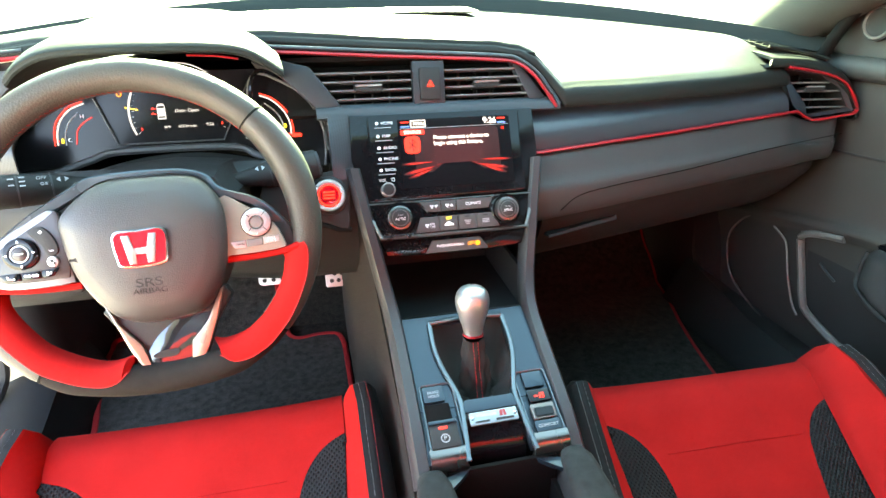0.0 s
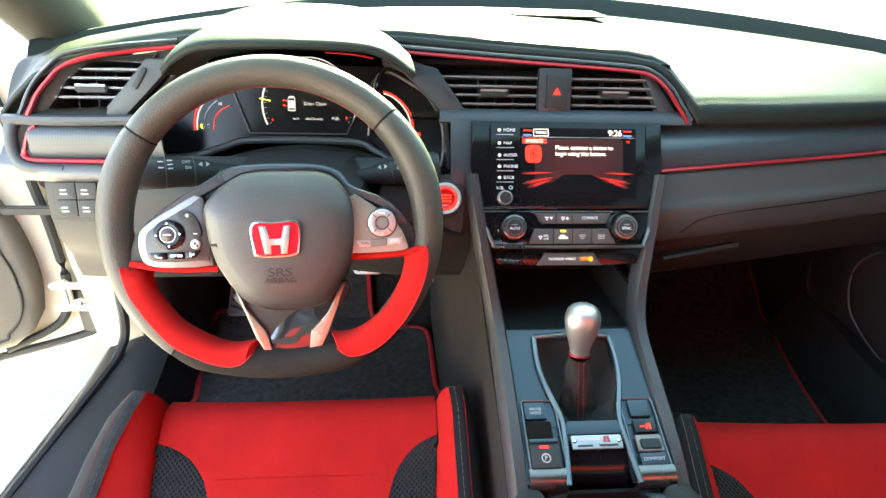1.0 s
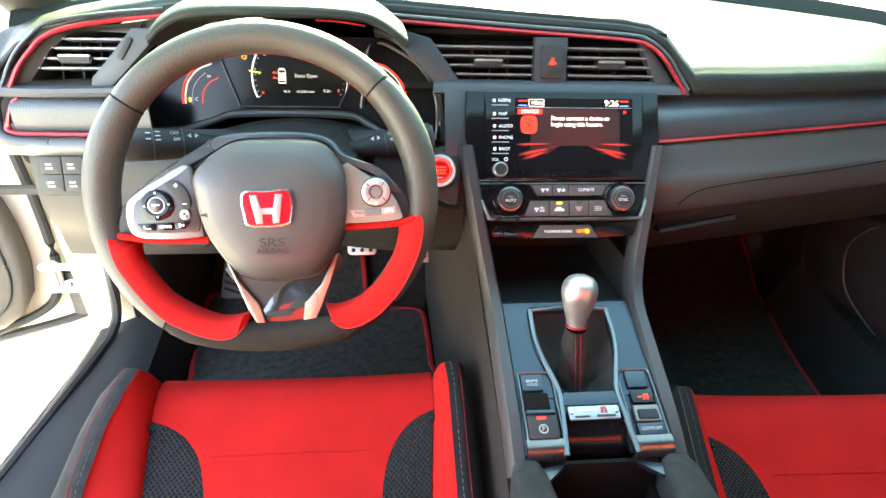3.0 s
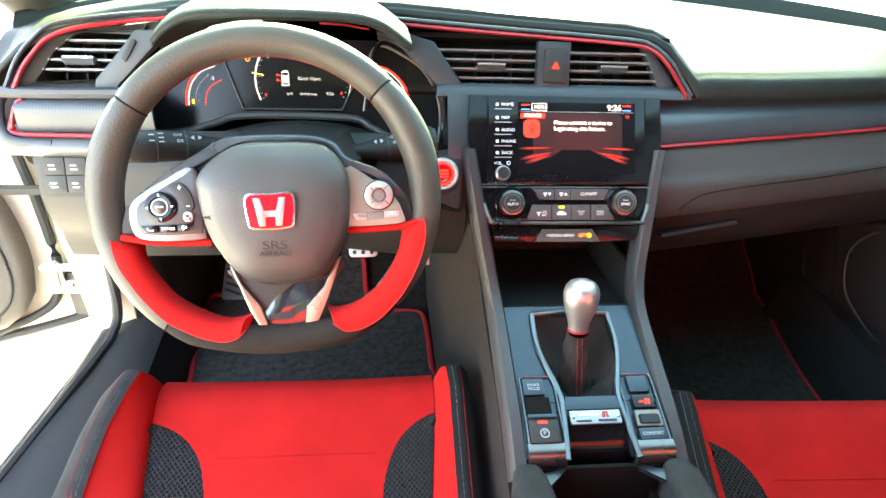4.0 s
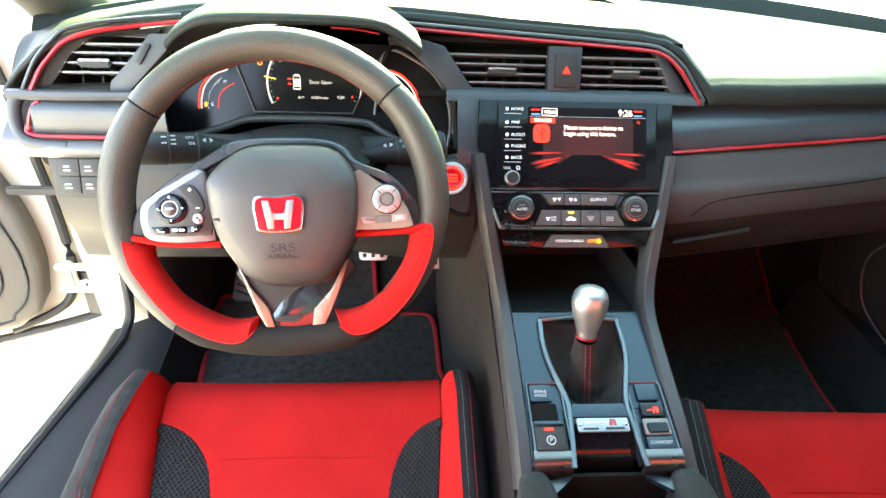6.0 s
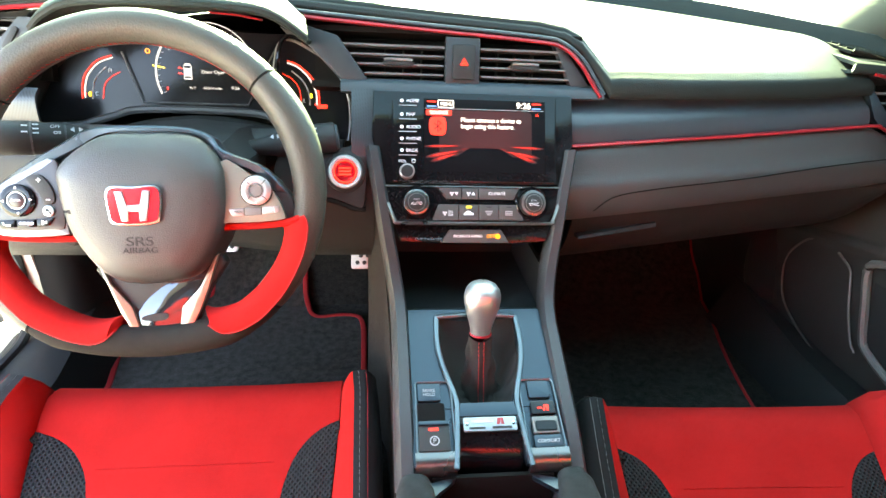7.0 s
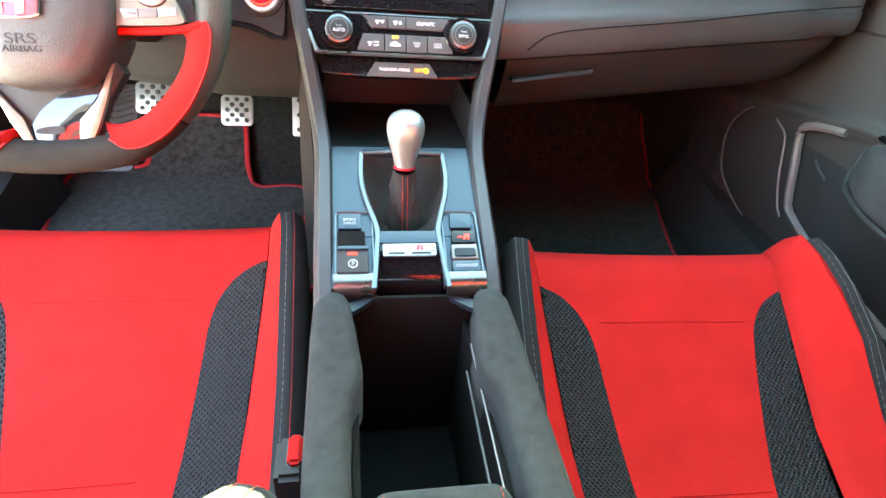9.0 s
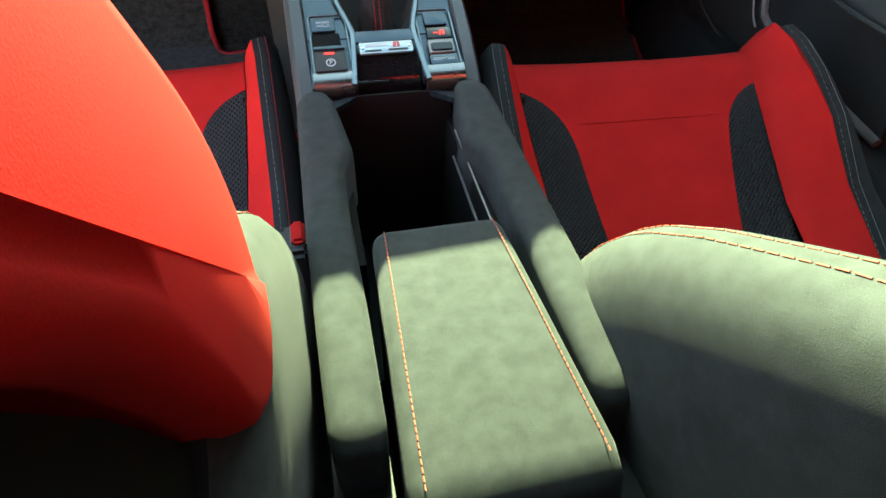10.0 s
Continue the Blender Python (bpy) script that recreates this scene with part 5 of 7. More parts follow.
for x in (-0.062, 0.076):
    part("status_bar", bm_plate(rrect(x, -0.0145, x + 0.012, -0.0128, 0.0006), 0.0003, T), "lcdred", bez)
    part("status_bar", bm_plate(rrect(x, -0.0205, x + 0.012, -0.0188, 0.0006), 0.0003, T), "lcdblue", bez)
words("screen_text", "15", at(T, 0.080, -0.028), 0.0055, "lcdred", bez)
part("link_symbol", bm_plate([(x, y) for x, y in soft([(-0.058, -0.036), (-0.048, -0.033), (-0.038, -0.036), (-0.038, -0.054), (-0.048, -0.057), (-0.058, -0.054)], 4)], 0.0003, T), "lcdred", bez, "red rounded symbol")
part("link_rune", join(*[bm_tube([T @ Vector((x, y, 0.0006)) for x, y in q], 0.0005, 4) for q in ([(-0.048, -0.0375), (-0.048, -0.0525)], [(-0.0525, -0.0415), (-0.0435, -0.0490), (-0.048, -0.0525)], [(-0.0525, -0.0490), (-0.0435, -0.0415), (-0.048, -0.0375)])]), "lcdblack", bez)
for k, (x0, x1, y0, y1) in enumerate(((-0.064, 0.092, -0.0235, -0.098), (-0.046, 0.076, -0.0240, -0.084), (-0.032, 0.062, -0.0245, -0.078), (-0.018, 0.048, -0.0250, -0.0735))):
    part("glow_panel", bm_plate(rrect(x0, y1, x1, y0, 0.006 if k else 0.0005), 0.00004, at(T, 0, 0, -0.00035 + 0.00006 * k)), f"lcddim{k}", bez, "dim red picture of a tunnel")
part("tunnel_floor", bm_plate([(-0.006, -0.0725), (0.034, -0.0725), (0.072, -0.0975), (-0.044, -0.0975)][::-1], 0.00005, at(T, 0, 0, -0.0001)), "lcdblack", bez)
for x0, y0, w0, x1, y1, w1 in ((-0.0620, -0.0712, 0.0030, -0.0216, -0.0700, 0.0012), (-0.0600, -0.0845, 0.0046, -0.0216, -0.0765, 0.0020), (-0.0540, -0.0893, 0.0044, -0.0240, -0.0800, 0.0016), (-0.0170, -0.0745, 0.0016, -0.0100, -0.0733, 0.0008),
                               (0.0886, -0.0716, 0.0030, 0.0496, -0.0704, 0.0012), (0.0830, -0.0838, 0.0046, 0.0430, -0.0765, 0.0020), (0.0800, -0.0893, 0.0044, 0.0520, -0.0800, 0.0016), (0.0420, -0.0745, 0.0016, 0.0350, -0.0733, 0.0008)):
    for k, (g, e) in enumerate(((1.5, 0.004), (1.0, 0.0), (0.5, -0.005))):
        a, b, d = Vector((x0, y0)), Vector((x1, y1)), Vector((x1 - x0, y1 - y0)).normalized()
        a, b = a - d * e, b + d * e * 0.5
        m_ = a.lerp(b, 0.35)
        q = soft([(a.x, a.y), (m_.x, m_.y + 0.5 * w0 * g), (b.x, b.y + 0.3 * w1 * g), (b.x, b.y - 0.3 * w1 * g), (m_.x, m_.y - 0.5 * w0 * g)], 3)
        part("light_streak", bm_plate(q, 0.00005, at(T, 0, 0, 0.00005 + 0.00007 * k)), ("lcddim3", "lcdmid", "lcdstreak")[k], bez)
for k, (name, y) in enumerate((("HOME", -0.0135), ("MAP", -0.031), ("AUDIO", -0.047), ("PHONE", -0.062), ("BACK", -0.077))):
    words("key_label", name, at(T, -0.0885, y), 0.0058, "white", bez)
    part("key_icon", bm_plate(disc(-0.094, y, 0.0023, 8), 0.0003, T), "white", bez)
    part("key_bar", bm_plate(rrect(-0.098, y - 0.0065, -0.075, y - 0.0055, 0.0004), 0.0005, T), "grey", bez)
words("key_label", "VOL", at(T, -0.0985, -0.091), 0.0055, "white", bez)
part("power_mark", bm_hoop(-0.079, -0.0905, 0.0018, 0.0026, 0.0003, T, 14), "white", bez)
part("volume_knob", join(bm_dial(-0.0875, -0.1045, [(0.0098, 0), (0.0098, 0.008), (0.0085, 0.0095), (0.006, 0.0092)], at(SF, 0, 0, 0.004))), "silver", scr, "round silver-rimmed volume knob")
part("volume_knob_face", bm_dial(-0.0875, -0.1045, [(0.0076, 0), (0.0076, 0.0098), (0.006, 0.0100)], at(SF, 0, 0, 0.004)), "plastic", scr)

clim = thing("climate_panel", "glossy black climate panel with two round dials", "climate control", (0, 0.50, 0.74))
part("panel_body", bm_plate([(-0.117, -0.1195), (0.119, -0.1195), (0.114, -0.152), (0.106, -0.172), (-0.104, -0.172), (-0.112, -0.152)][::-1], 0.016, at(SF, 0, 0, -0.016), 0.002), "gloss", clim)
part("chin", bm_plate([(-0.104, -0.1725), (0.106, -0.1725), (0.098, -0.193), (0.050, -0.196), (-0.048, -0.196), (-0.096, -0.193)][::-1], 0.012, at(SF, 0, 0, -0.016), 0.003), "gloss", clim, "glossy black chin under the keys")
part("top_strip", bm_tube([SF @ Vector(p) for p in [(-0.115, -0.1220, 0.001), (-0.052, -0.1222, 0.001), (-0.048, -0.1232, 0.001), (-0.0350, -0.1390, 0.001)]], 0.0014, 6, flat=0.8), "climmetal", clim, "thin satin metal strip")
part("top_strip", bm_tube([SF @ Vector(p) for p in [(0.117, -0.1220, 0.001), (0.065, -0.1222, 0.001), (0.061, -0.1232, 0.001), (0.0525, -0.1390, 0.001)]], 0.0014, 6, flat=0.8), "climmetal", clim, "thin satin metal strip")
part("top_strip", bm_tube([SF @ Vector(p) for p in [(-0.050, -0.1220, 0.001), (0.063, -0.1220, 0.001)]], 0.0014, 6, flat=0.8), "climmetal", clim, "thin satin metal strip")
part("lower_bar", bm_tube([SF @ Vector(p) for p in curve([(-0.112, -0.144, 0.001), (-0.107, -0.157, 0.003), (-0.1025, -0.1665, 0.004), (-0.098, -0.1695, 0.005), (-0.05, -0.1700, 0.005), (0.052, -0.1700, 0.005), (0.100, -0.1695, 0.005), (0.1045, -0.1665, 0.004), (0.109, -0.157, 0.003), (0.114, -0.144, 0.001)], 4)], 0.0030, 8, flat=0.8), "climmetal", clim, "satin metal bar under the keys")
for x, t1, t2 in ((-0.0755, "PUSH", "AUTO"), (0.0765, "PUSH", "SYNC")):
    part("dial_collar", bm_dial(x, -0.1435, [(0.0222, 0), (0.0222, 0.003), (0.0205, 0.005), (0.018, 0.004)], SF), "gloss", clim, "glossy black collar")
    dl = part("dial", bm_dial(x, -0.1435, [(0.0172, 0), (0.0172, 0.008), (0.0162, 0.013), (0.0150, 0.0135)], SF), "satinmetal", clim, "round satin temperature dial")
    part("dial_face", bm_dial(x, -0.1435, [(0.0132, 0), (0.0132, 0.0014), (0.0125, 0.0018)], at(SF, 0, 0, 0.0128)), "plastic", dl)
    part("dial_ring", bm_hoop(x, -0.1435, 0.0104, 0.0112, 0.0004, at(SF, 0, 0, 0.0144)), "trimlight", dl, "thin grey ring")
    words("dial_text", t1, at(SF, x, -0.1405, 0.0149), 0.0032, "grey", dl, align="CENTER")
    words("dial_text", t2, at(SF, x, -0.1455, 0.0149), 0.0052, "white", dl, align="CENTER")
for q, up in (([(-0.0464, -0.1240), (-0.0168, -0.1240), (-0.0168, -0.1385), (-0.0345, -0.1385)], -1), ([(-0.0160, -0.1240), (0.0052, -0.1240), (0.0052, -0.1385), (-0.0160, -0.1385)], 1), ([(0.0060, -0.1240), (0.0594, -0.1240), (0.0515, -0.1385), (0.0060, -0.1385)], 0)):
    b = part("climate_key", bm_plate(q[::-1], 0.003, SF, 0.001), "climkey", clim)
    if up == 0:
        words("key_text", "CLIMATE", at(SF, 0.030, -0.1312, 0.0031), 0.0056, "white", b, align="CENTER")
    else:
        x = q[2][0] - 0.0125
        part("fan_mark", join(*[bm_plate(disc(x + 0.0017 * math.cos(a), -0.1312 + 0.0017 * math.sin(a), 0.0013, 8), 0.0003, at(SF, 0, 0, 0.0030)) for a in (0.5, 2.6, 4.7)]), "white", b)
        part("arrow_mark", bm_plate([(x + 0.0035, -0.1312 - 0.0018 * up), (x + 0.0085, -0.1312 - 0.0018 * up), (x + 0.006, -0.1312 + 0.0024 * up)][::up], 0.0003, at(SF, 0, 0, 0.0030)), "white", b)
for k, q in enumerate(([(-0.0464, -0.1455), (-0.0210, -0.1455), (-0.0210, -0.1658), (-0.0545, -0.1658)], [(-0.0202, -0.1455), (0.0056, -0.1455), (0.0056, -0.1658), (-0.0202, -0.1658)], [(0.0064, -0.1455), (0.0321, -0.1455), (0.0321, -0.1658), (0.0064, -0.1658)], [(0.0329, -0.1455), (0.0575, -0.1455), (0.0655, -0.1658), (0.0329, -0.1658)])):
    b = part("climate_key", bm_plate(q[::-1], 0.004, SF, 0.001), "climkey", clim)
    x, y, KM = ((-0.0345, -0.0073, 0.0193, 0.0455)[k], -0.1570, at(SF, 0, 0, 0.0041))
    if k == 0:
        words("key_text", "ON", at(KM, x + 0.0035, y + 0.0018), 0.0040, "white", b, align="CENTER")
        words("key_text", "OFF", at(KM, x + 0.0035, y - 0.0022), 0.0040, "white", b, align="CENTER")
        part("fan_mark", join(*[bm_plate(disc(x - 0.004 + 0.0018 * math.cos(a), y + 0.0018 * math.sin(a), 0.0013, 8), 0.0003, KM) for a in (0.5, 2.6, 4.7)]), "white", b)
    elif k == 1:
        part("car_mark", bm_plate([(x - 0.0065, y - 0.0022), (x + 0.0065, y - 0.0022), (x + 0.0062, y + 0.0005), (x + 0.0035, y + 0.0010), (x + 0.0018, y + 0.0030), (x - 0.0030, y + 0.0030), (x - 0.0050, y + 0.0008), (x - 0.0065, y + 0.0004)], 0.0003, KM), "white", b)
        part("key_lamp", bm_plate(rrect(x - 0.0038, -0.1500, x + 0.0038, -0.1474, 0.0006), 0.0003, KM), "lcdyellow", b)
    else:
        rows = [rrect(x - 0.005 + (0.0012 * j if k == 2 else 0), y + 0.0022 - 0.0022 * j, x + 0.005 - (0.0012 * j if k == 2 else 0), y + 0.0034 - 0.0022 * j, 0.0003) for j in range(3)]
        part("defrost_mark", join(*[bm_plate(r, 0.0003, KM) for r in rows]), "grey", b)
        part("key_lamp", bm_plate(rrect(x - 0.0032, -0.1492, x + 0.0032, -0.1480, 0.0004), 0.0003, KM), "rubber", b)
# airbag lamp below
AM = at(SF, 0.004, -0.1865, -0.0015)
al = part("airbag_lamp", bm_plate([(-0.036, 0.0085), (0.032, 0.0085), (0.043, -0.0085), (-0.047, -0.0085)][::-1], 0.006, at(AM, 0, 0, -0.004), 0.001), "climkey", clim, "airbag warning lamp")
words("lamp_text", "PASSENGER AIRBAG", at(AM, -0.031, 0.000, 0.0023), 0.0050, "white", al, squeeze=0.85)
words("lamp_text", "OFF", at(AM, 0.0125, 0.000, 0.0023), 0.0066, "orange", al)
part("lamp_mark", bm_plate(disc(0.0275, 0.0, 0.0036, 8), 0.0003, at(AM, 0, 0, 0.0021)), "orange", al)

# start button
sb = thing("start_button", "round red engine start button with a chrome ring", "button", (-0.166, 0.525, 0.772))
SB = plane_at((-0.166, 0.527, 0.772), 22)
part("pod", bm_dial(0, 0, [(0.030, -0.03), (0.027, -0.012), (0.0255, -0.003), (0.0230, -0.0015)], SB), "plastic", sb)
part("chrome_ring", bm_hoop(0, 0, 0.0160, 0.0215, 0.006, at(SB, 0, 0, -0.002)), "plate", sb, "pale satin ring")
part("button", bm_dial(0, 0, [(0.0160, 0), (0.0160, 0.003), (0.014, 0.004), (0.004, 0.0035)], SB), "redgloss", sb, "red button")
part("button_ring", bm_hoop(0, 0, 0.0126, 0.0150, 0.0010, at(SB, 0, 0, 0.0036)), "lcdred", sb)
part("button_mark", join(*[bm_plate(rrect(-0.008, y, 0.008, y + 0.0026, 0.0006), 0.0003, at(SB, 0, 0, 0.0041)) for y in (0.003, -0.001, -0.005)]), "lcdred", sb)
SP = at(SB, 0, 0, -0.054)
part("start_panel", bm_plate(soft([(-0.085, 0.020), (-0.044, 0.0257), (0.0, 0.0325), (0.0285, 0.0358), (0.0273, -0.0034), (0.0237, -0.0440), (0.0105, -0.0440), (-0.004, -0.038), (-0.018, -0.0338), (-0.039, -0.0311), (-0.085, -0.028)][::-1], 3), 0.048, SP, 0.004), "plastic", dash, "dark rounded panel round the start button")
# black rod that draws the shaded gap under the start panel
part("gap_shade_rod", bm_tube([SB @ Vector((x, y, -0.010)) for x, y in ((-0.085, -0.031), (-0.039, -0.0340), (-0.018, -0.0368), (-0.004, -0.041), (0.0105, -0.0475), (0.026, -0.048))], 0.0035, 6), "black", dash)
part("stack_cheek", bm_sheet([curve([(x, 0.574, 0.868), (x, 0.563 - 0.001 * k, 0.845), (x, 0.548 - 0.001 * k, 0.812), (x, 0.540, 0.788)], 4) for k, x in enumerate(span(-0.130, -0.158, 4))], 0.006), "carbon", dash, "glossy carbon-look trim beside the screen")

# ---- centre console ----
con = thing("centre_console", "blue-grey centre console with satin rails around the gear lever", "console", (0, 0.3, 0.3))
CS = 23.0
cm_y = Vector((0, math.cos(radians(CS)), math.sin(radians(CS))))
cm_z = Vector((0, -math.sin(radians(CS)), math.cos(radians(CS))))
CF = Matrix.Translation((0, 0.26, 0.538)) @ Matrix((Vector((1, 0, 0)), cm_y, cm_z)).transposed().to_4x4()


def rails(s):
    path = curve([(s * 0.097, 0.246, 0.520), (s * 0.098, 0.30, 0.556), (s * 0.0985, 0.37, 0.591), (s * 0.100, 0.43, 0.622), (s * 0.106, 0.462, 0.655), (s * 0.116, 0.488, 0.708), (s * 0.126, 0.513, 0.764), (s * 0.1335, 0.531, 0.806)], 5)
    rings = []
    for i, p in enumerate(path):
        q = path[min(i + 1, len(path) - 1)] - path[max(i - 1, 0)]
        q.normalize()
        n = Vector((1, 0, 0)).cross(q).normalized()
        t = i / (len(path) - 1)
        w0, w1 = 0.014 - 0.003 * t, 0.006 - 0.001 * t
        X = Vector((s, 0, 0))
        rings.append([p - X * w0 - n * 0.030, p - X * w0 - n * 0.003, p - X * (w0 - 0.003) + n * 0.001, p + X * w1 * 0.3 + n * 0.0015, p + X * w1 - n * 0.004, p + X * (w1 + 0.003) - n * 0.016, p + X * (w1 + 0.000) - n * 0.045])
    return bm_loft(rings)


part("side_rail", rails(-1), "trim", con, "satin grey side rail")
part("side_rail", rails(1), "trim", con, "satin grey side rail")
for s in (-1, 1):
    part("outer_wall", bm_sheet([[(s * 0.106, 0.24, 0.500), (s * 0.102, 0.24, 0.40), (s * 0.100, 0.24, 0.27)], [(s * 0.107, 0.36, 0.555), (s * 0.104, 0.36, 0.42), (s * 0.102, 0.36, 0.27)], [(s * 0.110, 0.44, 0.595), (s * 0.106, 0.44, 0.44), (s * 0.105, 0.44, 0.27)], [(s * 0.117, 0.505, 0.665), (s * 0.116, 0.54, 0.5), (s * 0.11, 0.54, 0.27)], [(s * 0.130, 0.56, 0.74), (s * 0.140, 0.60, 0.52), (s * 0.145, 0.65, 0.27)], [(s * 0.15, 0.95, 0.75), (s * 0.15, 1.0, 0.5), (s * 0.15, 1.0, 0.27)], [(s * 0.15, 1.41, 0.80), (s * 0.15, 1.41, 0.5), (s * 0.15, 1.41, 0.27)]], 0.006), "carpet", con, "carpeted side of the console")
WELL_EDGE = [(0.064, 0.031), (0.072, 0.031), (0.095, 0.0385), (0.120, 0.046), (0.150, 0.0495), (0.184, 0.0490)]
for s in (-1, 1):
    part("shift_panel", bm_sheet([[CF @ Vector((s * (e + (0.086 - e) * t), y, -0.001)) for t in span(0, 1, 4)] for y, e in WELL_EDGE + [(0.20, 0.0)]][:-1] + [[CF @ Vector((s * (0.0490 + 0.037 * t), y, z)) for t in span(0, 1, 4)] for y, z in ((0.20, -0.002), (0.208, -0.010))], 0.008), "panel", con, "blue-grey satin shift panel")
part("shift_panel", bm_sheet([[CF @ Vector((x, y, z)) for x in span(-0.0490, 0.0490, 6)] for y, z in ((0.186, -0.001), (0.20, -0.002), (0.208, -0.010))], 0.008), "panel", con, "blue-grey satin shift panel")
for s in (-1, 1):
    part("button_base", bm_sheet([[CF @ Vector((s * x, y, z)) for y, z in ((0.0, -0.004), (0.0635, -0.002))] for x in span(0.037, 0.086, 4)], 0.01), "panel", con)
part("bin_floor", bm_box(-0.105, 0.45, 0.585, 0.105, 0.67, 0.592), "plastic", con, "dark floor of the open storage bin")
part("bin_back", bm_box(-0.112, 0.66, 0.58, 0.112, 0.672, 0.75), "plastic", con)
part("bin_side", bm_box(-0.105, 0.47, 0.585, -0.099, 0.66, 0.650), "plastic", con)
part("bin_side", bm_box(0.099, 0.47, 0.585, 0.105, 0.66, 0.650), "plastic", con)
part("bin_socket", bm_box(-0.036, 0.652, 0.655, 0.040, 0.660, 0.668, bevel=0.002), "trim", con)
# trim lines from the boot to the tail
for s in (-1, 1):
    q = curve([(s * 0.041, -0.004, 0.001), (s * 0.036, 0.05, 0.002), (s * 0.036, 0.075, 0.002), (s * 0.048, 0.120, 0.002), (s * 0.052, 0.15, 0.002), (s * 0.051, 0.186, 0.002)], 5)
    part("satin_trim", bm_tube([CF @ p for p in q], 0.0034, 8, flat=0.8), "satinblue", con, "pale satin trim line")
part("satin_trim", bm_tube([CF @ Vector(p) for p in curve([(-0.051, 0.186, 0.002), (0, 0.190, 0.002), (0.051, 0.186, 0.002)], 5)], 0.0040, 8, flat=0.8), "satinblue", con)
outline = soft([(-0.031, 0.071), (0.031, 0.071), (0.046, 0.120), (0.049, 0.184), (-0.049, 0.184), (-0.046, 0.120)], 3)
part("boot_well", bm_loft([[CF @ Vector((x * k, 0.127 + (y - 0.127) * k, z)) for x, y in outline] for k, z in ((1.0, -0.002), (0.97, -0.05), (0.94, -0.075))], True, False), "black", con)
part("well_floor", bm_plate(outline, 0.002, at(CF, 0, 0, -0.078)), "black", con)
part("gloss_bridge", bm_sheet([curve([CF @ Vector((x, 0.066, 0.001)), CF @ Vector((x, 0.045, 0.002)), CF @ Vector((x, 0.030, -0.004)), CF @ Vector((x, 0.010, -0.016)), CF @ Vector((x, 0.000, -0.040))], 4) for x in span(-0.036, 0.036, 8)], 0.004), "gloss", con, "glossy black bridge")
part("bridge_cap", bm_plate([(-0.034, 0.052), (0.034, 0.052), (0.031, 0.068), (-0.031, 0.068)], 0.003, at(CF, 0, 0, 0.001), 0.001), "panel", con)
pl = part("serial_plate", bm_plate(rrect(-0.030, 0.034, 0.030, 0.050, 0.002), 0.0025, at(CF, 0, 0, 0.0028), 0.0006), "platemetal", con, "small silver plate with dark marks")
PT = at(CF, 0, 0, 0.0054)
part("plate_mark", bm_plate(rrect(-0.021, 0.0432, 0.004, 0.0468, 0.0005), 0.0003, PT), "grey", pl)
part("plate_mark", bm_plate([(0.007, 0.041), (0.011, 0.041), (0.0125, 0.0485), (0.0085, 0.0485)], 0.0003, PT), "redtrim", pl)
part("plate_mark", bm_plate([(0.012, 0.041), (0.016, 0.041), (0.015, 0.0485), (0.0125, 0.0485)], 0.0003, PT), "redtrim", pl)
part("plate_mark", bm_plate(rrect(-0.024, 0.0362, -0.006, 0.0386, 0.0004), 0.0003, PT), "rubber", pl)
part("plate_mark", bm_plate(rrect(0.002, 0.0362, 0.024, 0.0390, 0.0004), 0.0003, PT), "rubber", pl)
for x in (-0.0265, 0.0265):
    part("rivet", bm_dial(x, 0.0425, [(0.0022, 0), (0.0022, 0.0006), (0.001, 0.0012)], PT, 12), "chrome", pl)
# button groups either side
for s in (-1, 1):
    part("button_tail", bm_sheet([curve([CF @ Vector((x, 0.014, 0.003)), CF @ Vector((x, 0.002, 0.002)), CF @ Vector((x, -0.006, -0.008)), CF @ Vector((x, -0.007, -0.026))], 3) for x in span(s * 0.040, s * 0.084, 6)], 0.005), "satinmetal", con, "satin end cap")
    part("button_frame", bm_tube([CF @ Vector((x, y, 0.0015)) for x, y in rrect(s * 0.061 - 0.0205, 0.012, s * 0.061 + 0.0205, 0.096, 0.004)], 0.0012, 6, True), "satinblue", con)
def key(x0, y0, x1, y1, material="plastic", h=0.003, label="", tilt=0.0):
    return part("console_key", bm_plate(rrect(x0, y0, x1, y1, 0.002), h, at(CF, 0, 0, 0.0005) @ Matrix.Rotation(tilt, 4, "X"), 0.001), material, con, label)
k = key(-0.079, 0.072, -0.053, 0.093, "panel", label="brake hold key")
words("key_text", "BRAKE", at(CF, -0.066, 0.0845, 0.0036), 0.0050, "grey", k, align="CENTER")
words("key_text", "HOLD", at(CF, -0.066, 0.0795, 0.0036), 0.0050, "grey", k, align="CENTER")
key(-0.080, 0.048, -0.049, 0.070, "black", 0.0008)
k = key(-0.080, 0.014, -0.046, 0.046, "plastic", 0.005, "parking brake switch with a red lamp")
part("key_lip", bm_plate(rrect(-0.080, 0.042, -0.046, 0.0465, 0.001), 0.0075, at(CF, 0, 0, 0.0005), 0.001), "panel", k)
part("key_lamp", bm_plate(rrect(-0.069, 0.036, -0.058, 0.0392, 0.0008), 0.0004, at(CF, 0, 0, 0.0056)), "lcdred", k)
part("key_ring", bm_hoop(-0.063, 0.025, 0.0042, 0.0054, 0.0004, at(CF, 0, 0, 0.0056), 20), "grey", k)
words("key_text", "P", at(CF, -0.063, 0.025, 0.0056), 0.0075, "grey", k, align="CENTER")
key(0.050, 0.072, 0.076, 0.093, "panel")
k = key(0.050, 0.052, 0.078, 0.068, "gloss", label="drive mode key with a red mark")
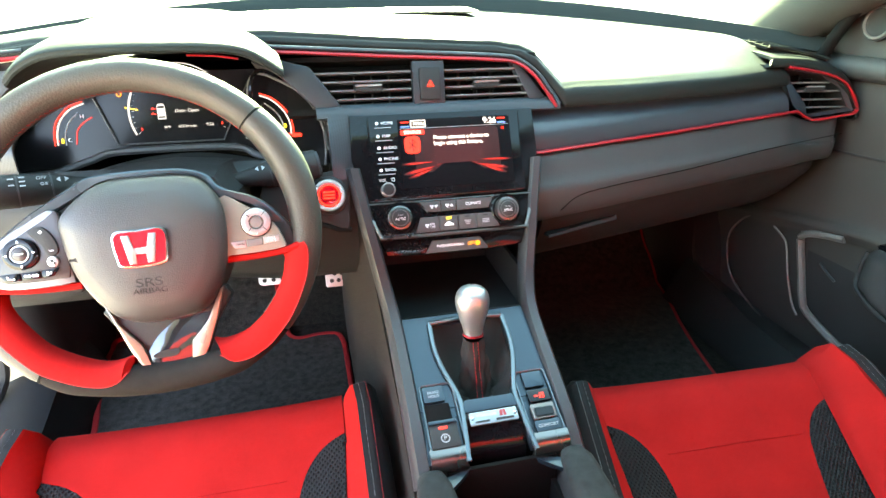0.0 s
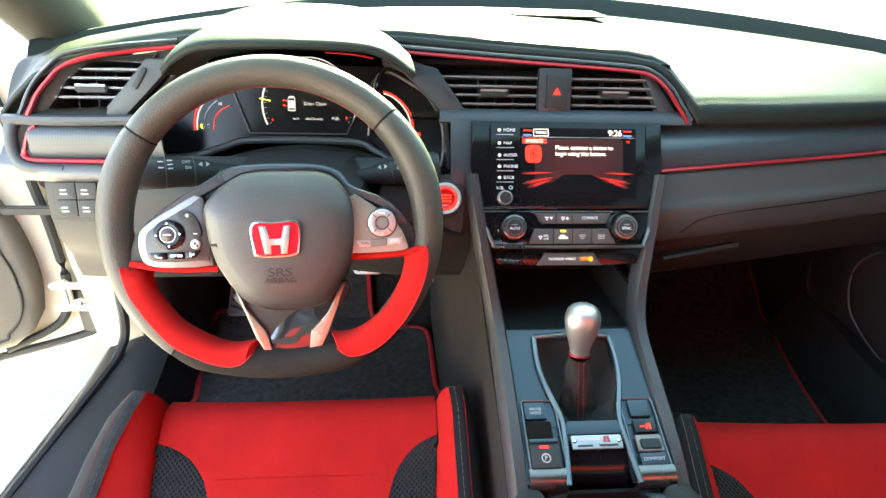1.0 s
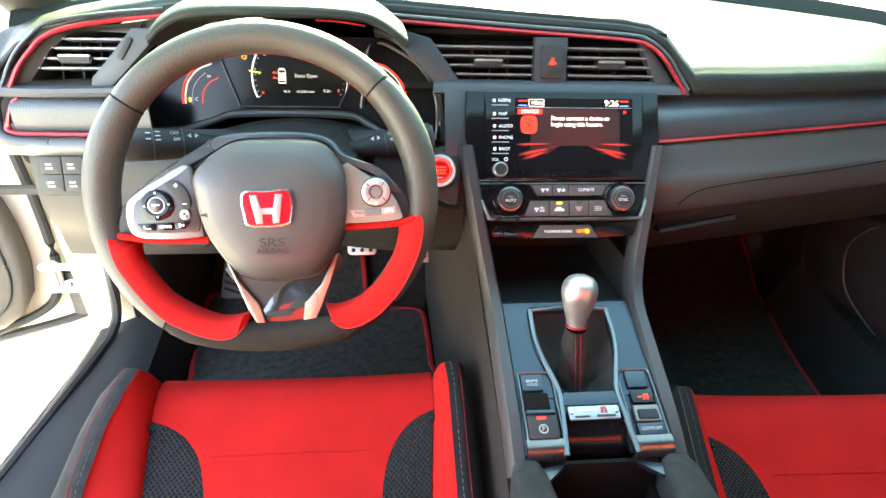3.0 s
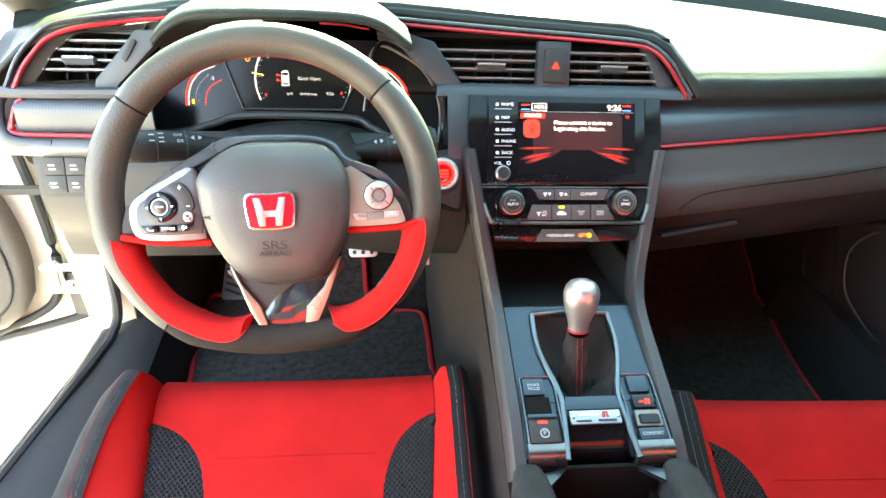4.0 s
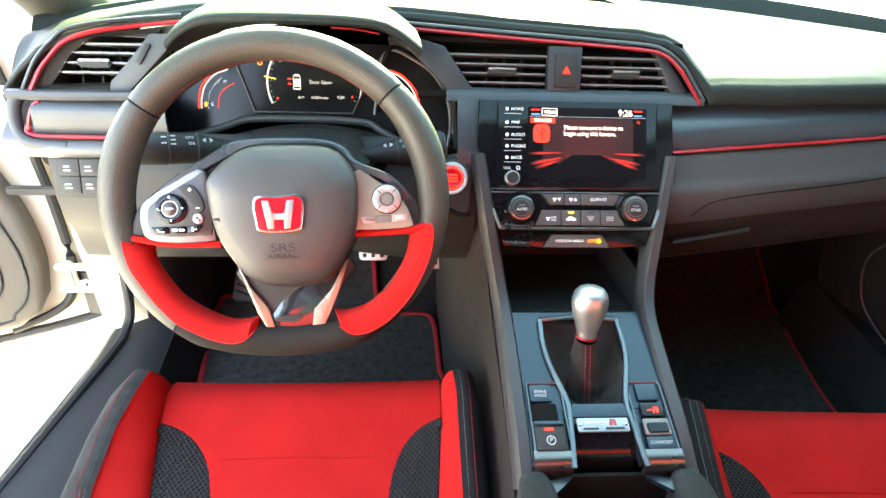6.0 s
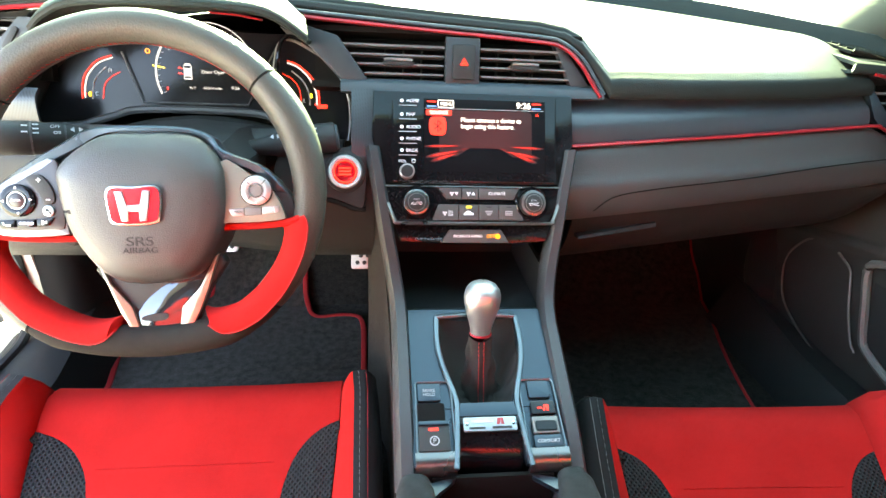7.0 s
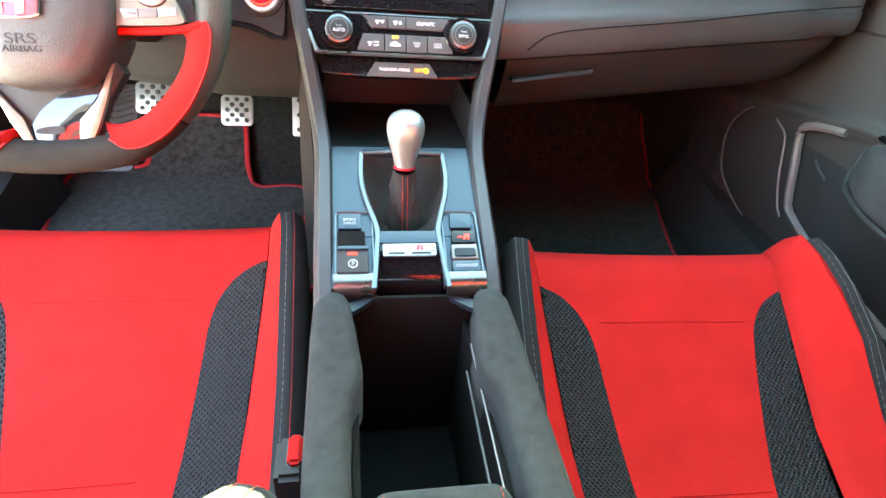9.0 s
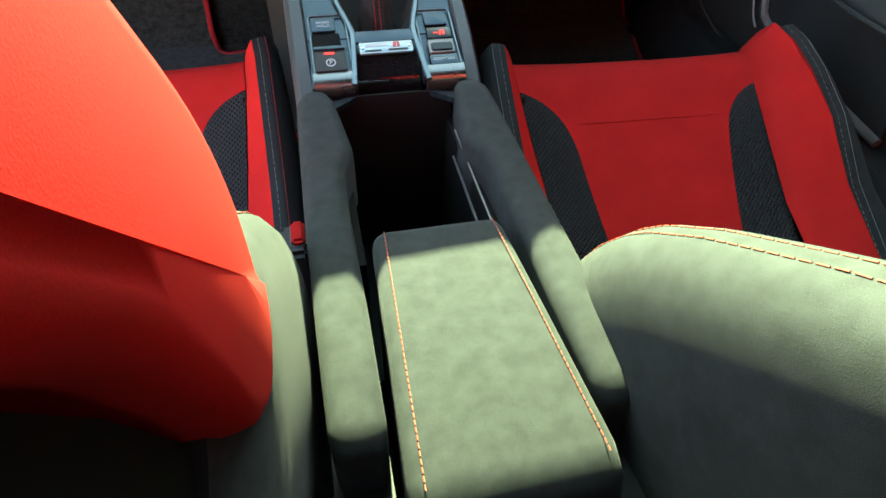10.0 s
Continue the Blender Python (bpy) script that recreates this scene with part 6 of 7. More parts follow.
part("key_mark", join(bm_plate(rrect(0.057, 0.0585, 0.0625, 0.0602, 0.0004), 0.0004, at(CF, 0, 0, 0.0036)), bm_plate([(0.063, 0.056), (0.0655, 0.056), (0.0675, 0.063), (0.0650, 0.063)], 0.0004, at(CF, 0, 0, 0.0036)), bm_plate([(0.0675, 0.056), (0.070, 0.056), (0.0705, 0.063), (0.0672, 0.063)], 0.0004, at(CF, 0, 0, 0.0036))), "lcdred", k)
k = key(0.048, 0.030, 0.078, 0.049, "trimlight", 0.004, "grey-edged rocker")
part("rocker", bm_box(0.0505, 0.0315, 0.001, 0.0755, 0.044, 0.006, CF, 0.0015), "gloss", k)
k = key(0.047, 0.014, 0.079, 0.028, "panel")
words("key_text", "COMFORT", at(CF, 0.063, 0.021, 0.0036), 0.0054, "grey", k, align="CENTER")

# gear lever
gear = thing("gear_lever", "gear lever with a teardrop aluminium knob and suede boot", "gear lever", (0, 0.387, 0.60))
base = CF @ Vector((0.0, 0.088, 0.002))
ax = (Vector((0, 0.392, 0.612)) - Vector((0, 0.402, 0.679))).normalized() * -1
GM = Matrix.Translation((0.0, 0.3925, 0.614)) @ ax.to_track_quat("Z", "Y").to_matrix().to_4x4()
part("knob", bm_dial(0, 0, [(0.0120, 0.0), (0.0125, 0.002), (0.0128, 0.006), (0.0145, 0.013), (0.0178, 0.024), (0.0206, 0.034), (0.0221, 0.043), (0.0221, 0.050), (0.0203, 0.0570), (0.0162, 0.0625), (0.0095, 0.0660), (0.0005, 0.0673)], GM, 36), "knob", gear, "brushed aluminium teardrop knob")
part("collar", bm_dial(0, 0, [(0.0130, -0.002), (0.0138, -0.0005), (0.0130, 0.001)], GM), "redtrim", gear, "red collar")
for k in range(3):
    for y in (0.0045, -0.0045):
        part("shift_mark", bm_plate(rrect(-0.0085 + 0.0065 * k, y - 0.0016, -0.0065 + 0.0065 * k, y + 0.0016, 0.0004), 0.0003, GM @ Matrix.Translation((0, -0.002, 0.0664 - 0.002 * abs(k - 1)))), "rubber", gear)
    part("shift_mark", bm_plate(rrect(-0.0078 + 0.0065 * k, -0.0025, -0.0072 + 0.0065 * k, 0.0025, 0.0002), 0.0003, GM @ Matrix.Translation((0, -0.002, 0.0664 - 0.002 * abs(k - 1)))), "rubber", gear)
foot = soft([(-0.031, 0.071), (0.031, 0.071), (0.046, 0.120), (0.049, 0.184), (-0.049, 0.184), (-0.046, 0.120)], 10)
low, neck = Vector((0, 0.3700, 0.5420)), GM @ Vector((0, 0, -0.001))
stations = [(1.0, 0.0, 0.0), (0.95, 0.0, 0.10), (0.84, 0.0, 0.30), (0.68, 0.0, 0.55), (0.50, 0.0, 0.75), (0.32, 0.0, 0.90), (0.17, 0.0, 1.0), (0.07, 0.02, 1.0)] + [(0.0, u, 1.0) for u in span(0.08, 1, 16)]
rings = []
for k, u, g in stations:
    ringp = []
    for x, y in foot:
        a = math.atan2(y - 0.122, x)
        f = CF @ Vector((x, y, -0.001 - 0.030 * (1 - k)))
        c = low.lerp(neck, u)
        r = 0.0140 + 0.0085 * (1 - u) ** 1.6
        p = f * k + (c + Vector((1, 0, 0)) * r * math.cos(a) + cm_y * r * 0.9 * math.sin(a)) * (1 - k)
        fold = (0.0042 * math.sin(4 * a + 0.8) + 0.0026 * math.sin(9 * a + 2.0)) * g * (1 - u) if u < 0.05 else (0.0016 * math.sin(4 * a + 0.8 + 3 * u) + 0.0013 * math.sin(3 * a + 17 * u) + 0.0010 * math.sin(7 * a - 9 * u)) * math.sin(math.pi * min(1.0, 0.25 + 0.75 * u)) ** 0.7
        out = (p - c) - cm_z * (p - c).dot(cm_z)
        ringp.append(p + out.normalized() * fold)
    rings.append(ringp)
boot = part("boot", bm_loft(rings, True, False), "bootsuede", gear, "black suede boot with red stitching")
for dx in (-0.0032, 0.0032):
    line = [min(rg, key=lambda p: p.y + abs(p.x - dx * (1 + 0.8 * max(0.0, 1 - i / 8))) * 0.8) for i, rg in enumerate(rings[4:])]
    line = [Vector((dx, p.y - 0.0008, p.z + 0.0005)) for p in line]
    for a, b in zip(line, line[1:]):
        n = max(1, round((b - a).length / 0.0045))
        for q in range(n):
            part("boot_stitch", bm_tube([a.lerp(b, (q + 0.12) / n), a.lerp(b, (q + 0.82) / n)], 0.00045, 5), "redthread", boot)

# bin, side pads and armrest
rest = thing("armrest", "black suede centre armrest lid with orange-red stitching", "armrest", (0, -0.08, 0.4))


def padded(name, secs, material, parent, label="", n=5):
    """A padded body from rounded-rectangle sections: rows of y, x0, x1, z0, z1, r."""
    rings = [[(p[0], y, p[1]) for p in rrect(x0, z0, x1, z1, r, n)] for y, x0, x1, z0, z1, r in secs]
    return part(name, bm_loft(rings), material, parent, label)


padded("lid", [(0.037, -0.036, 0.036, 0.498, 0.510, 0.005), (0.0355, -0.043, 0.043, 0.495, 0.516, 0.008), (0.031, -0.0495, 0.0495, 0.492, 0.523, 0.010), (0.025, -0.0530, 0.0530, 0.491, 0.5285, 0.012), (0.018, -0.055, 0.055, 0.490, 0.5305, 0.013), (-0.08, -0.058, 0.058, 0.488, 0.534, 0.013), (-0.175, -0.062, 0.062, 0.488, 0.534, 0.013), (-0.192, -0.061, 0.061, 0.489, 0.528, 0.012), (-0.202, -0.057, 0.057, 0.492, 0.515, 0.008)], "suede", rest)
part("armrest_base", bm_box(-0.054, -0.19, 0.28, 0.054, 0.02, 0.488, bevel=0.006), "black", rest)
for s in (-1, 1):
    for i in range(44):
        y0 = 0.022 - i * 0.0047
        w = 0.0445 + 0.008 * (0.02 - y0) / 0.2
        part("lid_stitch", bm_tube([(s * w, y0, 0.5325 + min(0.0020, (0.02 - y0) * 0.03)), (s * w, y0 - 0.0033, 0.5325 + min(0.0020, (0.023 - y0) * 0.03))], 0.0005, 5), "orangethread", rest)
for s in (-1, 1):
    secs = []
    for y, xi, xo, z in ((0.262, 0.078, 0.094, 0.526), (0.256, 0.070, 0.101, 0.533), (0.24, 0.066, 0.105, 0.536), (0.20, 0.061, 0.106, 0.535), (0.158, 0.056, 0.106, 0.533), (0.143, 0.056, 0.106, 0.532), (0.118, 0.066, 0.106, 0.531), (0.08, 0.068, 0.106, 0.530), (-0.05, 0.066, 0.104, 0.528), (-0.13, 0.066, 0.102, 0.526), (-0.145, 0.068, 0.100, 0.520), (-0.150, 0.072, 0.097, 0.512)):
        a, b = sorted((s * xi, s * xo))
        secs.append((y, a, b, z - 0.075, z, 0.012))
    pad = thing("console_side_pad", "black suede knee pad along the console", "side pad", (s * 0.085, 0.05, 0.45))
    padded("pad", secs, "suede", pad)
    part("pad_base", bm_box(min(s * 0.066, s * 0.104), -0.20, 0.27, max(s * 0.066, s * 0.104), 0.255, 0.470), "plastic", pad)
box = thing("cup_bin", "deep dark console bin with satin slide rails", "storage bin", (0, 0.14, 0.3))
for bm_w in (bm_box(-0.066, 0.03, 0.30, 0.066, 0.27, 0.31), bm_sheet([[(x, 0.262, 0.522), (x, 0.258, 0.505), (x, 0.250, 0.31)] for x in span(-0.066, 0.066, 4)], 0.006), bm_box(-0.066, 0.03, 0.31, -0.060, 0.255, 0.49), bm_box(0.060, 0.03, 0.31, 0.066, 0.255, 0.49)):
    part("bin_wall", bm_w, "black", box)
for s in (-1, 1):
    part("bin_shoulder", bm_loft([[(s * 0.038, 0.259, z), (s * 0.074, 0.250, z), (s * 0.074, 0.228, z), (s * 0.052, 0.246, z)] for z in (0.517, 0.523)]), "panel", box)
part("slide_rail", bm_tube([(0.058, 0.20, 0.505), (0.056, 0.035, 0.500)], 0.0009, 6), "trimlight", box)
part("slide_rail", bm_tube([(0.052, 0.18, 0.485), (0.050, 0.035, 0.480)], 0.0014, 6), "trim", box)

# ---- seats ----
def seat(cx, yf, label, turn=0.0, high=0.0):
    """A sports seat: a red cushion with mesh inserts, raised bolsters and a reclined, winged backrest."""
    st = thing("sports_seat", label, "car seat", (cx, yf - 0.3, FLOOR), "front seats")
    zb = 0.455

    def top(x, y):
        """The cushion's height at x from its middle and y behind its front edge."""
        front = 0.014 * math.exp(-y / 0.010) + 0.004 * math.exp(-y / 0.05)
        slope = 0.012 - mix([(0.05, 0.0), (0.1, 0.0317), (0.15, 0.061), (0.2, 0.089), (0.25, 0.114), (0.3, 0.135), (0.35, 0.149), (0.42, 0.157), (0.6, 0.159)], y)[0]
        side = 0.018 * (abs(x) / 0.2) ** 2.5
        return zb - front + slope * 1.0 + side * min(1, y / 0.1 + 0.2)

    ys = [0.0, 0.004, 0.012, 0.025, 0.045, 0.07, 0.088, 0.0885, 0.0895, 0.091, 0.093, 0.096, 0.10, 0.106, 0.115, 0.125, 0.135, 0.147, 0.16, 0.175, 0.19, 0.22, 0.26, 0.30, 0.35, 0.40, 0.45, 0.50]

    def m_out(y, sd):
        """The outer edge of the mesh insert, y behind the front edge; the door's side lies further in."""
        if sd * cx > 0:
            return (0.010 if cx < 0 else 0.0) + mix([(0, 0.182 if cx < 0 else 0.190), (0.083, 0.176), (0.126, 0.172), (0.2, 0.163), (0.263, 0.153), (0.304, 0.146), (0.36, 0.142), (0.5, 0.135)], y)[0]
        return mix([(0, 0.194), (0.083, 0.194), (0.17, 0.187), (0.29, 0.178), (0.5, 0.168)], y)[0]

    def m_in(y, sd):
        if y < 0.088:
            return m_out(y, sd)
        t = min(1.0, (y - 0.088) / 0.075)
        if sd * cx > 0:
            return m_out(0.088, sd) - (0.078 if cx < 0 else 0.069) * math.sqrt(1 - (1 - t) ** 2) - 0.22 * max(0.0, y - 0.15)
        return m_out(0.088, sd) - 0.068 * math.sqrt(1 - (1 - t) ** 2) - 0.085 * max(0.0, y - 0.14)

    def P(x, y, dz=0.0):
        return (cx + x, yf - y, top(x, y) + dz)

    rows = []
    for y in ys:
        rows.append([P(x, y) for x in span(-m_in(y, -1), m_in(y, 1), 14)])
    rows.insert(0, [(cx + x, yf - 0.004, 0.36) for x in span(-0.196, 0.196, 14)])
    rows.insert(1, [(cx + x, yf + 0.002, 0.40) for x in span(-0.196, 0.196, 14)])
    part("centre_panel", bm_sheet(rows, 0.02), "red", st, "red suede centre panel")
    part("cushion_seam", bm_tube([P(x, 0.120 + 0.004 * (x / 0.13) ** 2, 0.0004) for x in span(-0.112 if cx > 0 else -0.106, 0.106 if cx > 0 else 0.112, 12)], 0.0007, 5), "red", st)
    part("cushion_seam", bm_tube([P(x, 0.318, 0.0004) for x in span(-0.066, 0.066, 10)], 0.0010, 5), "red", st)
    for s in (-1, 1):
        mrows = [[P(s * (m_in(y, s) + (m_out(y, s) - m_in(y, s)) * t), y, 0.002 * math.sin(math.pi * t)) for t in span(0, 1, 5)] for y in ys if y >= 0.088]
        part("mesh_insert", bm_sheet(mrows, 0.012), "mesh", st, "black hexagonal mesh insert")
        rr, rb = [], []
        for y in [0.0, 0.006, 0.016, 0.03, 0.05, 0.08, 0.12, 0.18, 0.26, 0.36, 0.46, 0.52]:
            out = s * cx > 0
            h = mix([(0, 0.012), (0.006, 0.020), (0.016, 0.028), (0.03, 0.036), (0.05, 0.044), (0.08, 0.050), (0.16, 0.047), (0.22, 0.034), (0.30, 0.012), (0.40, 0.004)] if out else [(0, 0.010), (0.006, 0.018), (0.016, 0.026), (0.03, 0.033), (0.05, 0.038), (0.08, 0.041), (0.3, 0.041), (0.5, 0.06)], y)[0]
            e = max(0.0, 1 - y / 0.06)
            base = top(0.18, max(y, 0.02)) - (0.055 if out else 0.035) * e * e
            x0 = m_out(y, s)
            xr = mix([(0, 0.198), (0.07, 0.205), (0.12, 0.222), (0.16, 0.231), (0.22, 0.231), (0.32, 0.222), (0.5, 0.215)] if out else [(0, 0.204), (0.07, 0.214), (0.5, 0.221)], y)[0]
            xo = mix([(0, 0.215), (0.03, 0.228), (0.06, 0.240), (0.1, 0.257), (0.15, 0.268), (0.19, 0.275), (0.5, 0.277)] if out else [(0, 0.232), (0.06, 0.245), (0.135, 0.252), (0.5, 0.257)], y)[0]
            rr.append(curve([(cx + s * x0, yf - y, base - 0.004), (cx + s * (x0 + (0.18 if out else 0.3) * (xr - x0)), yf - y, base + (0.30 if out else 0.45) * h), (cx + s * (xr - 0.004), yf - y, base + 0.85 * h), (cx + s * xr, yf - y, base + h)], 4))
            rb.append(curve([(cx + s * xr, yf - y, base + h), (cx + s * (xr + 0.016), yf - y, base + h + 0.002), (cx + s * (xo - 0.003), yf - y, base + h * 0.75), (cx + s * xo, yf - y, base + h * 0.2), (cx + s * (xo - 0.004), yf - y, min(0.36, base - 0.02)), (cx + s * (xo - 0.02), yf - y, min(0.30, base - 0.05))], 4))
        part("bolster_face", bm_sheet(rr, 0.012), "red", st, "red inner face of the bolster")
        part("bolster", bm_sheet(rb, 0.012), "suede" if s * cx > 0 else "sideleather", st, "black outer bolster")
        crest = [Vector(q[1]) + Vector((s * 0.004, 0, 0.0006)) for q in rb]
        for a, b in zip(crest, crest[1:]):
            n = max(1, round((b - a).length / 0.009))
            for q in range(n):
                part("bolster_stitch", bm_tube([a.lerp(b, (q + 0.15) / n), a.lerp(b, (q + 0.80) / n)], 0.0006, 4), "greythread", st)
        part("bolster_stitch", bm_tube([Vector(q[4]) + Vector((s * 0.002, 0, 0.001)) for q in rb[1:]], 0.0003, 5), "greythread" if cx > 0 else "redpipe", st)
        # front corner
        part("bolster_front", bm_sheet([[Vector(p) for p in rr[0]] + [Vector(p) for p in rb[0][1:]], [(p[0], yf + 0.004, max(0.30, p[2] - 0.03)) for p in rr[0]] + [(p[0], yf + 0.002, max(0.30, p[2] - 0.04)) for p in rb[0][1:]], [(p[0], yf, 0.30) for p in rr[0]] + [(p[0], yf, 0.30) for p in rb[0][1:]]], 0.0), "suede", st)
    part("seat_base", bm_loft([[(cx - 0.215, y, FLOOR - 0.01), (cx + 0.215, y, FLOOR - 0.01), (cx + 0.215, y, z), (cx - 0.215, y, z)] for y, z in ((yf - 0.02, 0.38), (yf - 0.12, 0.35), (yf - 0.30, 0.284), (yf - 0.50, 0.278))]), "plastic", st)
    # backrest
    yb, zb2 = yf - 0.4955, 0.40
    bx = cx - (0.020 if high else -0.006)
    a = radians(40)
    up, fw = Vector((0, -math.sin(a), math.cos(a))), Vector((0, math.cos(a), math.sin(a)))

    def B(x, s, f):
        return Vector((bx + x, yb, zb2)) + up * s + fw * f

    def wing_height(s):
        """How far the wing stands forward, along the backrest."""
        return mix([(-0.02, 0.050), (0.02, 0.092), (0.055, 0.107), (0.09, 0.114), (0.13, 0.116), (0.16, 0.114), (0.215, 0.103), (0.26, 0.090), (0.30, 0.078), (0.36, 0.056), (0.45, 0.03)], s)[0]

    ss = span(-0.09, 0.66, 22)
    # out of view; black rather than red to limit bounced red light
    part("back_panel", bm_sheet([[B(x, s, 0.012 * (abs(x) / 0.15) ** 2 + 0.006 * math.sin(8 * s)) for x in span(-0.150, 0.150, 10)] for s in ss if s < 0.36], 0.02), "suede", st, "unseen backrest panel in black suede, to cut red bounce")
    for sd in (-1, 1):
        part("back_mesh", bm_sheet([[B(sd * x, s, 0.012 + 0.5 * (x - 0.15)) for x in span(0.150, 0.196, 4)] for s in ss if s < 0.36], 0.015), "mesh", st, "black mesh insert")
        rings = []
        for s in span(-0.02, 0.335 + 1.2 * high, 22):
            h = wing_height(s)
            q = 0.0 if high else 0.016 * max(0.0, (s - 0.275) / 0.06) ** 1.5
            rings.append([B(sd * (x - (q if x > 0.23 else 0.0)), s, f) for x, f in ((0.188, -0.02), (0.190, 0.02), (0.193, h * 0.62), (0.197, h * 0.86), (0.203, h * 0.965), (0.212, h), (0.224, h * 0.99), (0.236, h * 0.945), (0.2445, h * 0.865), (0.2495, h * 0.75), (0.252, h * 0.60), (0.2525, h * 0.4), (0.2525, 0.0), (0.246, -0.08), (0.20, -0.10))])
        part("wing", bm_loft(rings), "suede", st, "black suede side wing with orange-red twin stitching")
        for dx, k in ((0.2170, 0.9965), (0.2300, 0.970)):
            for i in range(35):
                s = 0.03 + i * 0.0085
                h = wing_height(s)
                part("wing_stitch", bm_tube([B(sd * dx, s, h * k + 0.0004), B(sd * dx, s + 0.0065, wing_height(s + 0.0065) * k + 0.0003)], 0.0005, 5), "orangethread", st)
    # red shoulder section, black behind, and head section
    SECT = [(0.600, 0.060), (0.600, 0.085), (0.585, 0.103), (0.54, 0.107), (0.433, 0.106), (0.385, 0.1045), (0.355, 0.0990), (0.330, 0.0895), (0.311, 0.0775), (0.291, 0.0595), (0.276, 0.034), (0.282, 0.014), (0.30, 0.004), (0.328, 0.004), (0.36, 0.017), (0.392, 0.028), (0.423, 0.035), (0.50, 0.037), (0.58, 0.040)]
    sc = [(p.x, p.y) for p in curve([(u, v, 0) for u, v in SECT], 3, True)]
    cs, cf = 0.44, 0.062
    rings = []
    edge = [(0.2545, 0.110), (0.2542, 0.060), (0.2535, 0.012), (0.2525, 0.008), (0.2490, 0.0030), (0.2430, 0.0008), (0.2350, 0.0), (0.215, 0.0), (0.195, 0.0), (0.175, 0.0), (0.150, 0.0), (0.110, 0.0), (0.05, 0.0)]

    def dent(x):
        """How far the middle of the shoulders lies behind their sides."""
        return mix([(0.0, 0.050), (0.11, 0.042), (0.14, 0.031), (0.16, 0.020), (0.18, 0.009), (0.20, 0.002), (0.215, 0.0), (0.26, 0.0)], abs(x))[0]

    for x, k in [(-x, k) for x, k in edge] + edge[::-1]:
        rings.append([B(x, high + u + (cs - u) * min(1.0, k * 6), v - math.copysign(min(k, abs(v - 0.055)), v - 0.055) - dent(x) * max(0.0, v / 0.106)) for u, v in sc])
    part("shoulder_section", bm_loft(rings), "red", st, "red suede shoulder section with stitched edges", sharp=85)
    # unseen black sheet, added so the red shoulders bounce less light
    part("bounce_guard", bm_sheet([[B(x, high + u, 0.1085 - dent(x)) for x in span(-0.150, 0.150, 8)] for u in span(0.40, 0.59, 6)], 0.003), "suede", st, "unseen black suede front, added to cut red bounce")
    part("shoulder_back", bm_loft([[B(x, high + s, f) for s, f in ((0.27, -0.09), (0.285, 0.012), (0.32, 0.000), (0.392, 0.024), (0.423, 0.031), (0.59, 0.036), (0.60, -0.09))] for x in (-0.232, 0.232)]), "black", st, "black rear of the shoulder section")
    for dx in (0.2280, 0.2190):
        for sd in (-1, 1):
            for i in range(14):
                q = [B(sd * (0.228 - 0.0075 * i - d), high + (0.398 if dx > 0.225 else 0.408), 0.1052 + (0.0002 if dx < 0.225 else 0.0) - 0.99 * dent(0.228 - 0.0075 * i - d)) for d in (0.0, 0.0055)]
                part("shoulder_stitch", bm_tube(q, 0.0006, 5), "orangethread", st)
            for i in range(30):
                u = 0.41 + i * 0.0085
                part("shoulder_stitch", bm_tube([B(sd * dx, high + u, 0.1064), B(sd * dx, high + u + 0.006, 0.1064)], 0.0006, 5), "orangethread", st)
    rings = []
    for s, w in ((0.60, 0.13), (0.66, 0.125), (0.72, 0.115), (0.75, 0.10), (0.765, 0.07)):
        rings.append([B(x, s, f) for x, f in ((-w, -0.07), (-w, 0.0), (-w * 0.8, 0.03), (0, 0.03), (w * 0.8, 0.03), (w, 0.0), (w, -0.07))])
    part("head_section", bm_loft(rings), "suede", st, "black head section")
    part("back_shell", bm_loft([[B(x, s, f) for x, f in ((-w, -0.03), (-w, -0.10), (0, -0.12), (w, -0.10), (w, -0.03))] for s, w in ((-0.05, 0.22), (0.3, 0.235), (0.46, 0.21))]), "plastic", st)
    st.rotation_euler.z = radians(turn)
    st.location = Vector((cx, yf, FLOOR)) + Matrix.Rotation(radians(turn), 3, "Z") @ Vector((0, -0.3, 0))
    return st


seat(-0.370, 0.503, "driver's sports seat in red suede with black mesh and suede")
seat(0.384, 0.425, "passenger's sports seat in red suede with black mesh and suede", -2.4, 0.085)

# seat belt buckle
bk = thing("belt_buckle", "black seat belt buckle with a red release button", "seat belt buckle", (-0.115, 0.18, 0.30))
part("stem", bm_loft([[(-0.122 + dx, 0.11 + t * 0.02 + dy, 0.28 + 0.14 * t) for dx, dy in ((-0.012, -0.03), (0.008, -0.03), (0.008, 0.02), (-0.012, 0.02))] for t in (0, 1)]), "rubber", bk)
part("buckle", bm_box(-0.138, 0.096, 0.39, -0.110, 0.143, 0.450, bevel=0.005), "rubber", bk)
part("button_rim", bm_box(-0.1275, 0.106, 0.444, -0.1110, 0.1405, 0.4535, bevel=0.003), "trim", bk, "pale grey rim")
part("release_button", bm_box(-0.1260, 0.1075, 0.448, -0.1125, 0.139, 0.4575, bevel=0.003), "red", bk, "red release button")

# ---- mats and pedals ----
def mat_edge(pts, z):
    return bm_tube([(x, y, z + dz) for x, y, dz in pts], 0.0065, 8, True, 0.8)


dm = thing("floor_mat", "black carpet floor mat with red piping", "floor mat", (-0.4, 0.85, FLOOR))
Z = FLOOR - 0.010


def lift(y):
    return max(0.0, (y - 1.0)) * 0.66


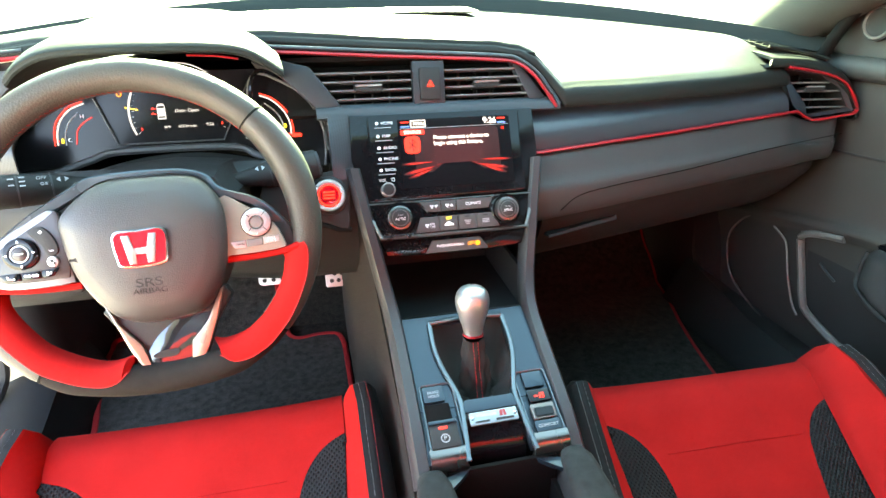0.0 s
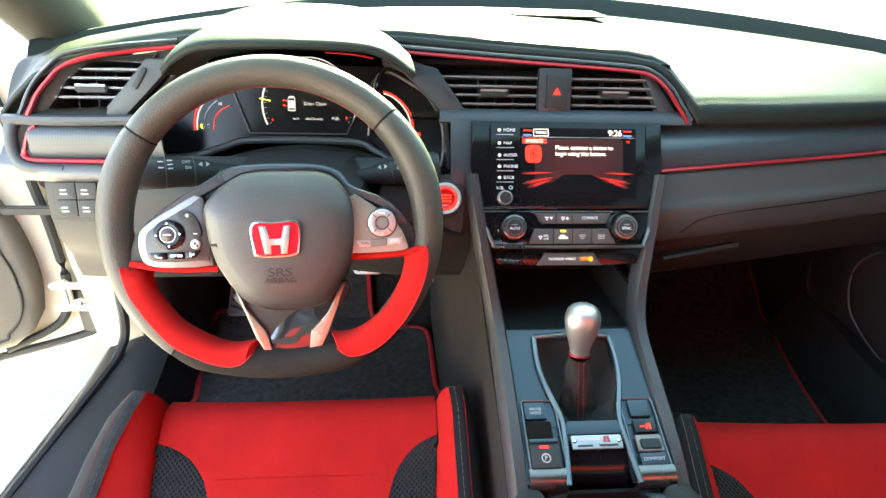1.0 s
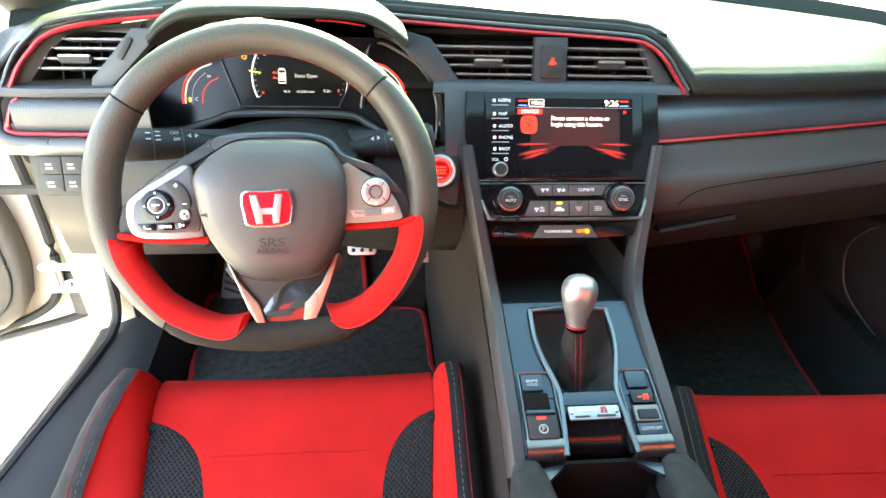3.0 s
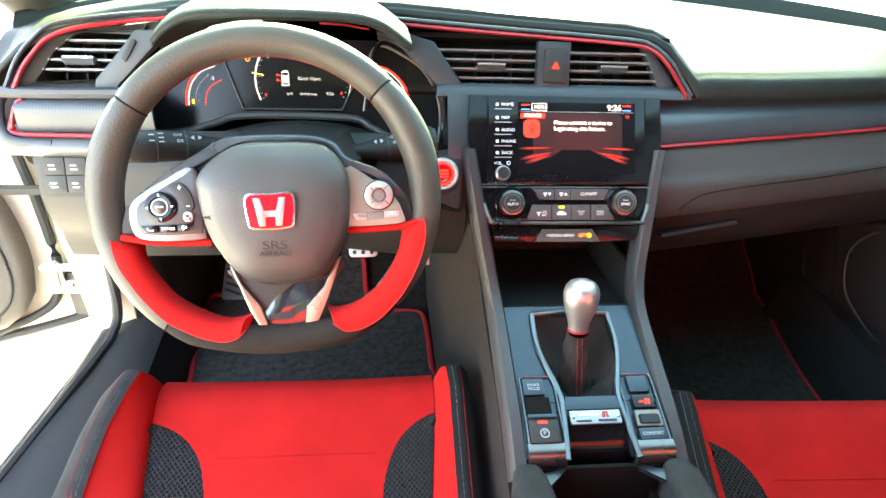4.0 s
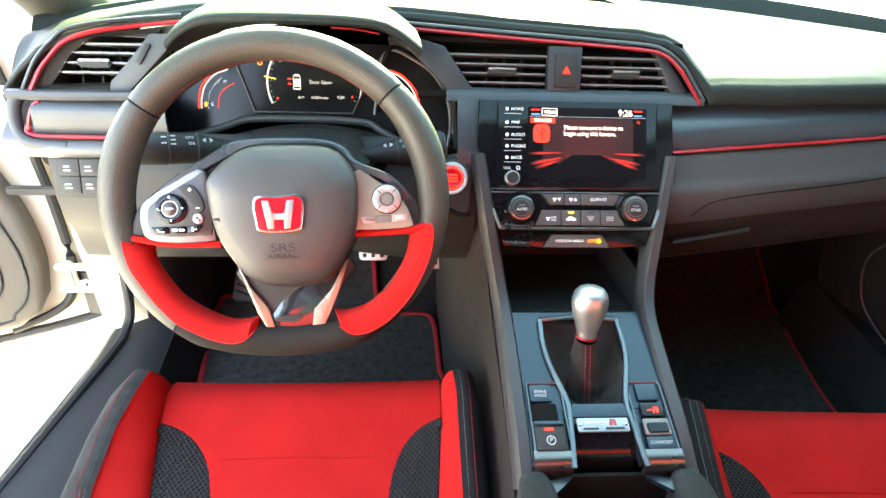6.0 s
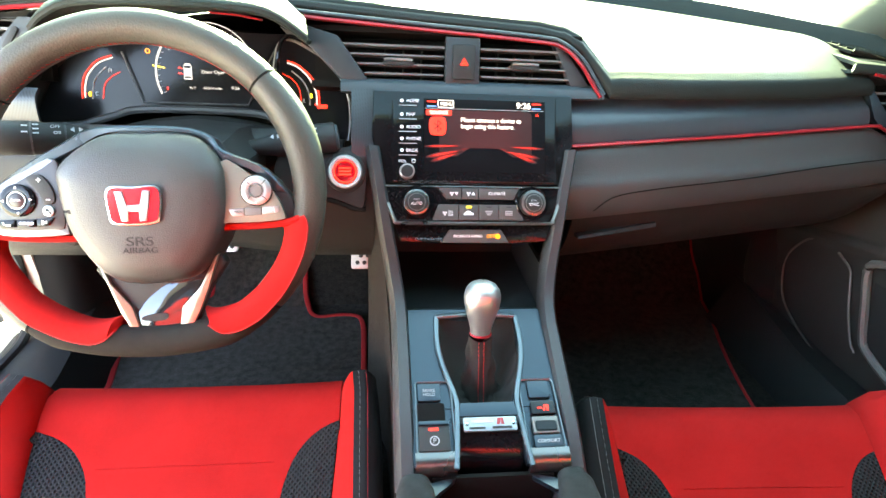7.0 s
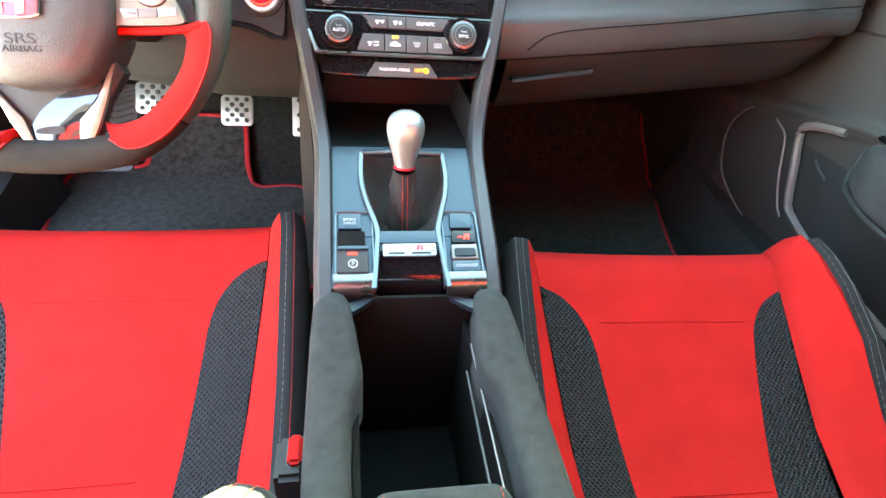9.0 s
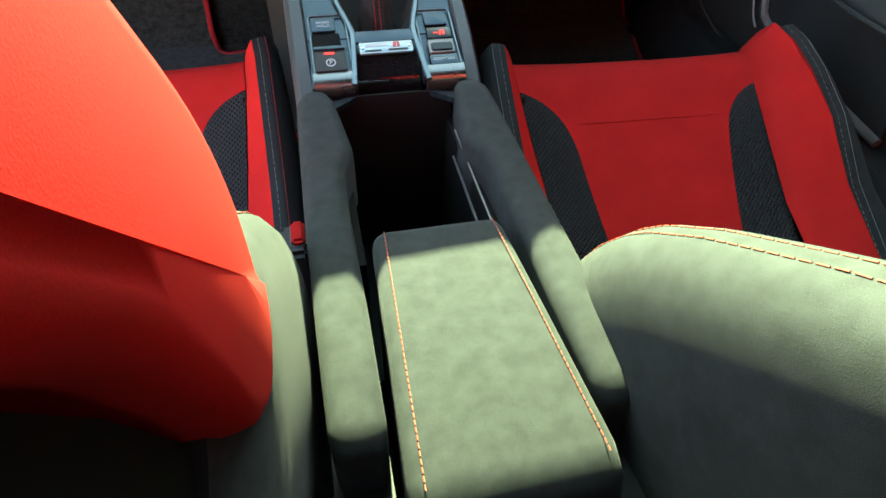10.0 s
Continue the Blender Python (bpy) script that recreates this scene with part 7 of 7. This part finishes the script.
outline = [(-0.152, 0.55), (-0.155, 0.74), (-0.158, 0.86), (-0.163, 0.925), (-0.178, 0.952), (-0.22, 0.957), (-0.263, 0.950), (-0.284, 0.968), (-0.294, 1.00), (-0.303, 1.03), (-0.308, 1.08), (-0.316, 1.122), (-0.335, 1.138), (-0.49, 1.142), (-0.525, 1.128), (-0.534, 1.10), (-0.523, 1.045), (-0.533, 1.022), (-0.60, 1.018), (-0.665, 1.020), (-0.680, 1.00), (-0.675, 0.93), (-0.650, 0.80), (-0.632, 0.72), (-0.60, 0.55)]
oc = [(p.x, p.y) for p in curve([(x, y, 0) for x, y in outline], 3, True)]
bm = bmesh.new()
bm.faces.new([bm.verts.new((x, y, 0)) for x, y in oc])
for y in (1.0, 1.03):
    bmesh.ops.bisect_plane(bm, geom=bm.verts[:] + bm.edges[:] + bm.faces[:], plane_co=(0, y, 0), plane_no=(0, 1, 0))
for v in bm.verts:
    v.co.z = Z + lift(v.co.y)
bmesh.ops.triangulate(bm, faces=bm.faces)
bmesh.ops.recalc_face_normals(bm, faces=bm.faces)
r = bmesh.ops.extrude_face_region(bm, geom=bm.faces[:])
bmesh.ops.translate(bm, vec=(0, 0, 0.008), verts=[v for v in r["geom"] if isinstance(v, bmesh.types.BMVert)])
bmesh.ops.recalc_face_normals(bm, faces=bm.faces)
part("mat_carpet", bm, "matcarpet", dm, smooth=False)
part("mat_piping", mat_edge([(x, y, lift(y) + 0.006) for x, y in oc], Z), "redpipe", dm, "red cloth piping")
pm = thing("floor_mat", "black carpet floor mat with red piping", "floor mat", (0.4, 0.85, FLOOR))
part("mat_carpet", bm_sheet([[(0.17 + (mix([(0.52, 0.585), (0.66, 0.612), (0.79, 0.648), (0.91, 0.690), (1.04, 0.722), (1.19, 0.750)], y)[0] - 0.17) * t, y, Z + 0.008 + lift(y)) for t in span(0, 1, 4)] for y in span(0.5, 1.20, 14)], 0.007), "matcarpet", pm)
part("mat_piping", bm_tube([(x, y, Z + 0.010 + lift(y)) for x, y in [(p.x, p.y) for p in curve([(0.585, 0.52, 0), (0.612, 0.66, 0), (0.648, 0.79, 0), (0.690, 0.91, 0), (0.722, 1.04, 0), (0.730, 1.12, 0), (0.750, 1.19, 0)], 6)]], 0.0065, 8), "redpipe", pm, "red cloth piping")


def pedal(name, x, y, z, w, h, holes, label, tilt=35, arm=True):
    """A drilled metal pedal with rubber studs on a hanging arm."""
    p = thing(name, label, "pedal", (x, y, z))
    m = plane_at((x, y, z), tilt)
    part("pad", bm_plate(rrect(-w / 2, -h / 2, w / 2, h / 2, 0.010) if arm else rrect(-w / 2, -h / 2, w / 2, h / 2, 0.006), 0.008, m, 0.002), "pedal", p, "bright drilled metal pad")
    for i, j in holes:
        part("stud", bm_dial(i * w, j * h, [(0.0050, 0), (0.0050, 0.0012), (0.0035, 0.0018)], at(m, 0, 0, 0.0078), 12), "rubber", p)
    if arm:
        part("arm", bm_tube([m @ Vector((0, 0, -0.002)), m @ Vector((0.004, h * 0.7, -0.01)), m @ Vector((0.006, 0.2, 0.02))], 0.007, 8), "silver", p)
    return p


grid4 = [(i * 0.30, j * 0.34) for j in (-1, 0, 1) for i in (-1, 0, 1)] + [(-0.15, -0.17), (0.15, -0.17), (-0.15, 0.17), (0.15, 0.17)]
pedal("clutch_pedal", -0.468, 0.995, 0.462, 0.068, 0.066, grid4, "drilled metal clutch pedal with rubber studs")
pedal("brake_pedal", -0.303, 0.995, 0.440, 0.066, 0.066, grid4, "drilled metal brake pedal with rubber studs")
pedal("accelerator_pedal", -0.158, 1.010, 0.443, 0.060, 0.125, [(i * 0.26 + (0.13 if j % 2 else 0), (j - 3) * 0.13) for j in range(7) for i in (-1, 0, 1)], "drilled metal accelerator pedal", arm=False)
fr = thing("foot_rest", "ribbed grey rubber foot rest", "foot rest", (-0.605, 1.08, 0.29))
FM = plane_at((-0.600, 1.085, 0.345), 50)
part("rest_plate", bm_plate(rrect(-0.05, -0.10, 0.05, 0.12, 0.01), 0.02, at(FM, 0, 0, -0.01), 0.004), "trimlight", fr)
for k in range(12):
    for s in (-1, 1):
        part("rest_rib", bm_tube([FM @ Vector((s * 0.002, -0.09 + k * 0.017, 0.0105)), FM @ Vector((s * 0.042, -0.075 + k * 0.017, 0.0105))], 0.003, 5), "trim", fr)

# ---- doors ----
pd = thing("passenger_door", "closed passenger door with dark grey trim and a door pull", "door", (0.76, 0.3, 0.4))
rows = []
for y in span(0.86, -0.40, 30):
    b = 0.008 * math.cos((y - 0.3) * 2.2)
    r = mix([(-0.4, 0.660), (0.20, 0.650), (0.476, 0.633), (0.545, 0.624), (0.66, 0.603), (0.787, 0.579), (0.86, 0.562)], y)[0]
    rows.append(curve([(0.785, y, 0.34), (0.764, y, 0.36), (0.756 - 0.5 * b, y, 0.46), (0.750 - b, y, r - 0.035), (0.742 - b, y, r - 0.010), (0.738 - b, y, r), (0.742 - b, y, r + 0.010), (0.754 - b, y, r + 0.030), (0.758 - b, y, 0.755), (0.757 - b, y, 0.88), (0.785, y, 0.93)], 4))
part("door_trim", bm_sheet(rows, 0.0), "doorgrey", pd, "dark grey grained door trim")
part("trim_groove", bm_tube([(0.7505, y, z) for y, z in ((0.80, 0.742), (0.587, 0.757), (0.40, 0.768), (-0.4, 0.79))], 0.0025, 6), "rubber", pd)
part("door_skin", bm_box(0.80, -0.40, 0.22, 0.86, 1.0, 0.92, bevel=0.02), "cream", pd)
padded("armrest", [(0.478, 0.730, 0.745, 0.565, 0.605, 0.007), (0.465, 0.712, 0.75, 0.548, 0.624, 0.018), (0.42, 0.692, 0.75, 0.537, 0.638, 0.02), (0.3, 0.678, 0.75, 0.53, 0.648, 0.02), (0.0, 0.674, 0.75, 0.53, 0.652, 0.02), (-0.38, 0.674, 0.75, 0.53, 0.652, 0.02)], "pad", pd, "padded door armrest")
part("armrest_edge", bm_tube(curve([(0.734, 0.482, 0.612), (0.724, 0.478, 0.562), (0.704, 0.445, 0.547), (0.682, 0.37, 0.540), (0.674, 0.2, 0.537), (0.672, -0.3, 0.537)], 5), 0.004, 8), "plastic", pd, "dark lower edge of the armrest")
part("pull_frame", bm_tube(curve([(0.737, 0.530, 0.614), (0.736, 0.565, 0.607), (0.734, 0.602, 0.596), (0.734, 0.615, 0.578), (0.738, 0.598, 0.52), (0.742, 0.580, 0.462), (0.744, 0.566, 0.442), (0.744, 0.52, 0.424), (0.744, 0.443, 0.406), (0.744, 0.25, 0.375)], 6), 0.0075, 8), "trimlight", pd, "satin grey frame round the door pull")
WELL = Matrix.Translation((0.7475, 0, 0)) @ Matrix(((0, 0, -1, 0), (1, 0, 0, 0), (0, 1, 0, 0), (0, 0, 0, 1)))
part("pull_well", bm_plate([(0.30, 0.612), (0.53, 0.610), (0.598, 0.592), (0.608, 0.576), (0.578, 0.462), (0.560, 0.446), (0.44, 0.412), (0.25, 0.38)], 0.002, WELL, 0.0), "plastic", pd, "dark pocket behind the door pull")
part("pull_lip", bm_tube([(0.743, 0.568, 0.548), (0.740, 0.550, 0.540), (0.742, 0.528, 0.528)], 0.0025, 6), "trim", pd)
part("window_switch", bm_box(0.690, 0.36, 0.642, 0.722, 0.44, 0.650, bevel=0.003), "gloss", pd)
part("switch_mark", bm_box(0.702, 0.395, 0.6502, 0.712, 0.400, 0.6512), "white", pd)
part("speaker_edge", bm_tube(curve([(0.7405, 0.735, 0.586), (0.7395, 0.775, 0.560), (0.740, 0.805, 0.510), (0.742, 0.798, 0.455), (0.745, 0.770, 0.410), (0.748, 0.70, 0.375), (0.750, 0.60, 0.345)], 6), 0.0022, 6), "trimlight", pd, "thin raised edge of the speaker cover")
part("speaker_edge", bm_tube(curve([(0.740, 0.690, 0.575), (0.739, 0.655, 0.560), (0.739, 0.643, 0.540), (0.741, 0.626, 0.490), (0.744, 0.602, 0.440), (0.746, 0.585, 0.420)], 6), 0.0022, 6), "trimlight", pd, "thin raised edge of the speaker cover")
TW = Matrix.Translation((0.745, 0.598, 0.974)) @ Matrix.Rotation(radians(-90), 4, "Y")
part("tweeter", bm_dial(0, 0, [(0.030, 0), (0.029, 0.006), (0.024, 0.007), (0.020, 0.004), (0.005, 0.003)], TW, 28), "plastic", pd, "small round door speaker")
part("tweeter_ring", bm_hoop(0, 0, 0.022, 0.0265, 0.008, TW), "trimlight", pd)
# pane added with a dark tint to hold daylight off the passenger's side
part("window_glass", bm_sheet([[(0.778 - 0.16 * t, y, 0.92 + 0.38 * t) for t in span(0, 1, 4)] for y in (0.72, 0.3, -0.1, -0.42)], 0.0), "sideglass", pd, "closed side window, tint darkened to cut daylight")
part("mirror_patch", bm_loft([[(x, y, z) for y, z in ((0.76, 0.90), (0.48, 0.90), (0.48, 1.14), (0.66, 1.05), (0.72, 0.99))] for x in (0.750, 0.775)]), "doorgrey", pd)
part("belt_rail", bm_tube(curve([(0.752, 0.70, 0.905), (0.746, 0.60, 0.900), (0.746, 0.2, 0.905), (0.75, -0.4, 0.915)], 4), 0.020, 10), "doorgrey", pd)
part("frame_seal", bm_tube(curve([(0.728, 0.700, 0.872), (0.724, 0.688, 0.892), (0.720, 0.670, 0.914), (0.718, 0.643, 0.964), (0.714, 0.603, 1.012), (0.690, 0.50, 1.085), (0.65, 0.25, 1.205)], 6), 0.0105, 10), "black", pd, "black rubber door seal")

# the driver's door, wide open
part("kick_panel", bm_loft([[(p.x, p.y, z) for p in curve([(0.770, 0.80, 0), (0.745, 0.87, 0), (0.738, 0.98, 0), (0.742, 1.15, 0), (0.745, 1.40, 0)], 4)] + [(0.785, 1.40, z), (0.785, 0.80, z)] for z in (0.25, 0.42, 0.60, 0.80)]), "plastic", pd, "dark kick panel")
part("kick_ridge", bm_tube(curve([(0.752, 0.925, 0.62), (0.748, 0.925, 0.55), (0.746, 0.915, 0.43), (0.746, 0.876, 0.378), (0.748, 0.797, 0.352), (0.752, 0.70, 0.335)], 5), 0.008, 8), "doorgrey", pd)
dd = thing("driver_door", "open white driver's door with dark trim", "door", (-0.88, 0.85, 0.33))
DR = Matrix.Translation((-0.885, 0.86, 0.0)) @ Matrix.Rotation(radians(-64), 4, "Z")
# the door's own axes: x away from its trim, -y along it from the hinge


def door_at(y, z, x=0.0):
    return DR @ Vector((-x, -y, z))


part("door_frame", bm_loft([[door_at(y, 0.345 + k, 0.0), door_at(y, 0.335 + k, 0.10), door_at(y, 0.62, 0.13), door_at(y, 0.93, 0.09), door_at(y, 0.955, 0.0)] for y, k in ((-0.035, 0.03), (-0.02, 0.0), (0.5, 0.0), (1.05, 0.0))]), "cream", dd, "white painted door frame")
inner = curve([(0.062, 0.0, 0.42), (0.050, 0.0, 0.50), (0.058, 0.0, 0.60), (0.085, 0.0, 0.70), (0.10, 0.0, 0.85)], 5)
rings = []
for x, g in ((-0.001, 0.0), (-0.022, 0.003), (-0.034, 0.008), (-0.040, 0.016), (-0.042, 0.024)):
    ring_p = [door_at(q.x + g, q.z, x) for q in inner]
    ring_p += [door_at(1.0, 0.90, x), door_at(1.0, 0.365 + g, x), door_at(0.5, 0.355 + g, x), door_at(0.20, 0.352 + g, x), door_at(0.12, 0.362 + g, x), door_at(0.085, 0.385 + g, x)]
    rings.append(ring_p)
part("door_trim", bm_loft(rings), "doorlit", dd, "rounded dark grey door trim in a daylit tone")
part("trim_groove", bm_tube(curve([door_at(y, z, -0.0425) for y, z in ((0.10, 0.60), (0.085, 0.52), (0.090, 0.45), (0.12, 0.405), (0.18, 0.385), (0.6, 0.39))], 6), 0.003, 6), "rubber", dd)
part("trim_groove", bm_tube(curve([door_at(y, z, -0.0425) for y, z in ((0.15, 0.62), (0.125, 0.54), (0.125, 0.47), (0.15, 0.435), (0.2, 0.42), (0.6, 0.425))], 6), 0.003, 6), "rubber", dd)
part("door_seal", bm_tube(curve([door_at(y, z, -0.012) for y, z in ((0.050, 0.92), (0.030, 0.80), (0.020, 0.68), (0.014, 0.60), (0.013, 0.47), (0.030, 0.405), (0.065, 0.375), (0.14, 0.352))], 5), 0.0085, 8), "rubber", dd, "black rubber door seal")
part("lower_flange", bm_tube(curve([door_at(y, z, 0.0) for y, z in ((-0.030, 0.45), (-0.031, 0.38), (-0.018, 0.348), (0.09, 0.335), (0.30, 0.330), (1.0, 0.330))], 5), 0.012, 8, flat=0.8), "doorgrey", dd, "brown-grey rubber flange along the lower edge")
pil = thing("hinge_pillar", "white painted hinge pillar with a black door check", "pillar", (-0.80, 0.85, 0.3), kind="structure")
part("pillar_body", bm_loft([[(-0.735, y0, z), (-0.80, y0 - 0.015, z), (-0.85, y0 + 0.03, z), (-0.87, 1.25, z), (-0.72, 1.25, z)] for z, y0 in ((0.26, 0.80), (0.36, 0.795), (0.55, 0.775), (0.92, 0.775), (0.95, 0.78))]), "cream", pil)
# thin upright brown-grey plate under the lower hinge
part("pillar_plate", bm_box(-0.896, 0.852, 0.345, -0.842, 0.862, 0.452, bevel=0.004), "doorgrey", pil, "brown-grey plate below the hinge")
part("check_strap", bm_box(-0.93, 0.785, 0.640, -0.80, 0.797, 0.656, bevel=0.003), "rubber", pil, "black door check strap")
for z in (0.475, 0.80):
    hg = part("hinge", join(bm_box(-0.885, 0.775, z - 0.030, -0.800, 0.790, z - 0.016, bevel=0.004), bm_box(-0.885, 0.775, z + 0.018, -0.815, 0.790, z + 0.030, bevel=0.004), bm_box(-0.868, 0.778, z - 0.030, -0.852, 0.794, z + 0.034, bevel=0.005)), "cream", pil, "painted steel hinge")
    part("hinge_bolt", bm_dial(0, 0, [(0.008, 0), (0.008, 0.006), (0.005, 0.008)], Matrix.Translation((-0.826, 0.765, z)) @ Matrix.Rotation(radians(90), 4, "X"), 10), "chrome", hg)
# unseen panel that closes a gap where light leaked under the dashboard
single("footwell_light_block", bm_box(-0.80, 0.80, 0.74, -0.775, 1.40, 0.92), "plastic", "unseen dark panel above the kick panel, added to block light", "wall")
part("kick_panel", bm_sheet([curve([(-0.742, 0.79, z), (-0.705, 0.83, z), (-0.695, 0.95, z), (-0.69, 1.40, z)], 4) for z in span(0.27, 0.75, 4)], 0.01), "plastic", pil, "dark kick panel")
part("opening_seal", bm_tube(curve([(-0.792, -0.39, 0.350), (-0.788, 0.20, 0.354), (-0.780, 0.50, 0.358), (-0.768, 0.68, 0.368), (-0.762, 0.735, 0.382), (-0.758, 0.765, 0.42), (-0.755, 0.772, 0.55), (-0.752, 0.765, 0.72)], 6), 0.009, 8), "rubber", pil)

# outside, through the glass
hoodo = thing("bonnet", "white car bonnet beyond the windscreen", "bonnet", (0, 1.7, 0.9))
part("bonnet_panel", bm_sheet([[(x, y, 0.965 - 0.06 * (y - 1.2) - 0.09 * (x / 0.75) ** 2) for x in span(-0.75, 0.75, 8)] for y in span(1.22, 2.2, 6)], 0.01), "cream", hoodo)
part("cowl", bm_sheet([[(x, y, 0.955 - 0.09 * (x / 0.75) ** 2) for x in span(-0.75, 0.75, 8)] for y in (1.0, 1.24)], 0.01), "rubber", hoodo)
